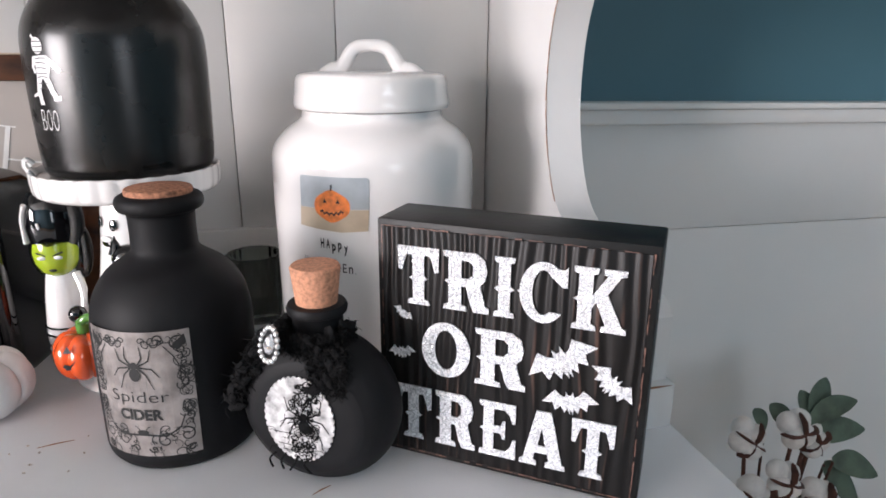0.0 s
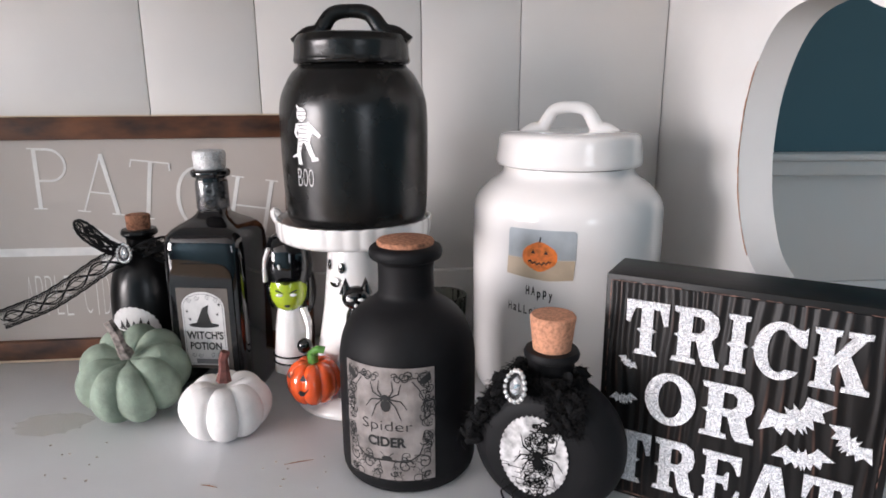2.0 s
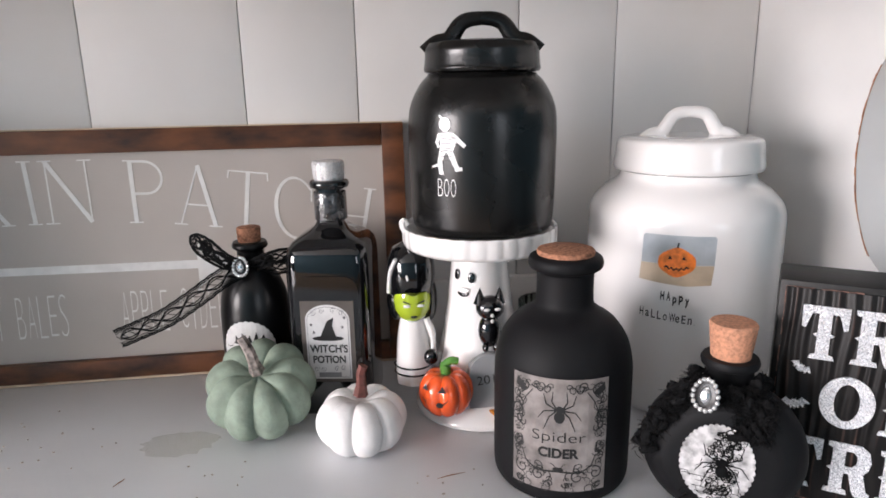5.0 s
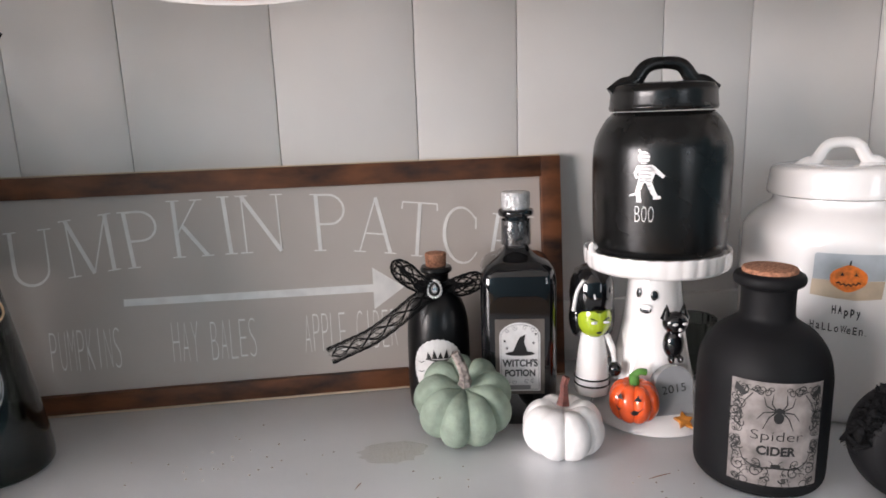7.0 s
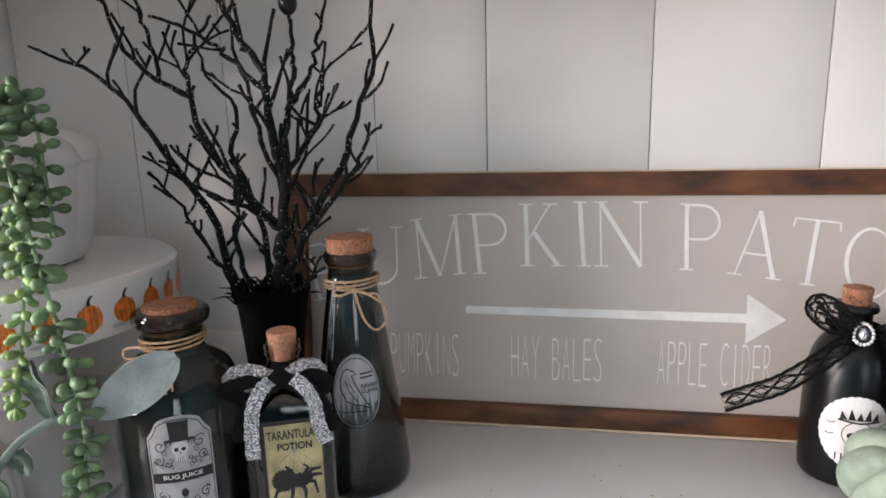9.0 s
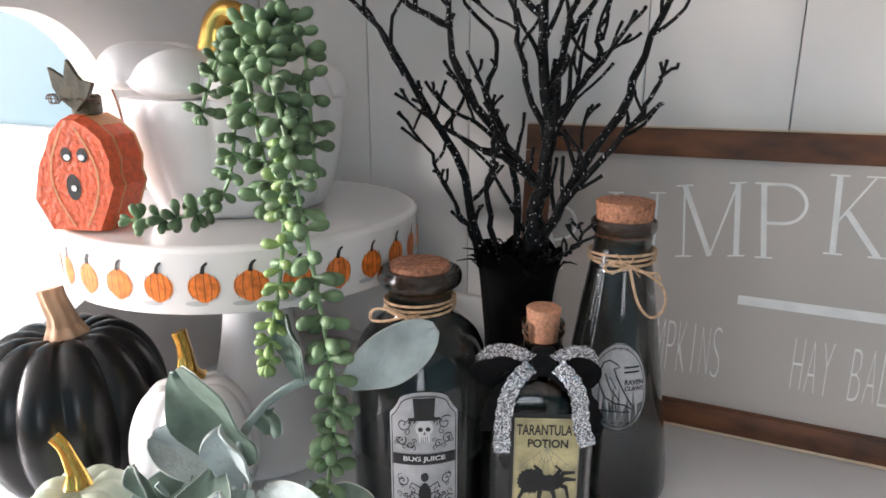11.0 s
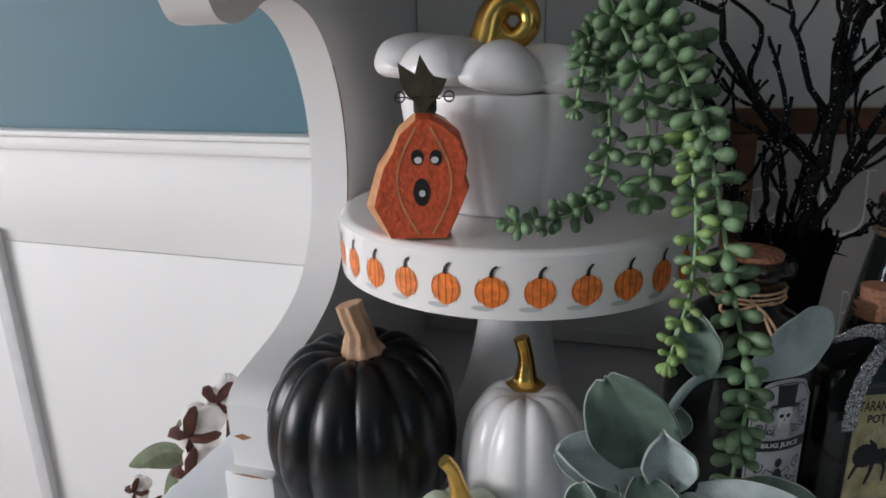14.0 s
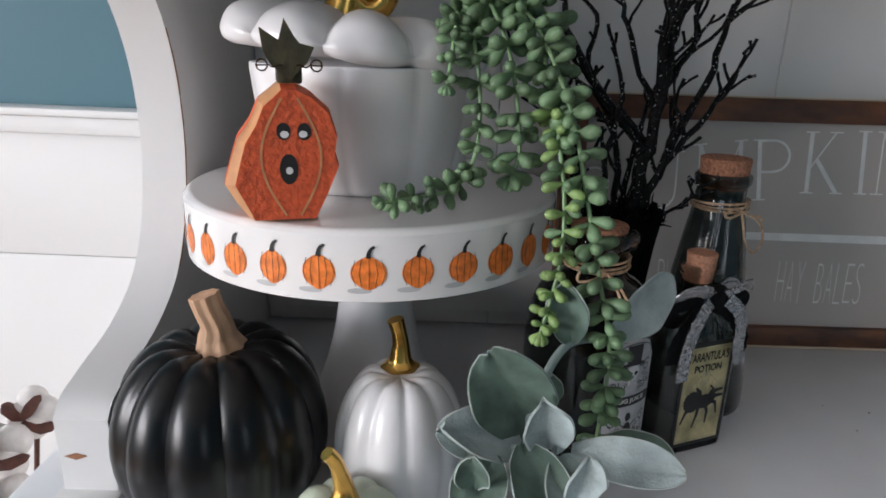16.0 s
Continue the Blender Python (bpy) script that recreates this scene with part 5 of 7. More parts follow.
for i, c in enumerate("BOO"):
    add_text(bm, c, -0.0076 + 0.0052 * i, -0.0076 + 0.0052 * i + 0.0040, 0.0318, 0.0443, offset=-0.022)
lay("lettering", bm, WHITE_SATIN, bj, BJ)


# ---- bottle labels ----
def spider_print(bm, cx, cz, s):
    add_poly(bm, ring_pts(cx, cz, 0.24 * s, 0.30 * s, 18))
    add_poly(bm, ring_pts(cx, cz + 0.40 * s, 0.15 * s, 0.16 * s, 14))
    for sx in (-1, 1):
        for a, b in (((0.35, 0.75), (0.30, 1.25)), ((0.60, 0.62), (0.72, 1.10)), ((0.70, 0.25), (0.98, -0.15)), ((0.45, 0.0), (0.70, -0.65))):
            add_stroke(bm, [(cx + sx * 0.10 * s, cz + 0.35 * s), (cx + sx * a[0] * s, cz + a[1] * s), (cx + sx * b[0] * s, cz + b[1] * s)], (0.085 * s, 0.03 * s))


sp = on_cylinder(0.0455, -110)
W, Z0, Z1 = 0.0305, 0.0115, 0.0875
bm = bmesh.new()
add_poly(bm, [(-W, Z0), (W, Z0), (W, Z1), (-W, Z1)])
lab = lay("label", bm, SILVER_LABEL, spider, sp, "aged silver spider label", lift=0.0003)
bm = bmesh.new()
spider_print(bm, 0, 0.0625, 0.0135)
lay("printed_spider", bm, BLACK_INK, lab, sp, lift=0.0006)
bm = bmesh.new()
add_text(bm, "Spider", -0.0165, 0.0165, 0.0435, 0.0525, offset=-0.012)
add_text(bm, "CIDER", -0.0125, 0.0125, 0.0345, 0.0415, offset=0.04)
lay("lettering", bm, BLACK_INK, lab, sp, lift=0.0006)
bm = bmesh.new()
for sx in (-1, 1):
    for cx, cz, r, tn, st, sg in ((0.0235, 0.0800, 0.0045, 1.3, 60, 1), (0.0145, 0.0830, 0.0030, 1.2, 200, -1), (0.0265, 0.0680, 0.0032, 1.2, 0, -1), (0.0262, 0.0560, 0.0028, 1.1, 90, 1), (0.0260, 0.0360, 0.0030, 1.2, 270, 1), (0.0235, 0.0240, 0.0048, 1.4, 120, -1), (0.0120, 0.0215, 0.0050, 1.4, 20, sx), (0.0050, 0.0165, 0.0026, 1.2, 180, 1), (0.0255, 0.0150, 0.0026, 1.1, 40, 1)):
        add_stroke(bm, spiral(sx * cx, cz, r, tn, st, sg * sx), (0.0010, 0.0005))
    add_stroke(bm, [(sx * 0.0165, 0.079), (sx * 0.021, 0.073), (sx * 0.024, 0.066), (sx * 0.0235, 0.058)], 0.0007)
    add_stroke(bm, [(sx * 0.0235, 0.037), (sx * 0.0205, 0.029), (sx * 0.013, 0.0245), (0, 0.0255)], (0.0006, 0.0014))
    add_poly(bm, [(sx * 0.020, 0.0785), (sx * 0.0275, 0.0850), (sx * 0.0285, 0.0800), (sx * 0.0240, 0.0760)])
add_poly(bm, ring_pts(0, 0.0268, 0.0035, 0.0016, 10))
random.seed(14)
for k in range(74):
    cx, cz = random.uniform(0.002, 0.028), random.uniform(0.0125, 0.0835)
    if 0.029 < cz < 0.079 and cx < 0.0235:
        cx = random.uniform(0.0235, 0.0285)
    r, tn, st, sg, wd = random.uniform(0.0020, 0.0048), random.uniform(0.6, 1.2), random.uniform(0, 360), random.choice((-1, 1)), random.uniform(0.0004, 0.0008)
    add_stroke(bm, spiral(cx, cz, r, tn, st, sg), (wd, 0.0003))
    add_stroke(bm, [(-x, z) for x, z in spiral(cx, cz, r, tn, st, sg)], (wd, 0.0004))
lay("filigree", bm, BLACK_INK, lab, sp, lift=0.0005)

# witch's potion label on the flat front
wl_flat = on_plane(-0.0363)


def wl(x, z, out):
    return wl_flat(x * 0.90, z, out)



bm = bmesh.new()
add_poly(bm, [(-0.0235, 0.030), (0.0235, 0.030), (0.0235, 0.0985), (-0.0235, 0.0985)])
lab = lay("label", bm, DARK_LABEL, witch, wl, "charcoal label with a white arched panel", lift=0.0003, wrap=False)
bm = bmesh.new()
add_poly(bm, [(-0.0195, 0.033), (0.0195, 0.033), (0.0195, 0.083)] + [(0.0195 * math.cos(radians(a)), 0.083 + 0.0125 * math.sin(radians(a))) for a in range(15, 180, 15)] + [(-0.0195, 0.083)])
lay("white_panel", bm, WHITE_LABEL, lab, wl, lift=0.0006, wrap=False)
bm = bmesh.new()
add_poly(bm, ring_pts(0, 0.0675, 0.0140, 0.0022, 20))
add_poly(bm, [(-0.0075, 0.0680), (0.0075, 0.0680), (0.0040, 0.0780), (0.0055, 0.0850), (-0.0005, 0.0820)])
for sx, z in ((-0.0145, 0.0790), (0.0130, 0.0770), (-0.0125, 0.0725), (0.0150, 0.0850)):
    add_poly(bm, [(sx + 0.0016 * (1 if i % 2 == 0 else 0.45) * math.cos(radians(36 * i + 90)), z + 0.0016 * (1 if i % 2 == 0 else 0.45) * math.sin(radians(36 * i + 90))) for i in range(10)])
lay("printed_hat", bm, BLACK_INK, lab, wl, lift=0.0009, wrap=False)
bm = bmesh.new()
add_text(bm, "WITCH'S", -0.0170, 0.0170, 0.0555, 0.0625, offset=0.03)
add_text(bm, "POTION", -0.0145, 0.0145, 0.0465, 0.0530, offset=0.03)
lay("lettering", bm, BLACK_INK, lab, wl, lift=0.0009, wrap=False)
bm = bmesh.new()
for sx in (-1, 1):
    for cx, cz in ((0.012, 0.042), (0.006, 0.0415), (0.0125, 0.0885), (0.005, 0.0905)):
        add_stroke(bm, spiral(sx * cx, cz, 0.0024, 1.2, 30, sx), 0.0005)
pts = [(0.0180 * math.cos(radians(a)), 0.0825 + 0.0112 * math.sin(radians(a))) for a in range(0, 181, 12)]
add_stroke(bm, [(0.0180, 0.0345)] + pts + [(-0.0180, 0.0345), (0.0180, 0.0345)], 0.0005)
add_poly(bm, [(-0.010, 0.0345), (0.010, 0.0345), (0.010, 0.0385), (-0.010, 0.0385)])
lay("filigree", bm, GREY_INK, lab, wl, lift=0.0008, wrap=False)


def skull(bm_w, bm_b, cx, cz, s):
    """White skull on bm_w, its dark hollows on bm_b."""
    add_poly(bm_w, ring_pts(cx, cz, 0.5 * s, 0.46 * s, 20))
    add_poly(bm_w, [(cx - 0.28 * s, cz - 0.75 * s), (cx + 0.28 * s, cz - 0.75 * s), (cx + 0.34 * s, cz - 0.3 * s), (cx - 0.34 * s, cz - 0.3 * s)])
    for sx in (-1, 1):
        add_poly(bm_b, ring_pts(cx + sx * 0.21 * s, cz - 0.05 * s, 0.14 * s, 0.12 * s, 12))
    add_poly(bm_b, [(cx - 0.07 * s, cz - 0.32 * s), (cx + 0.07 * s, cz - 0.32 * s), (cx, cz - 0.16 * s)])
    for k in (-0.16, -0.05, 0.06, 0.17):
        add_stroke(bm_b, [(cx + k * s, cz - 0.48 * s), (cx + k * s, cz - 0.74 * s)], 0.03 * s)


# skull with a crown on a scalloped disc
sk = on_cylinder(0.0295, -98)
bm = bmesh.new()
pts = []
for i in range(120):
    a = 2 * math.pi * i / 120
    k = 1 + 0.035 * abs(math.sin(15 * a))
    pts.append((0.0232 * k * math.cos(a), 0.0470 + 0.0272 * k * math.sin(a)))
add_poly(bm, pts)
lab = lay("label", bm, WHITE_LABEL, small, sk, "scalloped white skull label", lift=0.0003)
bw, bb = bmesh.new(), bmesh.new()
skull(bw, bb, 0.002, 0.0455, 0.021)
bw.free()
add_stroke(bb, [(0.002 + 0.0105 * math.cos(radians(a)), 0.0455 + 0.0098 * math.sin(radians(a))) for a in range(-60, 241, 20)], 0.0006)
for i in range(5):
    add_poly(bb, [(-0.0105 + 0.005 * i, 0.0565), (-0.0055 + 0.005 * i, 0.0565), (-0.0080 + 0.005 * i + 0.0008 * (i - 2), 0.0655 if i % 2 else 0.0630)])
add_stroke(bb, [(-0.0115, 0.0560), (0.002, 0.0545), (0.0155, 0.0560)], 0.0014)
for x, z in ((-0.016, 0.052), (-0.0165, 0.043), (0.017, 0.050)):
    add_stroke(bb, [(x - 0.003, z + 0.001), (x, z), (x + 0.003, z + 0.0015)], 0.0007)
for i in range(7):
    add_stroke(bb, [(-0.011 + 0.0037 * i, 0.0245), (-0.011 + 0.0037 * i, 0.0300)], 0.0009)
lay("printed_skull", bb, BLACK_INK, lab, sk, lift=0.0006)

# raven label
cone = lambda x, z, out: ((0.0283 - 0.137 * (z - 0.087) + out) * math.cos(radians(-74) + x / 0.0283), (0.0283 - 0.137 * (z - 0.087) + out) * math.sin(radians(-74) + x / 0.0283), z)
bm = bmesh.new()
add_poly(bm, ring_pts(0, 0.084, 0.0170, 0.0275, 40))
lab = lay("label", bm, GREY_LABEL, erl, cone, "oval grey raven label", lift=0.0006)
bm = bmesh.new()
for k in (0.95, 0.86):
    pts = ring_pts(0, 0.084, 0.0185 * k, 0.0285 * k, 40)
    add_stroke(bm, pts + pts[:1], 0.0005)
raven = [(-0.0095, 0.0985), (-0.006, 0.1005), (-0.0015, 0.0985), (0.0005, 0.0965), (-0.003, 0.0955), (-0.0010, 0.0900), (0.0030, 0.0820), (0.0075, 0.0740), (0.0085, 0.0705), (0.0035, 0.0735), (-0.0010, 0.0740), (-0.0070, 0.0770), (-0.0110, 0.0850), (-0.0115, 0.0920), (-0.0095, 0.0985)]
add_stroke(bm, raven, 0.0009)
add_stroke(bm, [(-0.008, 0.092), (-0.005, 0.084), (0.001, 0.076)], 0.0007)
add_stroke(bm, [(-0.005, 0.090), (-0.001, 0.083)], 0.0006)
for x in (-0.0045, -0.0010):
    add_stroke(bm, [(x, 0.0745), (x + 0.0004, 0.0690)], 0.0008)
add_stroke(bm, [(-0.010, 0.0688), (0.007, 0.0690)], 0.0007)
add_text(bm, "RAVEN", 0.0035, 0.0150, 0.0860, 0.0890, offset=0.03)
add_text(bm, "CLAWS", 0.0035, 0.0150, 0.0822, 0.0850, offset=0.03)
for z in (0.0935, 0.0965):
    add_stroke(bm, [(0.003, z), (0.0125, z + 0.0006)], 0.0012)
for i in range(9):
    add_stroke(bm, spiral(-0.008 + 0.002 * i, 0.0615 if i % 2 else 0.1075, 0.0012, 1, 0, 1, 8), 0.0004)
lay("printed_raven", bm, BLACK_INK, lab, cone, lift=0.0009)

# bug juice label
bug_front = on_cylinder(0.0419, -62)


def bl(x, z, out):
    return bug_front(0.0006 + x * 0.86, z, out)


plate_out = [(-0.0225, 0.012), (0.0225, 0.012), (0.0225, 0.086), (0.0190, 0.0895), (0.0165, 0.0935)] + [(0.0165 * math.cos(radians(a)), 0.0935 + 0.0060 * math.sin(radians(a))) for a in range(20, 170, 20)] + [(-0.0165, 0.0935), (-0.0190, 0.0895), (-0.0225, 0.086)]
bm = bmesh.new()
add_poly(bm, plate_out)
lab = lay("label", bm, GREY_LABEL, bug, bl, "grey label with a top-hatted skull", lift=0.0004)
bw, bb = bmesh.new(), bmesh.new()
skull(bw, bb, 0, 0.0775, 0.0115)
lay("printed_skull", bw, WHITE_LABEL, lab, bl, lift=0.0007)
add_stroke(bb, [(x * 0.93, 0.053 + (z - 0.053) * 0.95) for x, z in plate_out + plate_out[:1]], 0.0006)
add_poly(bb, [(-0.0062, 0.0835), (0.0062, 0.0835), (0.0072, 0.0960), (-0.0072, 0.0960)])
add_poly(bb, [(-0.0105, 0.0822), (0.0105, 0.0822), (0.0100, 0.0840), (-0.0100, 0.0840)])
add_poly(bb, [(-0.0205, 0.0545), (0.0205, 0.0545), (0.0205, 0.0615), (-0.0205, 0.0615)])
for sx in (-1, 1):
    for cx, cz, r in ((0.0135, 0.0800, 0.0048), (0.0150, 0.0700, 0.0036), (0.0090, 0.0675, 0.0026), (0.0145, 0.0440, 0.0040), (0.0160, 0.0300, 0.0036), (0.0090, 0.0230, 0.0030)):
        add_stroke(bb, spiral(sx * cx, cz, r, 1.3, 40, sx), 0.0007)
    for k in range(3):
        add_stroke(bb, [(sx * 0.003, 0.040 - 0.005 * k), (sx * 0.0085, 0.043 - 0.006 * k), (sx * 0.010, 0.039 - 0.007 * k)], 0.0008)
random.seed(9)
for k in range(26):
    cx, cz = random.uniform(0.006, 0.0185), random.choice((random.uniform(0.016, 0.050), random.uniform(0.065, 0.088)))
    r, st, sg = random.uniform(0.0012, 0.0026), random.uniform(0, 360), random.choice((-1, 1))
    for side in (-1, 1):
        add_stroke(bb, [(side * x, z) for x, z in spiral(cx, cz, r, 1.0, st, sg)], 0.0005)
add_poly(bb, ring_pts(0, 0.0345, 0.0042, 0.0085, 16))
add_poly(bb, ring_pts(0, 0.0465, 0.0026, 0.0030, 12))
lay("printed_ornament", bb, BLACK_INK, lab, bl, lift=0.0009)
bm = bmesh.new()
add_text(bm, "BUG JUICE", -0.0135, 0.0135, 0.0562, 0.0600, offset=0.03)
lay("lettering", bm, WHITE_LABEL, lab, bl, lift=0.0012)

# tarantula label
TW, TD = 0.062, 0.032
tl_flat = on_plane(-TD / 2 - 0.0002)


def tl(x, z, out):
    return tl_flat(0.0030 + x * 0.80, z, out)


bm = bmesh.new()
add_poly(bm, [(-0.0262, 0.005), (0.0262, 0.005), (0.0262, 0.083), (-0.0262, 0.083)])
lay("label_border", bm, BLACK_INK, tar, tl, "black label border", lift=0.0001, wrap=False)
bm = bmesh.new()
add_poly(bm, [(-0.0232, 0.008), (0.0232, 0.008), (0.0232, 0.080), (-0.0232, 0.080)])
lab = lay("label", bm, CREAM_LABEL, tar, tl, "yellowed label with a black tarantula", lift=0.0004, wrap=False)
bm = bmesh.new()
add_text(bm, "TARANTULA'S", -0.0215, 0.0215, 0.0695, 0.0765, offset=0.02)
add_text(bm, "POTION", -0.0135, 0.0150, 0.0615, 0.0670, offset=0.03)
lay("lettering", bm, BLACK_INK, lab, tl, lift=0.0008, wrap=False)
bm = bmesh.new()
add_poly(bm, [(-0.0105 + x * (1 + 0.14 * (i % 2)), 0.0395 + z * (1 + 0.14 * (i % 2))) for i, (x, z) in enumerate(ring_pts(0, 0, 0.0090, 0.0076, 36))])
add_poly(bm, [(0.0030 + x * (1 + 0.12 * (i % 2)), 0.0385 + z * (1 + 0.12 * (i % 2))) for i, (x, z) in enumerate(ring_pts(0, 0, 0.0082, 0.0052, 28))])
for sx, a, b in ((0.0080, (0.0130, 0.0455), (0.0210, 0.0460)), (0.0090, (0.0145, 0.0415), (0.0218, 0.0412)), (0.0040, (0.0105, 0.0475), (0.0065, 0.0500)), (-0.0010, (-0.0040, 0.0465), (-0.0085, 0.0500)),
                 (0.0070, (0.0150, 0.0360), (0.0175, 0.0270)), (0.0030, (0.0070, 0.0300), (0.0065, 0.0210)), (-0.0030, (-0.0040, 0.0285), (-0.0075, 0.0195)), (-0.0080, (-0.0165, 0.0320), (-0.0205, 0.0240))):
    leg = bmesh.new()
    add_stroke(leg, [(sx, 0.0385), a, b], (0.0042, 0.0018))
    lay("printed_leg", leg, BLACK_INK, lab, tl, lift=0.0009, wrap=False)
lay("printed_tarantula", bm, BLACK_INK, lab, tl, lift=0.0008, wrap=False)
bm = bmesh.new()
for i in range(6):
    a = radians(200 + 28 * i)
    add_stroke(bm, [(0, 0.062), (0.030 * math.cos(a) * 0.75, 0.062 + 0.045 * math.sin(a))], 0.0003)
for k in range(1, 5):
    pts = [(0.030 * 0.75 * k / 4.5 * math.cos(radians(200 + 28 * i)), 0.062 + 0.045 * k / 4.5 * math.sin(radians(200 + 28 * i))) for i in range(6)]
    add_stroke(bm, pts, 0.0003)
add_stroke(bm, [(-0.0225, 0.0095), (0.0225, 0.0095), (0.0225, 0.0785), (-0.0225, 0.0785), (-0.0225, 0.0095)], 0.0004)
lay("printed_web", bm, GREY_INK, lab, tl, lift=0.0006, wrap=False)


def ribbon(pts, width, bm, normal, wave=0.0):
    """A flat band along the points, across the direction that is normal to both its run and its face."""
    ps = curve(pts, 6)
    prev = None
    for i, p in enumerate(ps):
        d = (ps[min(i + 1, len(ps) - 1)] - ps[max(i - 1, 0)]).normalized()
        s = d.cross(Vector(normal)).normalized() * width / 2 * (1 + wave * math.sin(2.1 * i))
        pair = (bm.verts.new(p + s), bm.verts.new(p - s))
        if prev:
            bm.faces.new((prev[0], prev[1], pair[1], pair[0]))
        prev = pair
    return bm


def solid(bm, t):
    """Give a sheet some thickness."""
    bmesh.ops.recalc_face_normals(bm, faces=bm.faces)
    bmesh.ops.solidify(bm, geom=bm.faces[:], thickness=t)
    return bm


# glitter bow on the tarantula bottle
part("bow_knot", box(-0.0075, 0.0055, -0.0205, -0.0130, 0.1080, 0.1235, 0.002), LACE, tar, "black ribbon knot")
for sx, reach, end in ((-1, 1.25, 0.0605), (1, 0.95, 0.0665)):
    cx = -0.001
    b = ribbon([(cx + sx * 0.006 * reach, -0.020, 0.118), (cx + sx * 0.014 * reach, -0.0245, 0.1245), (cx + sx * 0.022 * reach, -0.022, 0.1235), (cx + sx * 0.0265 * reach, -0.016, 0.1140), (cx + sx * 0.018 * reach, -0.013, 0.1105), (cx + sx * 0.006 * reach, -0.015, 0.1130)], 0.0088, bmesh.new(), (0, 1, 0.35), 0.08)
    part("bow_loop", solid(b, 0.0006), GLIT_SILVER, tar, "silver glitter ribbon loop", smooth=60)
    b = ribbon([(cx + sx * 0.007, -0.0215, 0.1145), (cx + sx * 0.0145, -0.0240, 0.1075), (cx + sx * 0.0195, -0.0240, 0.0960), (cx + sx * 0.0215, -0.0225, 0.0800), (cx + sx * (0.0218 if sx < 0 else 0.0262), -0.0220, end)], 0.0094, bmesh.new(), (0, 1, 0), 0.10)
    part("bow_tail", solid(b, 0.0006), GLIT_SILVER, tar, "silver glitter ribbon tail", smooth=60)
    b = ribbon([(cx + sx * 0.005, -0.016, 0.116), (cx + sx * 0.016, -0.0185, 0.115), (cx + sx * 0.0280 * reach, -0.014, 0.108), (cx + sx * 0.022, -0.012, 0.099), (cx + sx * 0.008, -0.013, 0.108)], 0.012, bmesh.new(), (0, 1, 0.4))
    part("gauze_loop", solid(b, 0.0004), LACE, tar, "black gauze loop", smooth=60)
    b = ribbon([(cx + sx * 0.006, -0.0165, 0.110), (cx + sx * 0.020, -0.0185, 0.098), (cx + sx * 0.0275, -0.0185, 0.084), (cx + sx * 0.0285, -0.0180, 0.072)], 0.011, bmesh.new(), (0, 1, 0), 0.15)
    part("gauze_tail", solid(b, 0.0004), LACE, tar, "black gauze end", smooth=60)
part("neck_ribbon", lathe([(0.0122, 0.1035), (0.0132, 0.1045), (0.0130, 0.1150), (0.0121, 0.1160)], 32), LACE, tar)


def twine_tie(parent, r, z, face, rows, loops):
    """Twine wound round a neck, with a bow and loose ends on the side that faces the angle."""
    bm = bmesh.new()
    for k in range(rows):
        pts = [((r + 0.0012 + jitter(0.0003)) * math.cos(2 * math.pi * i / 30), (r + 0.0012) * math.sin(2 * math.pi * i / 30), z + 0.0022 * k + 0.001 * math.sin(2 * math.pi * i / 30 + k)) for i in range(31)]
        tube(pts, 0.0008, 6, bm)
    c, s = math.cos(radians(face)), math.sin(radians(face))

    def place(x, out, dz):
        return Vector(((r + out) * c - x * s, (r + out) * s + x * c, z + dz))
    for pts in loops:
        tube(curve([place(*q) for q in pts], 6), 0.00085, 6, bm)
    for k in range(14):
        a, b, d = jitter(0.010), 0.002 + jitter(0.001), jitter(0.008)
        tube([place(a * 0.2, b, 0), place(a, b + 0.002, d)], 0.00022, 4, bm)
    return part("twine", bm, TWINE, parent, "jute twine bow")


twine_tie(erl, 0.0188, 0.1585, -70, 3, [[(0, 0.002, 0.0), (0.010, 0.004, -0.004), (0.020, 0.004, -0.012), (0.0225, 0.004, -0.024), (0.0150, 0.005, -0.031), (0.0065, 0.005, -0.022), (0.001, 0.003, -0.002)],
                                       [(0, 0.002, 0), (-0.008, 0.003, 0.002), (-0.014, 0.003, -0.001), (-0.010, 0.003, -0.004), (0, 0.003, -0.001)],
                                       [(0, 0.003, 0), (0.008, 0.005, -0.003), (0.016, 0.005, -0.004), (0.0185, 0.005, -0.008)]])
bm = bmesh.new()
for k in range(3):
    tube(curve([(0.0195 * math.cos(radians(-112 + 3 * k)), 0.0195 * math.sin(radians(-112 + 3 * k)), 0.166), (0.0225 * math.cos(radians(-115 + 4 * k)), 0.0225 * math.sin(radians(-115 + 4 * k)), 0.148), (0.0268 * math.cos(radians(-118 + 3 * k)), 0.0268 * math.sin(radians(-118 + 3 * k)), 0.122 - 0.008 * k)], 6), 0.0005, 5, bm)
part("tinsel", bm, GLIT_SILVER, erl, "thin silver tinsel strands", smooth=60)
twine_tie(bug, 0.0196, 0.1355, -85, 3, [[(0, 0.003, 0), (-0.008, 0.006, 0.004), (-0.018, 0.007, 0.003), (-0.019, 0.007, -0.003), (-0.010, 0.006, -0.003), (0, 0.003, 0)],
                                       [(0, 0.003, 0), (0.006, 0.006, -0.006), (0.011, 0.010, -0.014), (0.014, 0.014, -0.022)], [(0, 0.003, 0), (0.004, 0.006, -0.006), (0.008, 0.011, -0.016), (0.010, 0.015, -0.024)]])


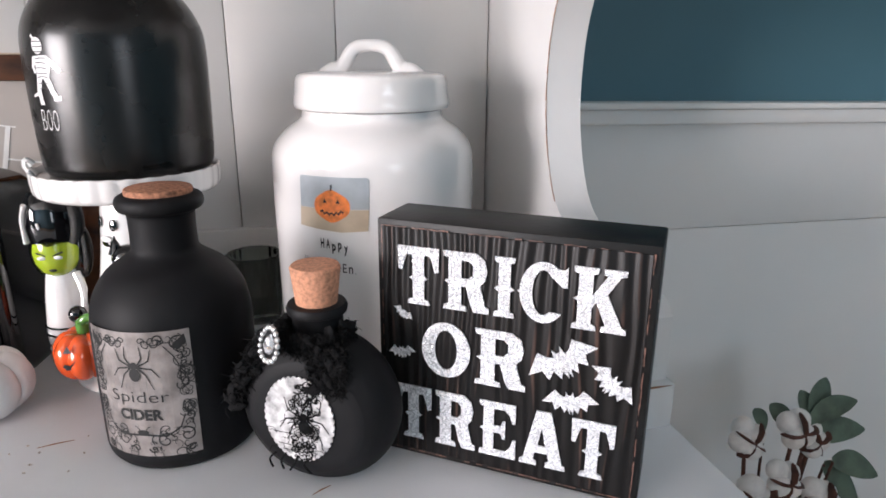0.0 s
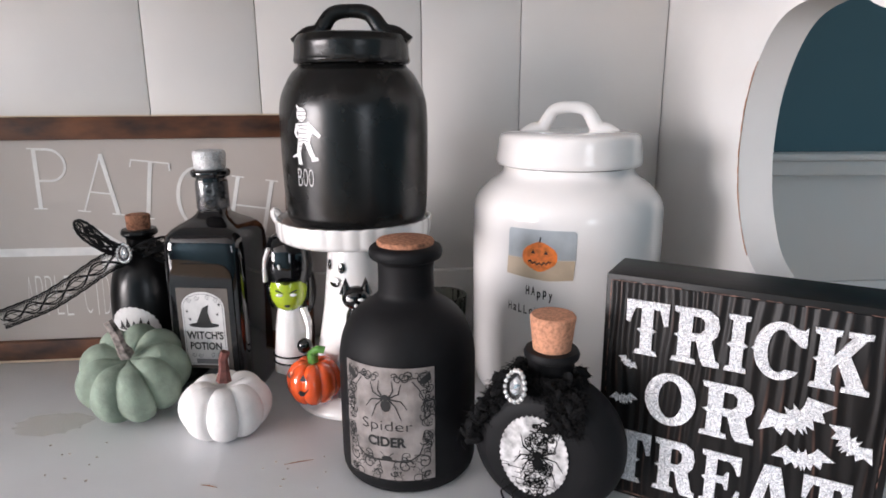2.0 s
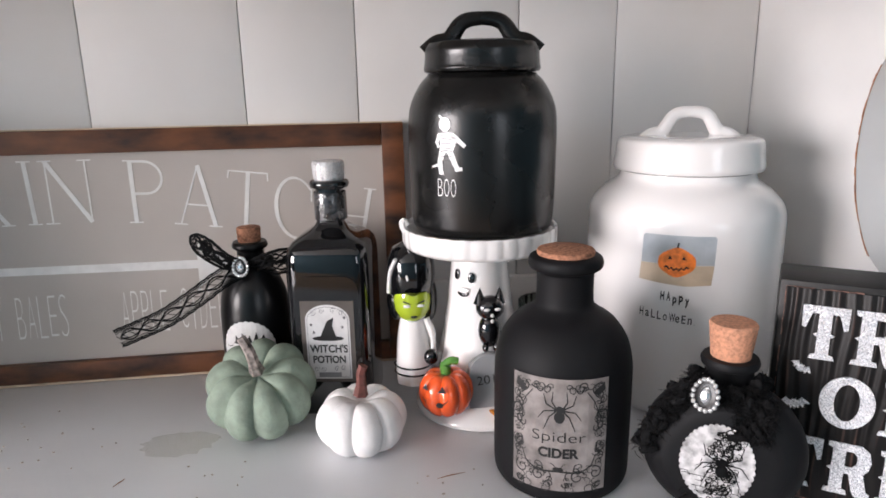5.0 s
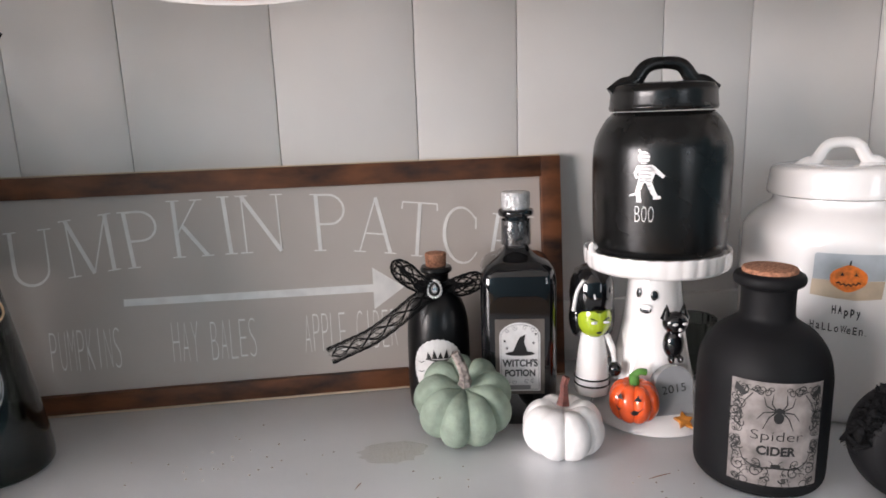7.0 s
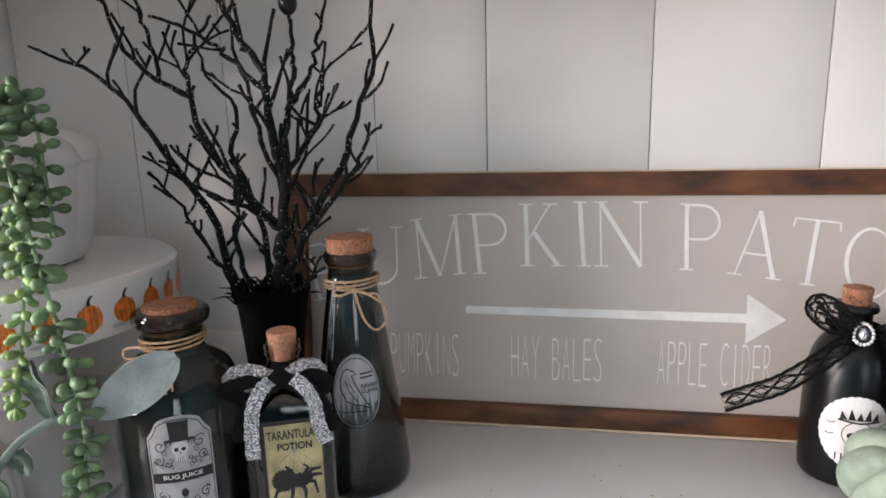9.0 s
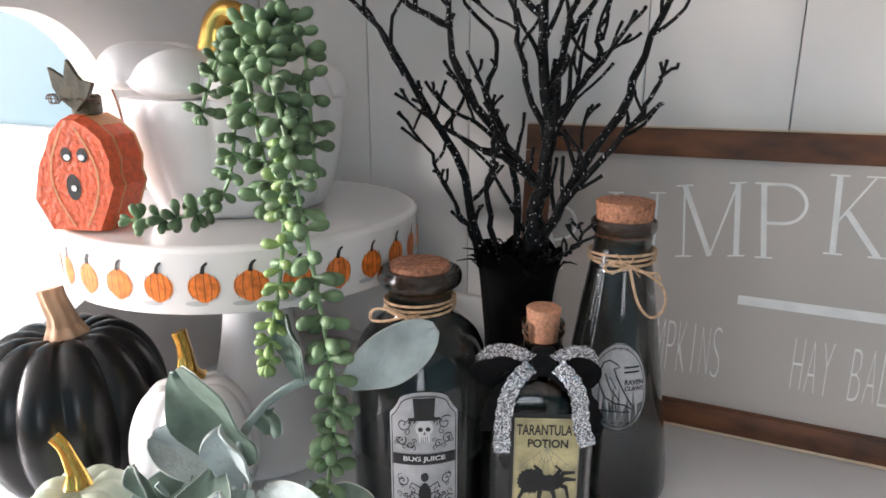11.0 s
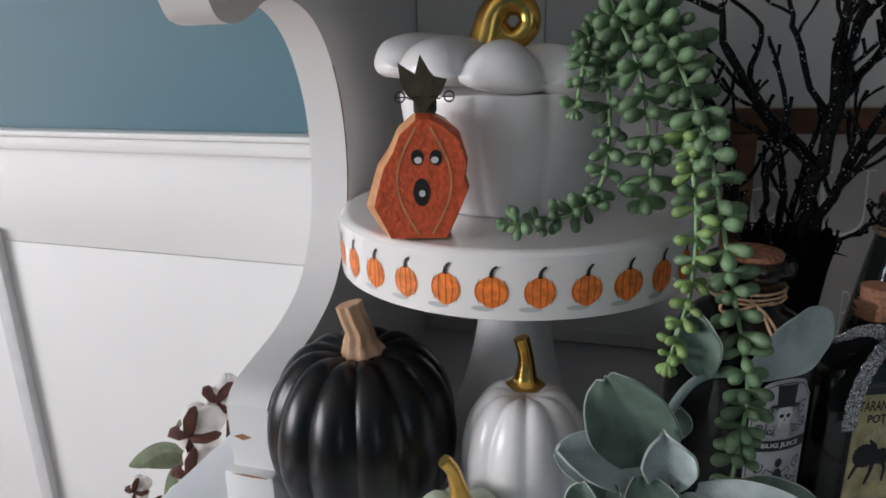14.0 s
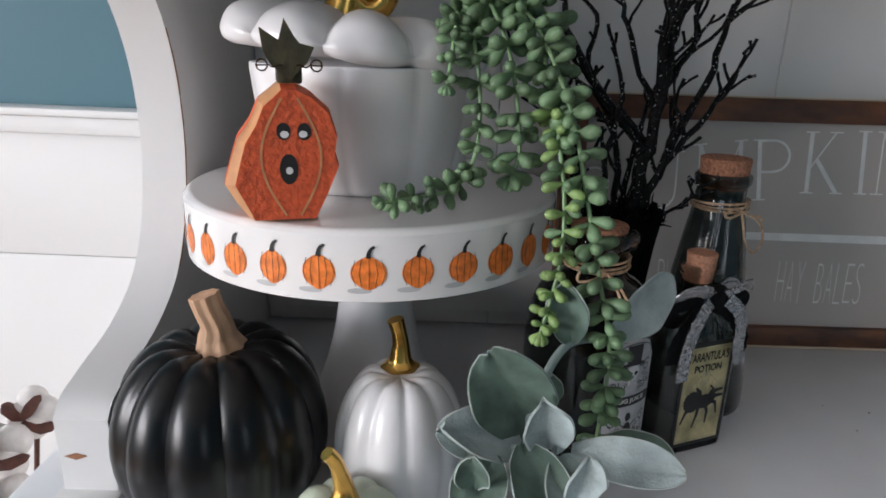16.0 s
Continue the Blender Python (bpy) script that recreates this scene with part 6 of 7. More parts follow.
# ---- lace, brooches and feathers ----
def lace_band(pts, width, normal):
    """An open lace band: scalloped borders, ovals and cross threads."""
    ps = curve(pts, 10)
    bm = bmesh.new()
    frames = []
    for i, p in enumerate(ps):
        d = (ps[min(i + 1, len(ps) - 1)] - ps[max(i - 1, 0)]).normalized()
        frames.append((p, d.cross(Vector(normal)).normalized() * width / 2))
    n = len(frames)
    for side in (-1, 1):
        for off, rad in ((0.98, 0.00075), (0.78, 0.0005)):
            tube([p + s * side * (off + 0.10 * abs(math.sin(0.9 * i))) for i, (p, s) in enumerate(frames)], rad, 5, bm)
    for i0 in range(0, n - 8, 8):
        for amp, rad in ((0.62, 0.0007), (0.36, 0.0005)):
            tube([frames[i0 + k][0] + frames[i0 + k][1] * amp * math.sin(math.pi * k / 8) for k in range(9)], rad, 5, bm)
            tube([frames[i0 + k][0] - frames[i0 + k][1] * amp * math.sin(math.pi * k / 8) for k in range(9)], rad, 5, bm)
    for i in range(0, n - 2):
        p, s = frames[i]
        q, r = frames[i + 2]
        tube([p + s * 0.95, q + r * 0.5], 0.0003, 4, bm)
        tube([p - s * 0.95, q - r * 0.5], 0.0003, 4, bm)
        if i % 3 == 0:
            tube([p + s * 0.3, q - r * 0.3], 0.0003, 4, bm)
    return bm


def brooch(parent, x, y, z, s, rz, tilt=-8):
    """A drop-shaped stone in a ring of beads; local front is -y."""
    m = Matrix.Translation((x, y, z)) @ Matrix.Rotation(radians(rz), 4, "Z") @ Matrix.Rotation(radians(tilt), 4, "X")
    drop = [(0.62 * s * math.sin(a) * (1 - 0.32 * (math.cos(a) > 0) * math.cos(a)), 0.92 * s * math.cos(a)) for a in [2 * math.pi * i / 24 for i in range(24)]]
    bm = bmesh.new()
    rim = [bm.verts.new(m @ Vector((px * 0.85, -0.0004, pz * 0.85))) for px, pz in drop]
    mid = [bm.verts.new(m @ Vector((px * 0.62, -0.0028, pz * 0.62))) for px, pz in drop[::2]]
    top = [bm.verts.new(m @ Vector((px * 0.34, -0.0036, pz * 0.34))) for px, pz in drop[::4]]
    k = len(rim)
    for i in range(0, k, 2):
        a, b, c = rim[i], rim[(i + 1) % k], rim[(i + 2) % k]
        p, q = mid[i // 2], mid[(i // 2 + 1) % len(mid)]
        bm.faces.new((a, b, p))
        bm.faces.new((b, c, q))
        bm.faces.new((b, q, p))
    for i in range(0, len(mid), 2):
        a, b, c = mid[i], mid[(i + 1) % len(mid)], mid[(i + 2) % len(mid)]
        p, q = top[i // 2], top[(i // 2 + 1) % len(top)]
        bm.faces.new((a, b, p))
        bm.faces.new((b, c, q))
        bm.faces.new((b, q, p))
    bm.faces.new(top)
    base = part("brooch_back", blob(bmesh.new(), m @ Matrix.Diagonal((1.0 * s, 0.0010, 1.25 * s, 1)), 20, 8), BLACK_SATIN, parent)
    part("stone", bm, GEM, base, "faceted clear drop stone", smooth=0)
    for i in range(17):
        a = 2 * math.pi * i / 17
        part("bead", blob(bmesh.new(), m @ Matrix.Translation((0.98 * s * math.sin(a) * (1 - 0.12 * math.cos(a)), -0.0012, 1.22 * s * math.cos(a))) @ Matrix.Diagonal((0.0015, 0.0015, 0.0015, 1)), 8, 5), PEARL, base)


rz = -12
bm = lace_band([(-0.004, -0.020, 0.118), (-0.020, -0.030, 0.112), (-0.040, -0.036, 0.099), (-0.062, -0.040, 0.086), (-0.082, -0.041, 0.078), (-0.099, -0.043, 0.072)], 0.0148, (0, 1, 0.15))
part("lace_tail", bm, LACE, small, "black lace ribbon end", smooth=60)
bm = lace_band([(-0.004, -0.018, 0.119), (-0.016, -0.028, 0.128), (-0.028, -0.030, 0.141), (-0.036, -0.024, 0.144), (-0.034, -0.018, 0.134), (-0.020, -0.014, 0.122), (-0.006, -0.013, 0.119)], 0.011, (0, 1, 0.3))
part("lace_loop", bm, LACE, small, "black lace bow loop", smooth=60)
bm = lace_band([(0.004, -0.020, 0.119), (0.018, -0.026, 0.126), (0.032, -0.022, 0.128), (0.036, -0.014, 0.120), (0.022, -0.012, 0.114), (0.006, -0.013, 0.118)], 0.011, (0, 1, 0.3))
part("lace_loop", bm, LACE, small, "black lace bow loop", smooth=60)
bm = lace_band([(0.012 * math.cos(radians(a)), 0.012 * math.sin(radians(a)) - 0.001, 0.119) for a in range(-270, 91, 24)], 0.012, (0, 0, 1))
part("lace_collar", bm, LACE, small, "gathered black lace", smooth=60)
brooch(small, -0.0045, -0.0245, 0.1205, 0.0062, rz)

# feather trim, brooch and spider patch on the flask
random.seed(11)


def tulle_spot():
    """A spot on the gathered tulle: round the neck, down one shoulder, and a short fall on the other."""
    t = random.random()
    if t < 0.30:
        a = radians(random.uniform(-200, 20))
        return Vector((0.0185 * math.cos(a), -0.002 + 0.0185 * math.sin(a), 0.0860 + jitter(0.005)))
    if t < 0.78:
        f = random.random()
        return Vector((-0.014 - 0.031 * f + jitter(0.004), -0.0135 + jitter(0.008), 0.0885 - 0.045 * f ** 1.6 + jitter(0.005)))
    f = random.random()
    return Vector((0.004 + 0.020 * random.random(), -0.0195 + jitter(0.003), 0.0860 - 0.026 * f))


folds = bmesh.new()
for k in range(150):
    blob(folds, Matrix.Translation(tulle_spot()) @ Matrix.Rotation(random.uniform(0, 3.1), 4, "Y") @ Matrix.Rotation(jitter(0.8), 4, "X") @ Matrix.Diagonal((random.uniform(0.003, 0.0065), random.uniform(0.0015, 0.0028), random.uniform(0.0018, 0.0032), 1)), 9, 6)
for v in folds.verts:
    v.co += Vector((jitter(0.0007), jitter(0.0007), jitter(0.0007)))
for k in range(5200):
    base = tulle_spot()
    d = Vector((jitter(1), -0.35 + jitter(0.8), jitter(1))).normalized() * random.uniform(0.002, 0.0062)
    tube([base, base + d * 0.5 + Vector((jitter(0.0014), jitter(0.001), jitter(0.0014))), base + d + Vector((jitter(0.002), 0, -0.001))], [0.00030, 0.00024, 0.00012], 3, folds)
part("feather_trim", folds, LACE, flask, "black feathery tulle trim", smooth=60)
brooch(flask, -0.012, -0.0285, 0.0885, 0.0072, -24, -14)
pl = on_plane(-0.0206)
bm = bmesh.new()
pts = []
for i in range(120):
    a = 2 * math.pi * i / 120
    k = 1 + 0.05 * abs(math.sin(20 * a))
    pts.append((-0.003 + 0.0198 * k * math.cos(a), 0.0425 + 0.0245 * k * math.sin(a)))
add_poly(bm, pts)
lab = lay("patch", bm, PATCH, flask, pl, "white scalloped patch under black spider lace", thick=0.0008, wrap=False)
pl2 = on_plane(-0.0216)
bm = bmesh.new()
spider_print(bm, 0.0, 0.0385, 0.0150)
random.seed(6)
for i in range(120):
    f = random.random()
    x, z = 0.002 - 0.004 * f + jitter(0.0075), 0.0640 - 0.046 * f
    add_stroke(bm, spiral(x, z, random.uniform(0.0012, 0.0036), 1.0, random.uniform(0, 360), random.choice((-1, 1)), 9), random.uniform(0.0004, 0.0008))
for i in range(26):
    x, z, a = -0.003 + jitter(0.015), 0.0360 + jitter(0.014), radians(random.uniform(0, 360))
    add_stroke(bm, [(x, z), (x + 0.003 * math.cos(a), z + 0.003 * math.sin(a)), (x + 0.006 * math.cos(a + 0.5), z + 0.006 * math.sin(a + 0.5))], 0.0004)
for z, w in ((0.0265, 0.013), (0.0232, 0.011), (0.0335, 0.015)):
    add_stroke(bm, [(-0.003 - w, z), (-0.003, z - 0.0006), (-0.003 + w * 0.6, z)], 0.0005)
lay("spider_lace", bm, LACE, lab, pl2, "black lace spider", wrap=False)
bm = bmesh.new()
for x in (-0.018, -0.012, -0.005, 0.003):
    tube(curve([(x, -0.0225, 0.020), (x - 0.002 + jitter(0.002), -0.0235, 0.016), (x - 0.002 + jitter(0.003), -0.0235, 0.011)], 4), 0.0006, 5, bm)
part("loose_threads", bm, LACE, lab)

# ---- pumpkins printed round the cake stand's rim ----
random.seed(5)
for k in range(30):
    ang = -49.3 + 12 * k
    kind = k % 3
    place_k = on_cylinder(0.1166, ang)
    w, zc, hh = (0.0086, 0.1578, 0.0098) if kind else (0.0100, 0.1578, 0.0094)
    w, hh = w * random.uniform(0.80, 0.95), hh * random.uniform(0.86, 0.98)
    bm = bmesh.new()
    add_poly(bm, [(x, z + 0.05 * hh * math.cos(5.2 * x / w) * (1 if z > zc else -1)) for x, z in ring_pts(0, zc, w * 1.04, hh * 0.97, 30)])
    pp = lay("printed_pumpkin", bm, PUMPKIN_PRINT, cake, place_k, lift=0.0003)
    for dx in (-0.50, 0.50, 0.04, -0.93, 0.93):
        bm = bmesh.new()
        add_stroke(bm, [(dx * w * 0.8, zc + hh * (0.95 - 0.15 * abs(dx))), (dx * w * 1.05, zc), (dx * w * 0.8, zc - hh * (0.95 - 0.2 * abs(dx)))], 0.00028)
        lay("ink_line", bm, BLACK_INK, pp, place_k, lift=0.0006)
    bm = bmesh.new()
    add_stroke(bm, [(-0.0002, zc + hh * 0.9), (0.0003, zc + hh + 0.0022), (0.0013, zc + hh + 0.0040), (0.0030, zc + hh + 0.0052)], (0.0024, 0.0012))
    lay("printed_stem", bm, BLACK_INK, pp, place_k, lift=0.0006)
    bm = bmesh.new()
    add_poly(bm, ring_pts(-0.0045, zc - hh - 0.0006, 0.0062, 0.0015, 14))
    lay("printed_shadow", bm, SHADE_PRINT, pp, place_k, lift=0.0001)

# faces painted on the ghost stand
bm = bmesh.new()
for sx in (-1, 1):
    add_poly(bm, [(sx * 0.0072 - 0.0030, 0.0405), (sx * 0.0072 + 0.0030, 0.0405), (sx * 0.0072, 0.0455)])
add_poly(bm, [(-0.0115, 0.0345), (-0.008, 0.0318), (-0.004, 0.0325), (-0.002, 0.0300), (0.002, 0.0300), (0.004, 0.0325), (0.008, 0.0315), (0.0115, 0.0350), (0.008, 0.0280), (0, 0.0262), (-0.008, 0.0280)])
lay("painted_face", bm, BLACK_INK, jack, lambda x, z, out: (-0.034 + (0.0209 * (1 - ((z - 0.037) / 0.026) ** 2 * 0.75) + out) * math.cos(radians(-126) + x / 0.0208), -0.040 + (0.0209 * (1 - ((z - 0.037) / 0.026) ** 2 * 0.75) + out) * math.sin(radians(-126) + x / 0.0208), z), lift=0.0006, step=0.002)
bm = bmesh.new()
add_text(bm, "2015", -0.0105, 0.0105, 0.0195, 0.0265, offset=-0.005, turn=6)
lay("painted_year", bm, BLACK_INK, tomb, lambda x, z, out: (0.0005 + x, -0.0437 - out + 0.105 * z, 0.017 + z * 0.995), wrap=False, lift=0.0004)

# ---- dark ribbed cup between the jars ----
cup = lathe([(0, 0.0), (0.016, 0.0)] + bend([(0.019, 0.002), (0.0215, 0.03), (0.0235, 0.058), (0.0232, 0.062)]) + [(0.020, 0.062), (0.018, 0.01), (0, 0.008)], 144, shape=lambda a, r, z: (r * (1 + 0.035 * math.cos(18 * a)), z))
cup_ob = tagged(link("ribbed_cup", cup, RIB_GLASS), "small dark green ribbed glass cup", "cup")
cup_ob.matrix_world = pose(-0.019, 0.556, 0)

# ---- glitter twigs in a black wrapped pot ----
twigs = thing("twig_arrangement", -0.7165, 0.4970, 0, 0, "black glitter twig branches in a black wrapped pot", "branches")
random.seed(3)
pot = lathe([(0, 0.0), (0.024, 0.0)] + bend([(0.026, 0.003), (0.0225, 0.03), (0.0215, 0.08), (0.025, 0.125), (0.029, 0.150)]) + [(0.026, 0.151), (0.02, 0.146), (0, 0.144)], 40, shape=lambda a, r, z: (r * (1 + 0.05 * math.sin(5 * a + 30 * z) * (z > 0.02)), z + (0.006 * math.sin(7 * a) if z > 0.148 else 0)))
part("pot", pot, BLACK_FELT, twigs, "black felt-wrapped pot")
moss = bmesh.new()
for k in range(170):
    a, r = random.uniform(0, 6.28), 0.031 * random.random() ** 0.5
    b = Vector((r * math.cos(a), r * math.sin(a), 0.146 + jitter(0.004)))
    d = Vector((jitter(1), jitter(1), 0.2 + random.random())).normalized() * random.uniform(0.006, 0.016)
    tube([b, b + d * 0.6, b + d + Vector((jitter(0.003), jitter(0.003), -0.002))], [0.0009, 0.0006, 0.0003], 4, moss)
tagged(part("moss", moss, BLACK_FELT, twigs, "black shredded moss"), kind="stuff")


SHOOTS = []


def twig(p, d, length, r, depth):
    """A thin crooked twig that forks on its way and ends in a blunt bud."""
    pts, rad = [p.copy()], [r]
    steps = max(3, int(length / 0.008))
    d = d.normalized()
    forks = []
    for i in range(steps):
        d = (d + Vector((jitter(0.30), jitter(0.28), jitter(0.22) + 0.07))).normalized()
        p = p + d * length / steps
        pts.append(p.copy())
        rad.append(max(0.0010, r * (1 - 0.45 * (i + 1) / steps)))
        if depth > 0 and 0 < i < steps - 1 and random.random() < 0.24:
            forks.append((p.copy(), d.copy(), rad[-1], i / steps))
    rad[-1] = rad[-2] * 1.2
    SHOOTS.append(tube(pts, rad, 6))
    for q, e, k, f in forks:
        side = Vector((jitter(1), jitter(0.7), 0.25 + jitter(0.5))).normalized()
        twig(q, (e * 0.7 + side * 0.8), length * random.uniform(0.25, 0.55) * (1.15 - 0.5 * f), max(0.0010, k * 0.8), depth - 1)


def limb(pts, r0, r1, shoots=0.2, long=0.052):
    """A main branch through the points, knobbly, tapering from r0 to r1, with side shoots on alternate sides."""
    ps = curve(pts, max(3, int(24 / len(pts))))
    n = len(ps)
    ps = [q + Vector((jitter(0.0020), jitter(0.0020), jitter(0.0014))) * (1 if 0 < i < n - 1 else 0) for i, q in enumerate(ps)]
    radii = [max(0.0011, 0.8 * (r0 + (r1 - r0) * (i / (n - 1)) ** 0.8)) * random.uniform(0.90, 1.12) for i in range(n)]
    branch = part("branch", tube(ps, radii, 8), GLIT_BLACK, twigs, smooth=60)
    way = random.choice((-1, 1))
    for i in range(2, n - 1):
        if random.random() < 1.8 * shoots:
            d = (ps[i + 1] - ps[i]).normalized()
            way = -way
            side = Vector((way * random.uniform(0.5, 1.0), jitter(0.7), 0.25 + jitter(0.4)))
            stub = random.random() < 0.4
            twig(ps[i], d * 0.7 + side * 0.75, random.uniform(0.006, 0.012) if stub else random.uniform(0.5, 1.15) * long, min(0.0018, radii[i] * 0.75), 0 if stub else 2)
    while SHOOTS:
        part("twig", SHOOTS.pop(), GLIT_BLACK, branch, smooth=60)
    return branch


limb([(0.004, 0, 0.135), (0.009, 0, 0.170), (0.015, 0, 0.205), (0.019, 0, 0.240), (0.020, 0, 0.275)], 0.0085, 0.0038, 0.08)
limb([(-0.024, 0, 0.140), (-0.033, 0, 0.166), (-0.046, -0.002, 0.214), (-0.075, -0.008, 0.256), (-0.099, -0.012, 0.296), (-0.126, -0.018, 0.319), (-0.162, -0.022, 0.335)], 0.0052, 0.0013, 0.24)
limb([(0.008, 0, 0.199), (-0.023, 0.001, 0.234), (-0.048, 0.004, 0.269), (-0.055, 0.006, 0.295), (-0.083, 0.008, 0.311), (-0.111, 0.012, 0.333), (-0.125, 0.014, 0.369), (-0.138, 0.016, 0.395)], 0.0046, 0.0014, 0.20)
limb([(-0.054, 0.006, 0.296), (-0.052, 0.0, 0.322), (-0.027, -0.004, 0.352)], 0.0027, 0.0014, 0.12)
limb([(-0.081, 0.008, 0.310), (-0.088, 0.012, 0.337), (-0.097, 0.016, 0.371), (-0.104, 0.016, 0.400)], 0.0024, 0.0013, 0.12)
limb([(0.017, 0, 0.225), (0.011, -0.008, 0.282), (0.013, -0.014, 0.311), (-0.002, -0.018, 0.337), (-0.013, -0.024, 0.364), (-0.016, -0.026, 0.400)], 0.0046, 0.0020, 0.22)
limb([(0.012, -0.012, 0.300), (-0.010, -0.016, 0.322), (-0.017, -0.020, 0.329), (-0.037, -0.028, 0.343), (-0.056, -0.034, 0.349)], 0.0026, 0.0013, 0.18)
limb([(0.020, 0, 0.270), (0.026, 0.002, 0.297), (0.030, 0.002, 0.321), (0.029, 0.002, 0.350)], 0.0032, 0.0018, 0.2, 0.03)
limb([(0.020, 0, 0.240), (0.040, 0.010, 0.273), (0.042, 0.018, 0.295), (0.050, 0.026, 0.319)], 0.0032, 0.0013, 0.3)
limb([(0.022, 0.001, 0.284), (0.041, 0.008, 0.314), (0.046, 0.016, 0.343), (0.052, 0.018, 0.372)], 0.0026, 0.0013, 0.25)
limb([(0.012, 0, 0.145), (0.022, 0, 0.178), (0.042, 0.012, 0.219), (0.060, 0.022, 0.253), (0.069, 0.030, 0.288), (0.081, 0.038, 0.320), (0.079, 0.040, 0.359), (0.084, 0.040, 0.390)], 0.0050, 0.0014, 0.22)
limb([(0.014, -0.002, 0.150), (0.027, 0, 0.184), (0.055, 0.006, 0.223), (0.071, 0.012, 0.243), (0.078, 0.016, 0.262), (0.088, 0.022, 0.273)], 0.0036, 0.0013, 0.26, 0.03)
limb([(-0.004, 0.006, 0.150), (-0.010, 0.010, 0.208), (-0.031, 0.018, 0.254), (-0.028, 0.024, 0.288), (-0.052, 0.030, 0.312), (-0.064, 0.034, 0.340)], 0.0036, 0.0013, 0.22)
limb([(0.014, 0.002, 0.225), (-0.006, 0.010, 0.274), (-0.012, 0.016, 0.299), (-0.027, 0.022, 0.333), (-0.024, 0.026, 0.375)], 0.0030, 0.0013, 0.24)
limb([(-0.028, -0.004, 0.145), (-0.036, -0.008, 0.169), (-0.052, -0.012, 0.197), (-0.058, -0.014, 0.215), (-0.082, -0.018, 0.242)], 0.0024, 0.0012, 0.25, 0.025)
limb([(0.014, -0.002, 0.196), (-0.010, -0.008, 0.215), (-0.026, -0.012, 0.220), (-0.049, -0.018, 0.233), (-0.069, -0.022, 0.251)], 0.0030, 0.0015, 0.18, 0.03)
limb([(0.010, -0.010, 0.146), (0.032, -0.018, 0.156), (0.042, -0.022, 0.165), (0.046, -0.022, 0.180)], 0.0018, 0.0012, 0.2, 0.02)
limb([(0.000, 0.004, 0.138), (0.003, 0.010, 0.170), (0.008, 0.014, 0.205), (0.026, 0.022, 0.250), (0.031, 0.028, 0.300)], 0.0034, 0.0014, 0.18, 0.03)
limb([(-0.012, -0.005, 0.140), (-0.019, -0.010, 0.185), (-0.014, -0.016, 0.232), (-0.030, -0.024, 0.280)], 0.0032, 0.0014, 0.2, 0.03)
bm = bmesh.new()
blob(bm, Matrix.Translation((0.029, 0.002, 0.3590)) @ Matrix.Diagonal((0.0070, 0.0064, 0.0090, 1)), 14, 10)
part("bud", bm, BLACK_SATIN, twigs, "glossy black bud")

# ---- succulent strings over the jar and stand ----
succ = thing("succulent_spray", -0.825, 0.388, 0.1826, 0, "trailing artificial string succulent with plump green leaves", "succulent")
so = Vector((-0.825, 0.388, 0.1826))
random.seed(21)


def bead_leaf(bm, p, d, s):
    d = d.normalized()
    q = d.to_track_quat("Z", "Y").to_matrix().to_4x4()
    prof = [(0, 0), (0.16, 0.05), (0.25, 0.27), (0.41, 0.53), (0.47, 0.76), (0.38, 0.99), (0.18, 1.11), (0, 1.14)]
    start = len(bm.verts)
    lathe(prof, 8, bm)
    bm.verts.ensure_lookup_table()
    m = Matrix.Translation(p) @ q @ Matrix.Diagonal((s * 0.68, s * 0.68, s * 1.06, 1))
    for v in bm.verts[start:]:
        v.co = m @ v.co


def strand(pts, young=0.0, size=0.0110, count=5, inner=1.0):
    ps = [p - so for p in curve(pts, 8)]
    holder = part("stem", tube(ps, 0.0011, 6), SUCC_STEM, succ, smooth=60)
    run = 0.0
    turn = random.uniform(0, 6)
    for i in range(1, len(ps)):
        run += (ps[i] - ps[i - 1]).length
        if run < 0.0086:
            continue
        run = 0.0
        f = i / len(ps)
        d = (ps[i] - ps[i - 1]).normalized()
        u = d.cross(Vector((0.3, 0.9, 0.1))).normalized()
        v = d.cross(u)
        turn += 0.9
        for k in range(count):
            a = turn + 2 * math.pi * k / count + jitter(0.35)
            out = (u * math.cos(a) + v * math.sin(a)) + d * random.uniform(-0.1, 0.55)
            if out.y > 0.75 * inner:
                continue
            bm = bmesh.new()
            bead_leaf(bm, ps[i] + d * jitter(0.002), out, size * random.uniform(0.78, 1.12) * (1 - 0.30 * f * (young > 0)))
            part("leaf", bm, SUCC_YOUNG if random.random() < young * f * 1.5 else SUCC, holder, smooth=60)
    d = (ps[-1] - ps[-2]).normalized()
    for k in range(7):
        a = 2 * math.pi * k / 7
        bm = bmesh.new()
        bead_leaf(bm, ps[-1], d + 0.75 * Vector((math.cos(a), math.sin(a) * 0.6, 0.35 * math.sin(a))), size * 0.62)
        part("leaf", bm, SUCC_YOUNG if young else SUCC, holder, smooth=60)


strand([(-0.845, 0.405, 0.272), (-0.828, 0.385, 0.292), (-0.808, 0.362, 0.275), (-0.789, 0.350, 0.235), (-0.778, 0.346, 0.192), (-0.768, 0.342, 0.150), (-0.760, 0.338, 0.112), (-0.762, 0.334, 0.075), (-0.765, 0.330, 0.048)])
strand([(-0.845, 0.400, 0.275), (-0.835, 0.378, 0.290), (-0.822, 0.364, 0.268), (-0.815, 0.360, 0.240), (-0.812, 0.362, 0.212), (-0.816, 0.362, 0.200)], size=0.0112)
strand([(-0.850, 0.398, 0.272), (-0.846, 0.376, 0.280), (-0.848, 0.364, 0.262), (-0.850, 0.358, 0.246)], size=0.0085)
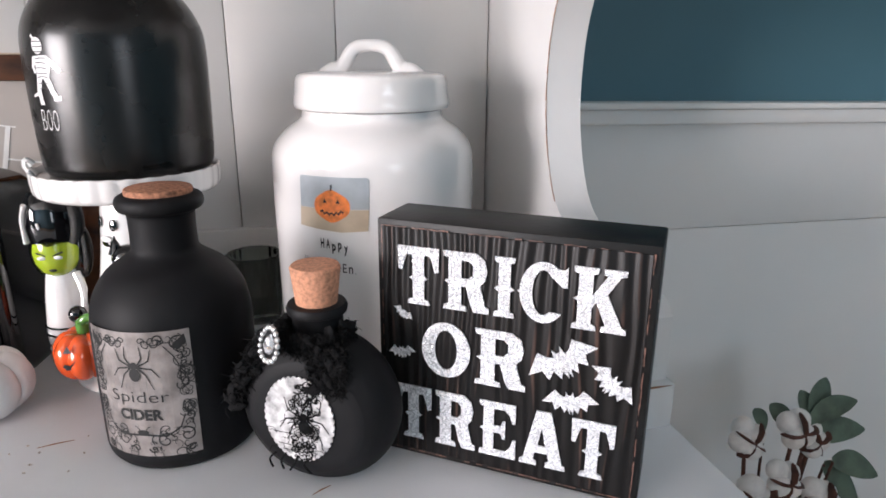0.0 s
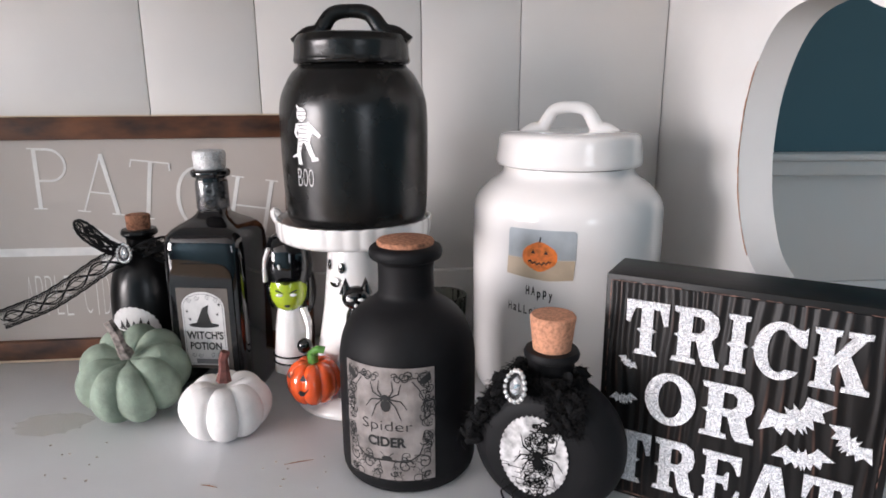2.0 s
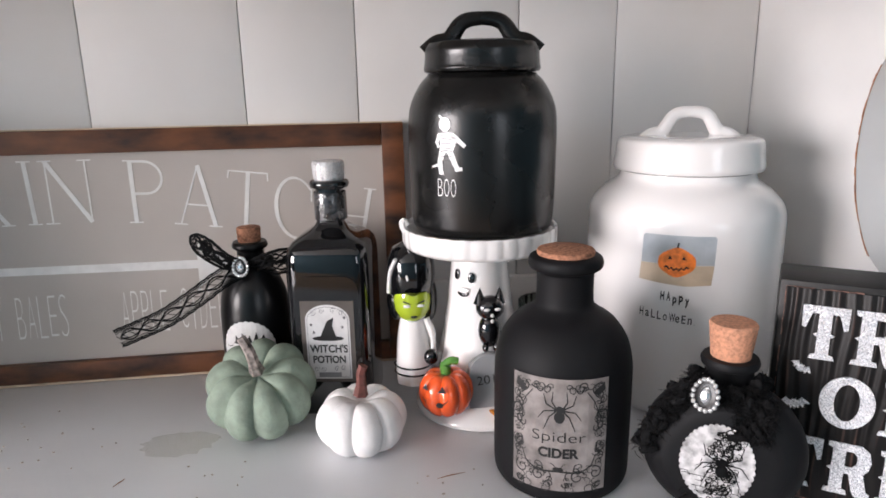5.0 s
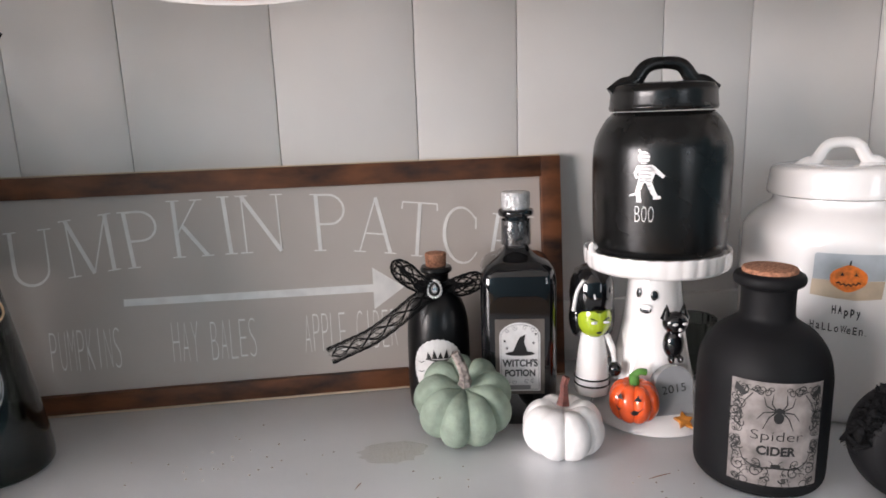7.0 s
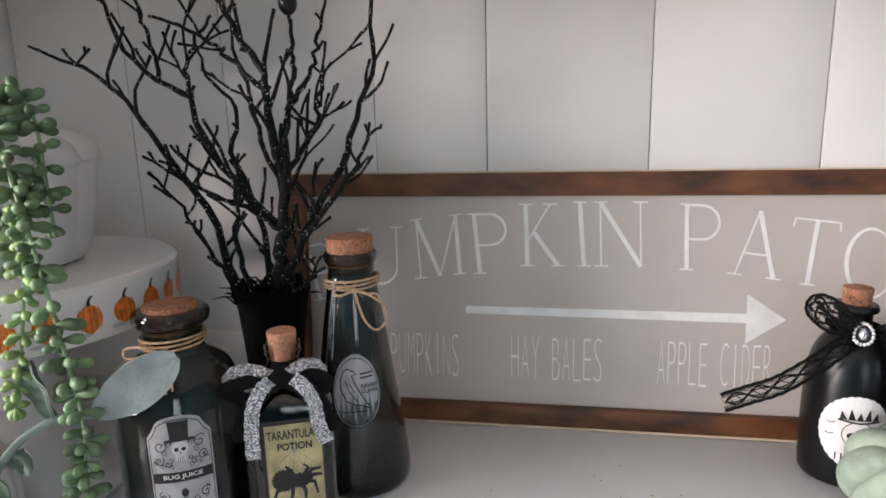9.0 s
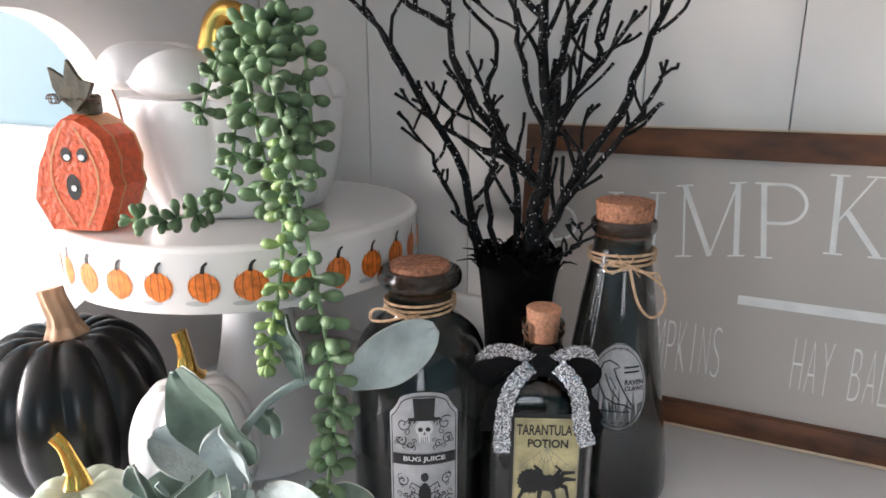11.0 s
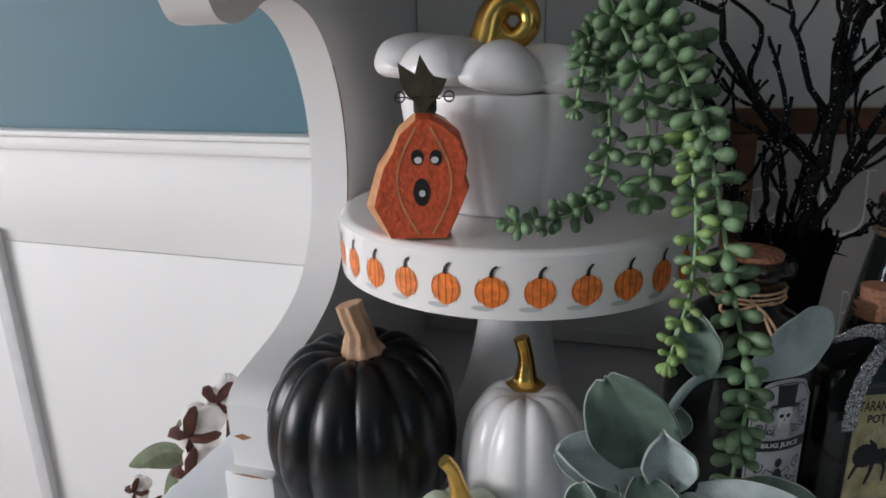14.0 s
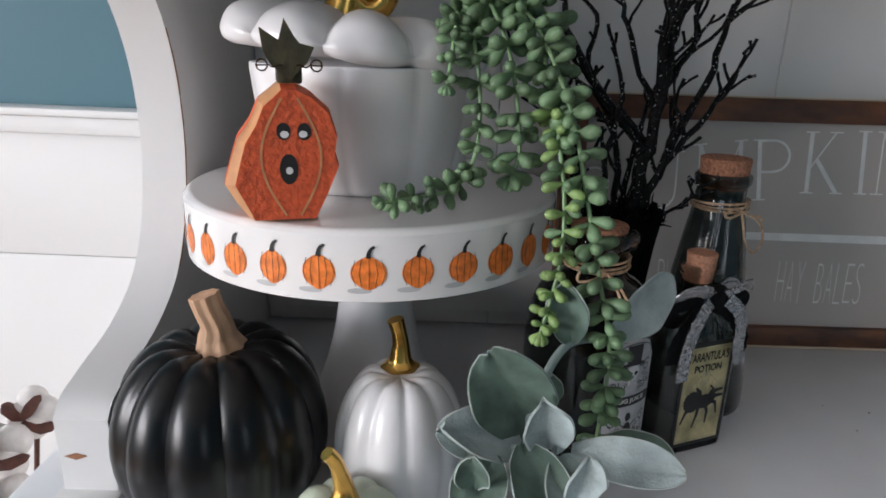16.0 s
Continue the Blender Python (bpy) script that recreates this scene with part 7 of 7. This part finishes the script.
strand([(-0.842, 0.390, 0.284), (-0.836, 0.370, 0.262), (-0.833, 0.362, 0.232), (-0.836, 0.356, 0.208), (-0.846, 0.346, 0.196), (-0.862, 0.338, 0.193), (-0.878, 0.330, 0.192)], size=0.0092)
strand([(-0.800, 0.380, 0.262), (-0.795, 0.358, 0.230), (-0.790, 0.345, 0.195), (-0.790, 0.338, 0.165), (-0.794, 0.335, 0.142), (-0.798, 0.334, 0.124)], young=1.0, size=0.0102)
strand([(-0.838, 0.400, 0.282), (-0.818, 0.392, 0.296), (-0.800, 0.382, 0.280), (-0.792, 0.374, 0.250), (-0.788, 0.370, 0.222)], size=0.0112)

# ---- silvery lamb's-ear stems on the tabletop ----
lamb = thing("lambs_ear_spray", -0.785, 0.305, 0.0, 0, "artificial silvery-green flocked leaf spray", "foliage")
lo = Vector((-0.785, 0.305, 0.0))
random.seed(8)


def flat_leaf(base, tip, width, face, cup=0.25, droop=0.0, material=LAMB, edge=True):
    """An oval leaf from base to tip, cupped, facing the given way, with a soft pale edge."""
    base, tip, face = Vector(base) - lo, Vector(tip) - lo, Vector(face).normalized()
    d = tip - base
    length = d.length
    d = d / length
    s = d.cross(face).normalized()
    n = s.cross(d).normalized()
    bm = bmesh.new()
    nu, nv = 14, 8
    ph = random.uniform(0, 6)
    grid = []
    for i in range(nu + 1):
        u = i / nu
        w = width / 2 * (math.sin(math.pi * min(1.0, 0.03 + 0.955 * u ** 1.15)) ** 0.5)
        row = []
        for j in range(nv + 1):
            v = 2 * j / nv - 1
            ripple = 0.045 * width * (math.sin(7 * u + 3 * v + ph) + 0.7 * v * math.sin(13 * u + 2 * ph))
            row.append(bm.verts.new(base + d * (u * length) + s * (v * w) + n * (cup * w * v * v - droop * length * u * u + ripple - 0.06 * width * math.exp(-(v / 0.12) ** 2))))
        grid.append(row)
    for i in range(nu):
        for j in range(nv):
            bm.faces.new((grid[i][j], grid[i][j + 1], grid[i + 1][j + 1], grid[i + 1][j]))
    ring = [grid[i][0].co.copy() for i in range(nu + 1)] + [q.co.copy() for q in grid[nu][1:]] + [grid[i][nv].co.copy() for i in range(nu - 1, -1, -1)]
    ob = part("leaf", solid(bm, 0.0009), material, lamb, smooth=70)
    part("leaf_rim", tube(ring, 0.00035, 5), LAMB_EDGE, ob, "pale fuzzy leaf rim", smooth=60)
    return ob


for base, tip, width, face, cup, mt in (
        ((-0.8005, 0.3180, 0.0743), (-0.8265, 0.3, 0.1275), 0.041, (-0.05, -1, 0.25), 0.3, LAMB_DARK),
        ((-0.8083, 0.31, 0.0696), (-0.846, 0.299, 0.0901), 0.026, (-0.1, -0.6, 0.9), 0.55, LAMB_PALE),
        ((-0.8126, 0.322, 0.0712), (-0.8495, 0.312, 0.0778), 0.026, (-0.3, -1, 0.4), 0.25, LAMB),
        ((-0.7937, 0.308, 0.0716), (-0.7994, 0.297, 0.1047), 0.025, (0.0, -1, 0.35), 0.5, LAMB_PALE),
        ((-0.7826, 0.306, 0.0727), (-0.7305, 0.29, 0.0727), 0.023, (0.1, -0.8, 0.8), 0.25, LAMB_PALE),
        ((-0.8321, 0.285, 0.0651), (-0.8343, 0.276, 0.0877), 0.016, (-0.1, -1, 0.2), 0.5, LAMB_DARK),
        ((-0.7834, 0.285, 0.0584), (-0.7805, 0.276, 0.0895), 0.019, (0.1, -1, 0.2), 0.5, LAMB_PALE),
        ((-0.8075, 0.302, 0.0785), (-0.7957, 0.272, 0.0544), 0.029, (0.3, -1, 0.5), 0.35, LAMB_DARK),
        ((-0.7593, 0.33, 0.063), (-0.7251, 0.318, 0.0612), 0.02, (0.1, -0.8, 0.8), 0.2, LAMB_DARK),
        ((-0.797, 0.33, 0.0857), (-0.7912, 0.326, 0.1029), 0.018, (0.1, -1, 0.2), 0.25, LAMB_DARK),
        ((-0.8219, 0.3, 0.0731), (-0.8366, 0.27, 0.0588), 0.026, (-0.3, -1, 0.5), 0.3, LAMB_DARK),
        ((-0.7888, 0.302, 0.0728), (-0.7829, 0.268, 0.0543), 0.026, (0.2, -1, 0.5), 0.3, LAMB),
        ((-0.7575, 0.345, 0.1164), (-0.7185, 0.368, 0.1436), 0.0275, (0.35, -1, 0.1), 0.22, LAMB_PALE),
        ((-0.7803, 0.34, 0.1165), (-0.7877, 0.335, 0.1506), 0.022, (-0.35, -1, 0.1), 0.35, LAMB_DARK)):
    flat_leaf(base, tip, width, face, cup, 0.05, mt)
part("stem", tube([p - lo for p in curve([(-0.7575, 0.345, 0.1164), (-0.7796, 0.343, 0.1144), (-0.7952, 0.325, 0.1039), (-0.804, 0.314, 0.078), (-0.800, 0.306, 0.004)], 6)], 0.0023, 8), LAMB, lamb, smooth=60)
for q in ((-0.790, 0.306, 0.078), (-0.812, 0.302, 0.077), (-0.833, 0.288, 0.072), (-0.786, 0.288, 0.062), (-0.770, 0.328, 0.066)):
    part("stem", tube([p - lo for p in curve([q, ((q[0] - 0.800) / 2, (q[1] + 0.306) / 2, q[2] * 0.6), (-0.800, 0.306, 0.004)], 5)], 0.0016, 6), LAMB, lamb, smooth=60)

# ---- cotton stems in floor vases on both sides ----
def cotton_stems(x, y, heads, leaves, label, leaf_paint):
    t = thing("cotton_arrangement", x, y, -0.9, 0, label, "floral arrangement")
    part("vase", lathe([(0, 0), (0.06, 0)] + bend([(0.07, 0.01), (0.085, 0.15), (0.07, 0.33), (0.05, 0.40), (0.055, 0.42)]) + [(0.048, 0.42), (0.04, 0.38), (0, 0.37)], 40), WHITE_MATT, t)
    for hx, hy, hz, s, turn in heads:
        c = Vector((hx - x, hy - y, hz + 0.9))
        st = part("stem", tube(curve([(0, 0, 0.38), (c.x * 0.4, c.y * 0.4, c.z * 0.7), c - Vector((0, 0, 0.01))], 6), 0.0022, 6), HUSK, t, smooth=60)
        bm = bmesh.new()
        for k in range(4):
            a = radians(turn + 90 * k)
            blob(bm, Matrix.Translation(c + s * Vector((0.45 * math.cos(a), 0.30 * math.sin(a) - 0.1, 0.45 * math.sin(a)))) @ Matrix.Diagonal((0.62 * s, 0.55 * s, 0.60 * s, 1)), 14, 10)
        part("cotton_boll", bm, COTTON, st, "white cotton boll", smooth=80)
        for k in range(4):
            a = radians(turn + 45 + 90 * k)
            bm = bmesh.new()
            q = Vector((math.cos(a), -0.2, math.sin(a)))
            wide = (0.42 if x < 0 else 0.24) * s
            tube([c + s * Vector((0, -0.66, 0)), c + s * (0.30 * q + Vector((0, -0.66, 0))), c + s * (0.66 * q + Vector((0, -0.48, 0))), c + s * (0.92 * q + Vector((0, -0.16, 0))), c + s * 1.02 * q], [0.14 * s, 0.85 * wide, wide, 0.7 * wide, 0.06 * s], 10, bm, flat=0.35)
            part("husk", bm, HUSK, st, smooth=60)
    for bx, by, bz, tx, ty, tz, w in leaves:
        b, tip = Vector((bx - x, by - y, bz + 0.9)), Vector((tx - x, ty - y, tz + 0.9))
        d = (tip - b)
        s = d.cross(Vector((0.2, -1, 0.35))).normalized()
        bm = bmesh.new()
        prev = None
        for i in range(11):
            u = i / 10
            ww = w / 2 * math.sin(math.pi * min(1, 0.06 + 0.93 * u)) ** 0.7
            row = [bm.verts.new(b + d * u + s * v * ww + Vector((0, 0.12 * ww * v * v, -0.02 * u * u))) for v in (-1, -0.5, 0, 0.5, 1)]
            if prev:
                for j in range(4):
                    bm.faces.new((prev[j], prev[j + 1], row[j + 1], row[j]))
            prev = row
        st = part("leaf", solid(bm, 0.0008), leaf_paint, t, smooth=60)
        part("leaf_stalk", tube(curve([(0, 0, 0.38), (b.x * 0.5, b.y * 0.5, b.z * 0.75), b], 5), 0.0016, 5), HUSK, st, smooth=60)
    return t


cotton_stems(-1.26, 0.5, [(-1.205, 0.52, -0.053, 0.021, 15), (-1.2167, 0.49, -0.073, 0.025, 45), (-1.207, 0.47, -0.103, 0.022, 45), (-1.318, 0.50, -0.170, 0.013, 40), (-1.262, 0.49, -0.175, 0.020, 10)],
             [(-1.262, 0.51, -0.125, -1.330, 0.50, -0.126, 0.026), (-1.250, 0.51, -0.120, -1.268, 0.52, -0.070, 0.026), (-1.250, 0.50, -0.130, -1.290, 0.48, -0.105, 0.020), (-1.262, 0.51, -0.140, -1.290, 0.50, -0.165, 0.022), (-1.250, 0.50, -0.150, -1.285, 0.49, -0.190, 0.020)], "cotton stems with brown husks and green leaves in a vase", SAGE_LEAF)
cotton_stems(0.52, 0.50, [(0.478, 0.50, -0.165, 0.021, 10), (0.530, 0.49, -0.155, 0.021, 50), (0.505, 0.47, -0.200, 0.020, 30), (0.565, 0.50, -0.180, 0.019, 70), (0.472, 0.47, -0.222, 0.025, 0), (0.545, 0.46, -0.225, 0.022, 25)],
             [(0.57, 0.5, -0.17, 0.592, 0.52, -0.098, 0.036), (0.56, 0.5, -0.16, 0.620, 0.50, -0.120, 0.030), (0.56, 0.5, -0.18, 0.640, 0.50, -0.160, 0.032), (0.54, 0.5, -0.17, 0.522, 0.52, -0.122, 0.026), (0.57, 0.5, -0.17, 0.560, 0.52, -0.110, 0.026), (0.58, 0.48, -0.20, 0.636, 0.47, -0.200, 0.030), (0.53, 0.47, -0.22, 0.575, 0.44, -0.240, 0.032), (0.58, 0.49, -0.21, 0.620, 0.47, -0.240, 0.030), (0.50, 0.5, -0.16, 0.505, 0.52, -0.125, 0.022)], "white cotton stems with green leaves in a vase", COTTON_LEAF)

# ---- cloth bunting along the upper shelf ----
bunting = thing("bunting", -0.4, 0.296, 0.512, 0, "white cloth bunting with an orange stitched edge", "bunting")
part("cord", tube([(-0.60 + 0.08 * i, 0, 0.0) for i in range(16)], 0.0015, 6), FABRIC, bunting, smooth=60)
for cx, w, low in ((-0.245, 0.085, 0.3285), (0.005, 0.36, 0.3235), (0.30, 0.20, 0.345), (0.635, 0.13, 0.2855), (-0.46, 0.24, 0.36)):
    drop = low - 0.512
    k = 24
    edge = [(cx + w * (i / k - 0.5), drop * (0.55 + 0.45 * math.sin(math.pi * i / k) ** 0.7) + 0.0) for i in range(k + 1)]
    bm = bmesh.new()
    rows = []
    for i, (px, pz) in enumerate(edge):
        rows.append([bm.verts.new((px, 0.0015 * math.sin(14 * f + 0.8 * i), pz * f)) for f in (0.0, 0.35, 0.7, 1.0)])
    for a, b in zip(rows, rows[1:]):
        for j in range(3):
            bm.faces.new((a[j], a[j + 1], b[j + 1], b[j]))
    flag = part("pennant", solid(bm, 0.001), FABRIC, bunting, smooth=60)
    part("stitched_edge", tube([(px, -0.001 + 0.0015 * math.sin(14 + 0.8 * i), pz + 0.0025) for i, (px, pz) in enumerate(edge)], 0.0005, 5), TRIM_ORANGE, flag, "orange stitching", smooth=60)

# ---- marks and crumbs on the tabletop ----
def mark(name, material, cx, cy, rx, ry, lift, label, category):
    random.seed(int(1000 * (cx + 2)))
    bm = bmesh.new()
    bm.faces.new([bm.verts.new((cx + rx * math.cos(a) * random.uniform(0.8, 1.1), cy + ry * math.sin(a) * random.uniform(0.8, 1.1), lift)) for a in [2 * math.pi * i / 26 for i in range(26)]])
    ob = link(name, bm, material, None, smooth=0)
    return tagged(ob, label, category, kind="structure")


def stain_mat():
    m = mat("ochre_stain", (0.60, 0.54, 0.38), 0.35, var=0.06, scale=90)
    nt = m.node_tree
    b = nt.nodes["Principled BSDF"]
    n = nt.nodes.new("ShaderNodeTexNoise")
    n.inputs["Scale"].default_value = 60
    r = nt.nodes.new("ShaderNodeMapRange")
    r.inputs["From Min"].default_value, r.inputs["From Max"].default_value = 0.40, 0.72
    r.inputs["To Min"].default_value, r.inputs["To Max"].default_value = 0.02, 0.5
    nt.links.new(n.outputs["Fac"], r.inputs["Value"])
    nt.links.new(r.outputs[0], b.inputs["Alpha"])
    return m


mark("tabletop_stain", stain_mat(), -0.332, 0.455, 0.029, 0.018, 0.0004, "faint ochre stain on the white tabletop", "stain")
crumb = bmesh.new()
random.seed(4)
for k in range(46):
    x, y = random.choice(((-0.44, 0.50), (-0.47, 0.47), (-0.41, 0.46), (-0.30, 0.40), (-0.14, 0.38), (-0.52, 0.45)))
    blob(crumb, Matrix.Translation((x + jitter(0.03), y + jitter(0.03), 0.0004)) @ Matrix.Diagonal((random.uniform(0.0005, 0.0013), random.uniform(0.0005, 0.0010), 0.0005, 1)), 6, 4)
tagged(link("crumbs", crumb, mat("crumb", (0.45, 0.40, 0.36), 0.8, var=0.4, scale=400)), "tiny pale crumbs and flakes on the tabletop", "crumbs", kind="stuff")
bm = bmesh.new()
for x, y, l, a in ((-0.135, 0.382, 0.010, 12), (-0.19, 0.36, 0.006, -20), (0.02, 0.30, 0.006, 30), (-0.36, 0.41, 0.005, 60)):
    c, s = math.cos(radians(a)), math.sin(radians(a))
    tube([(x - l * c, y - l * s, 0.0002), (x, y + 0.0004, 0.0002), (x + l * c, y + l * s, 0.0002)], [0.0002, 0.0005, 0.0002], 4, bm)
tagged(link("scratches", bm, BARE_WOOD), "short brown scratches in the tabletop paint", "scratches", kind="stuff")
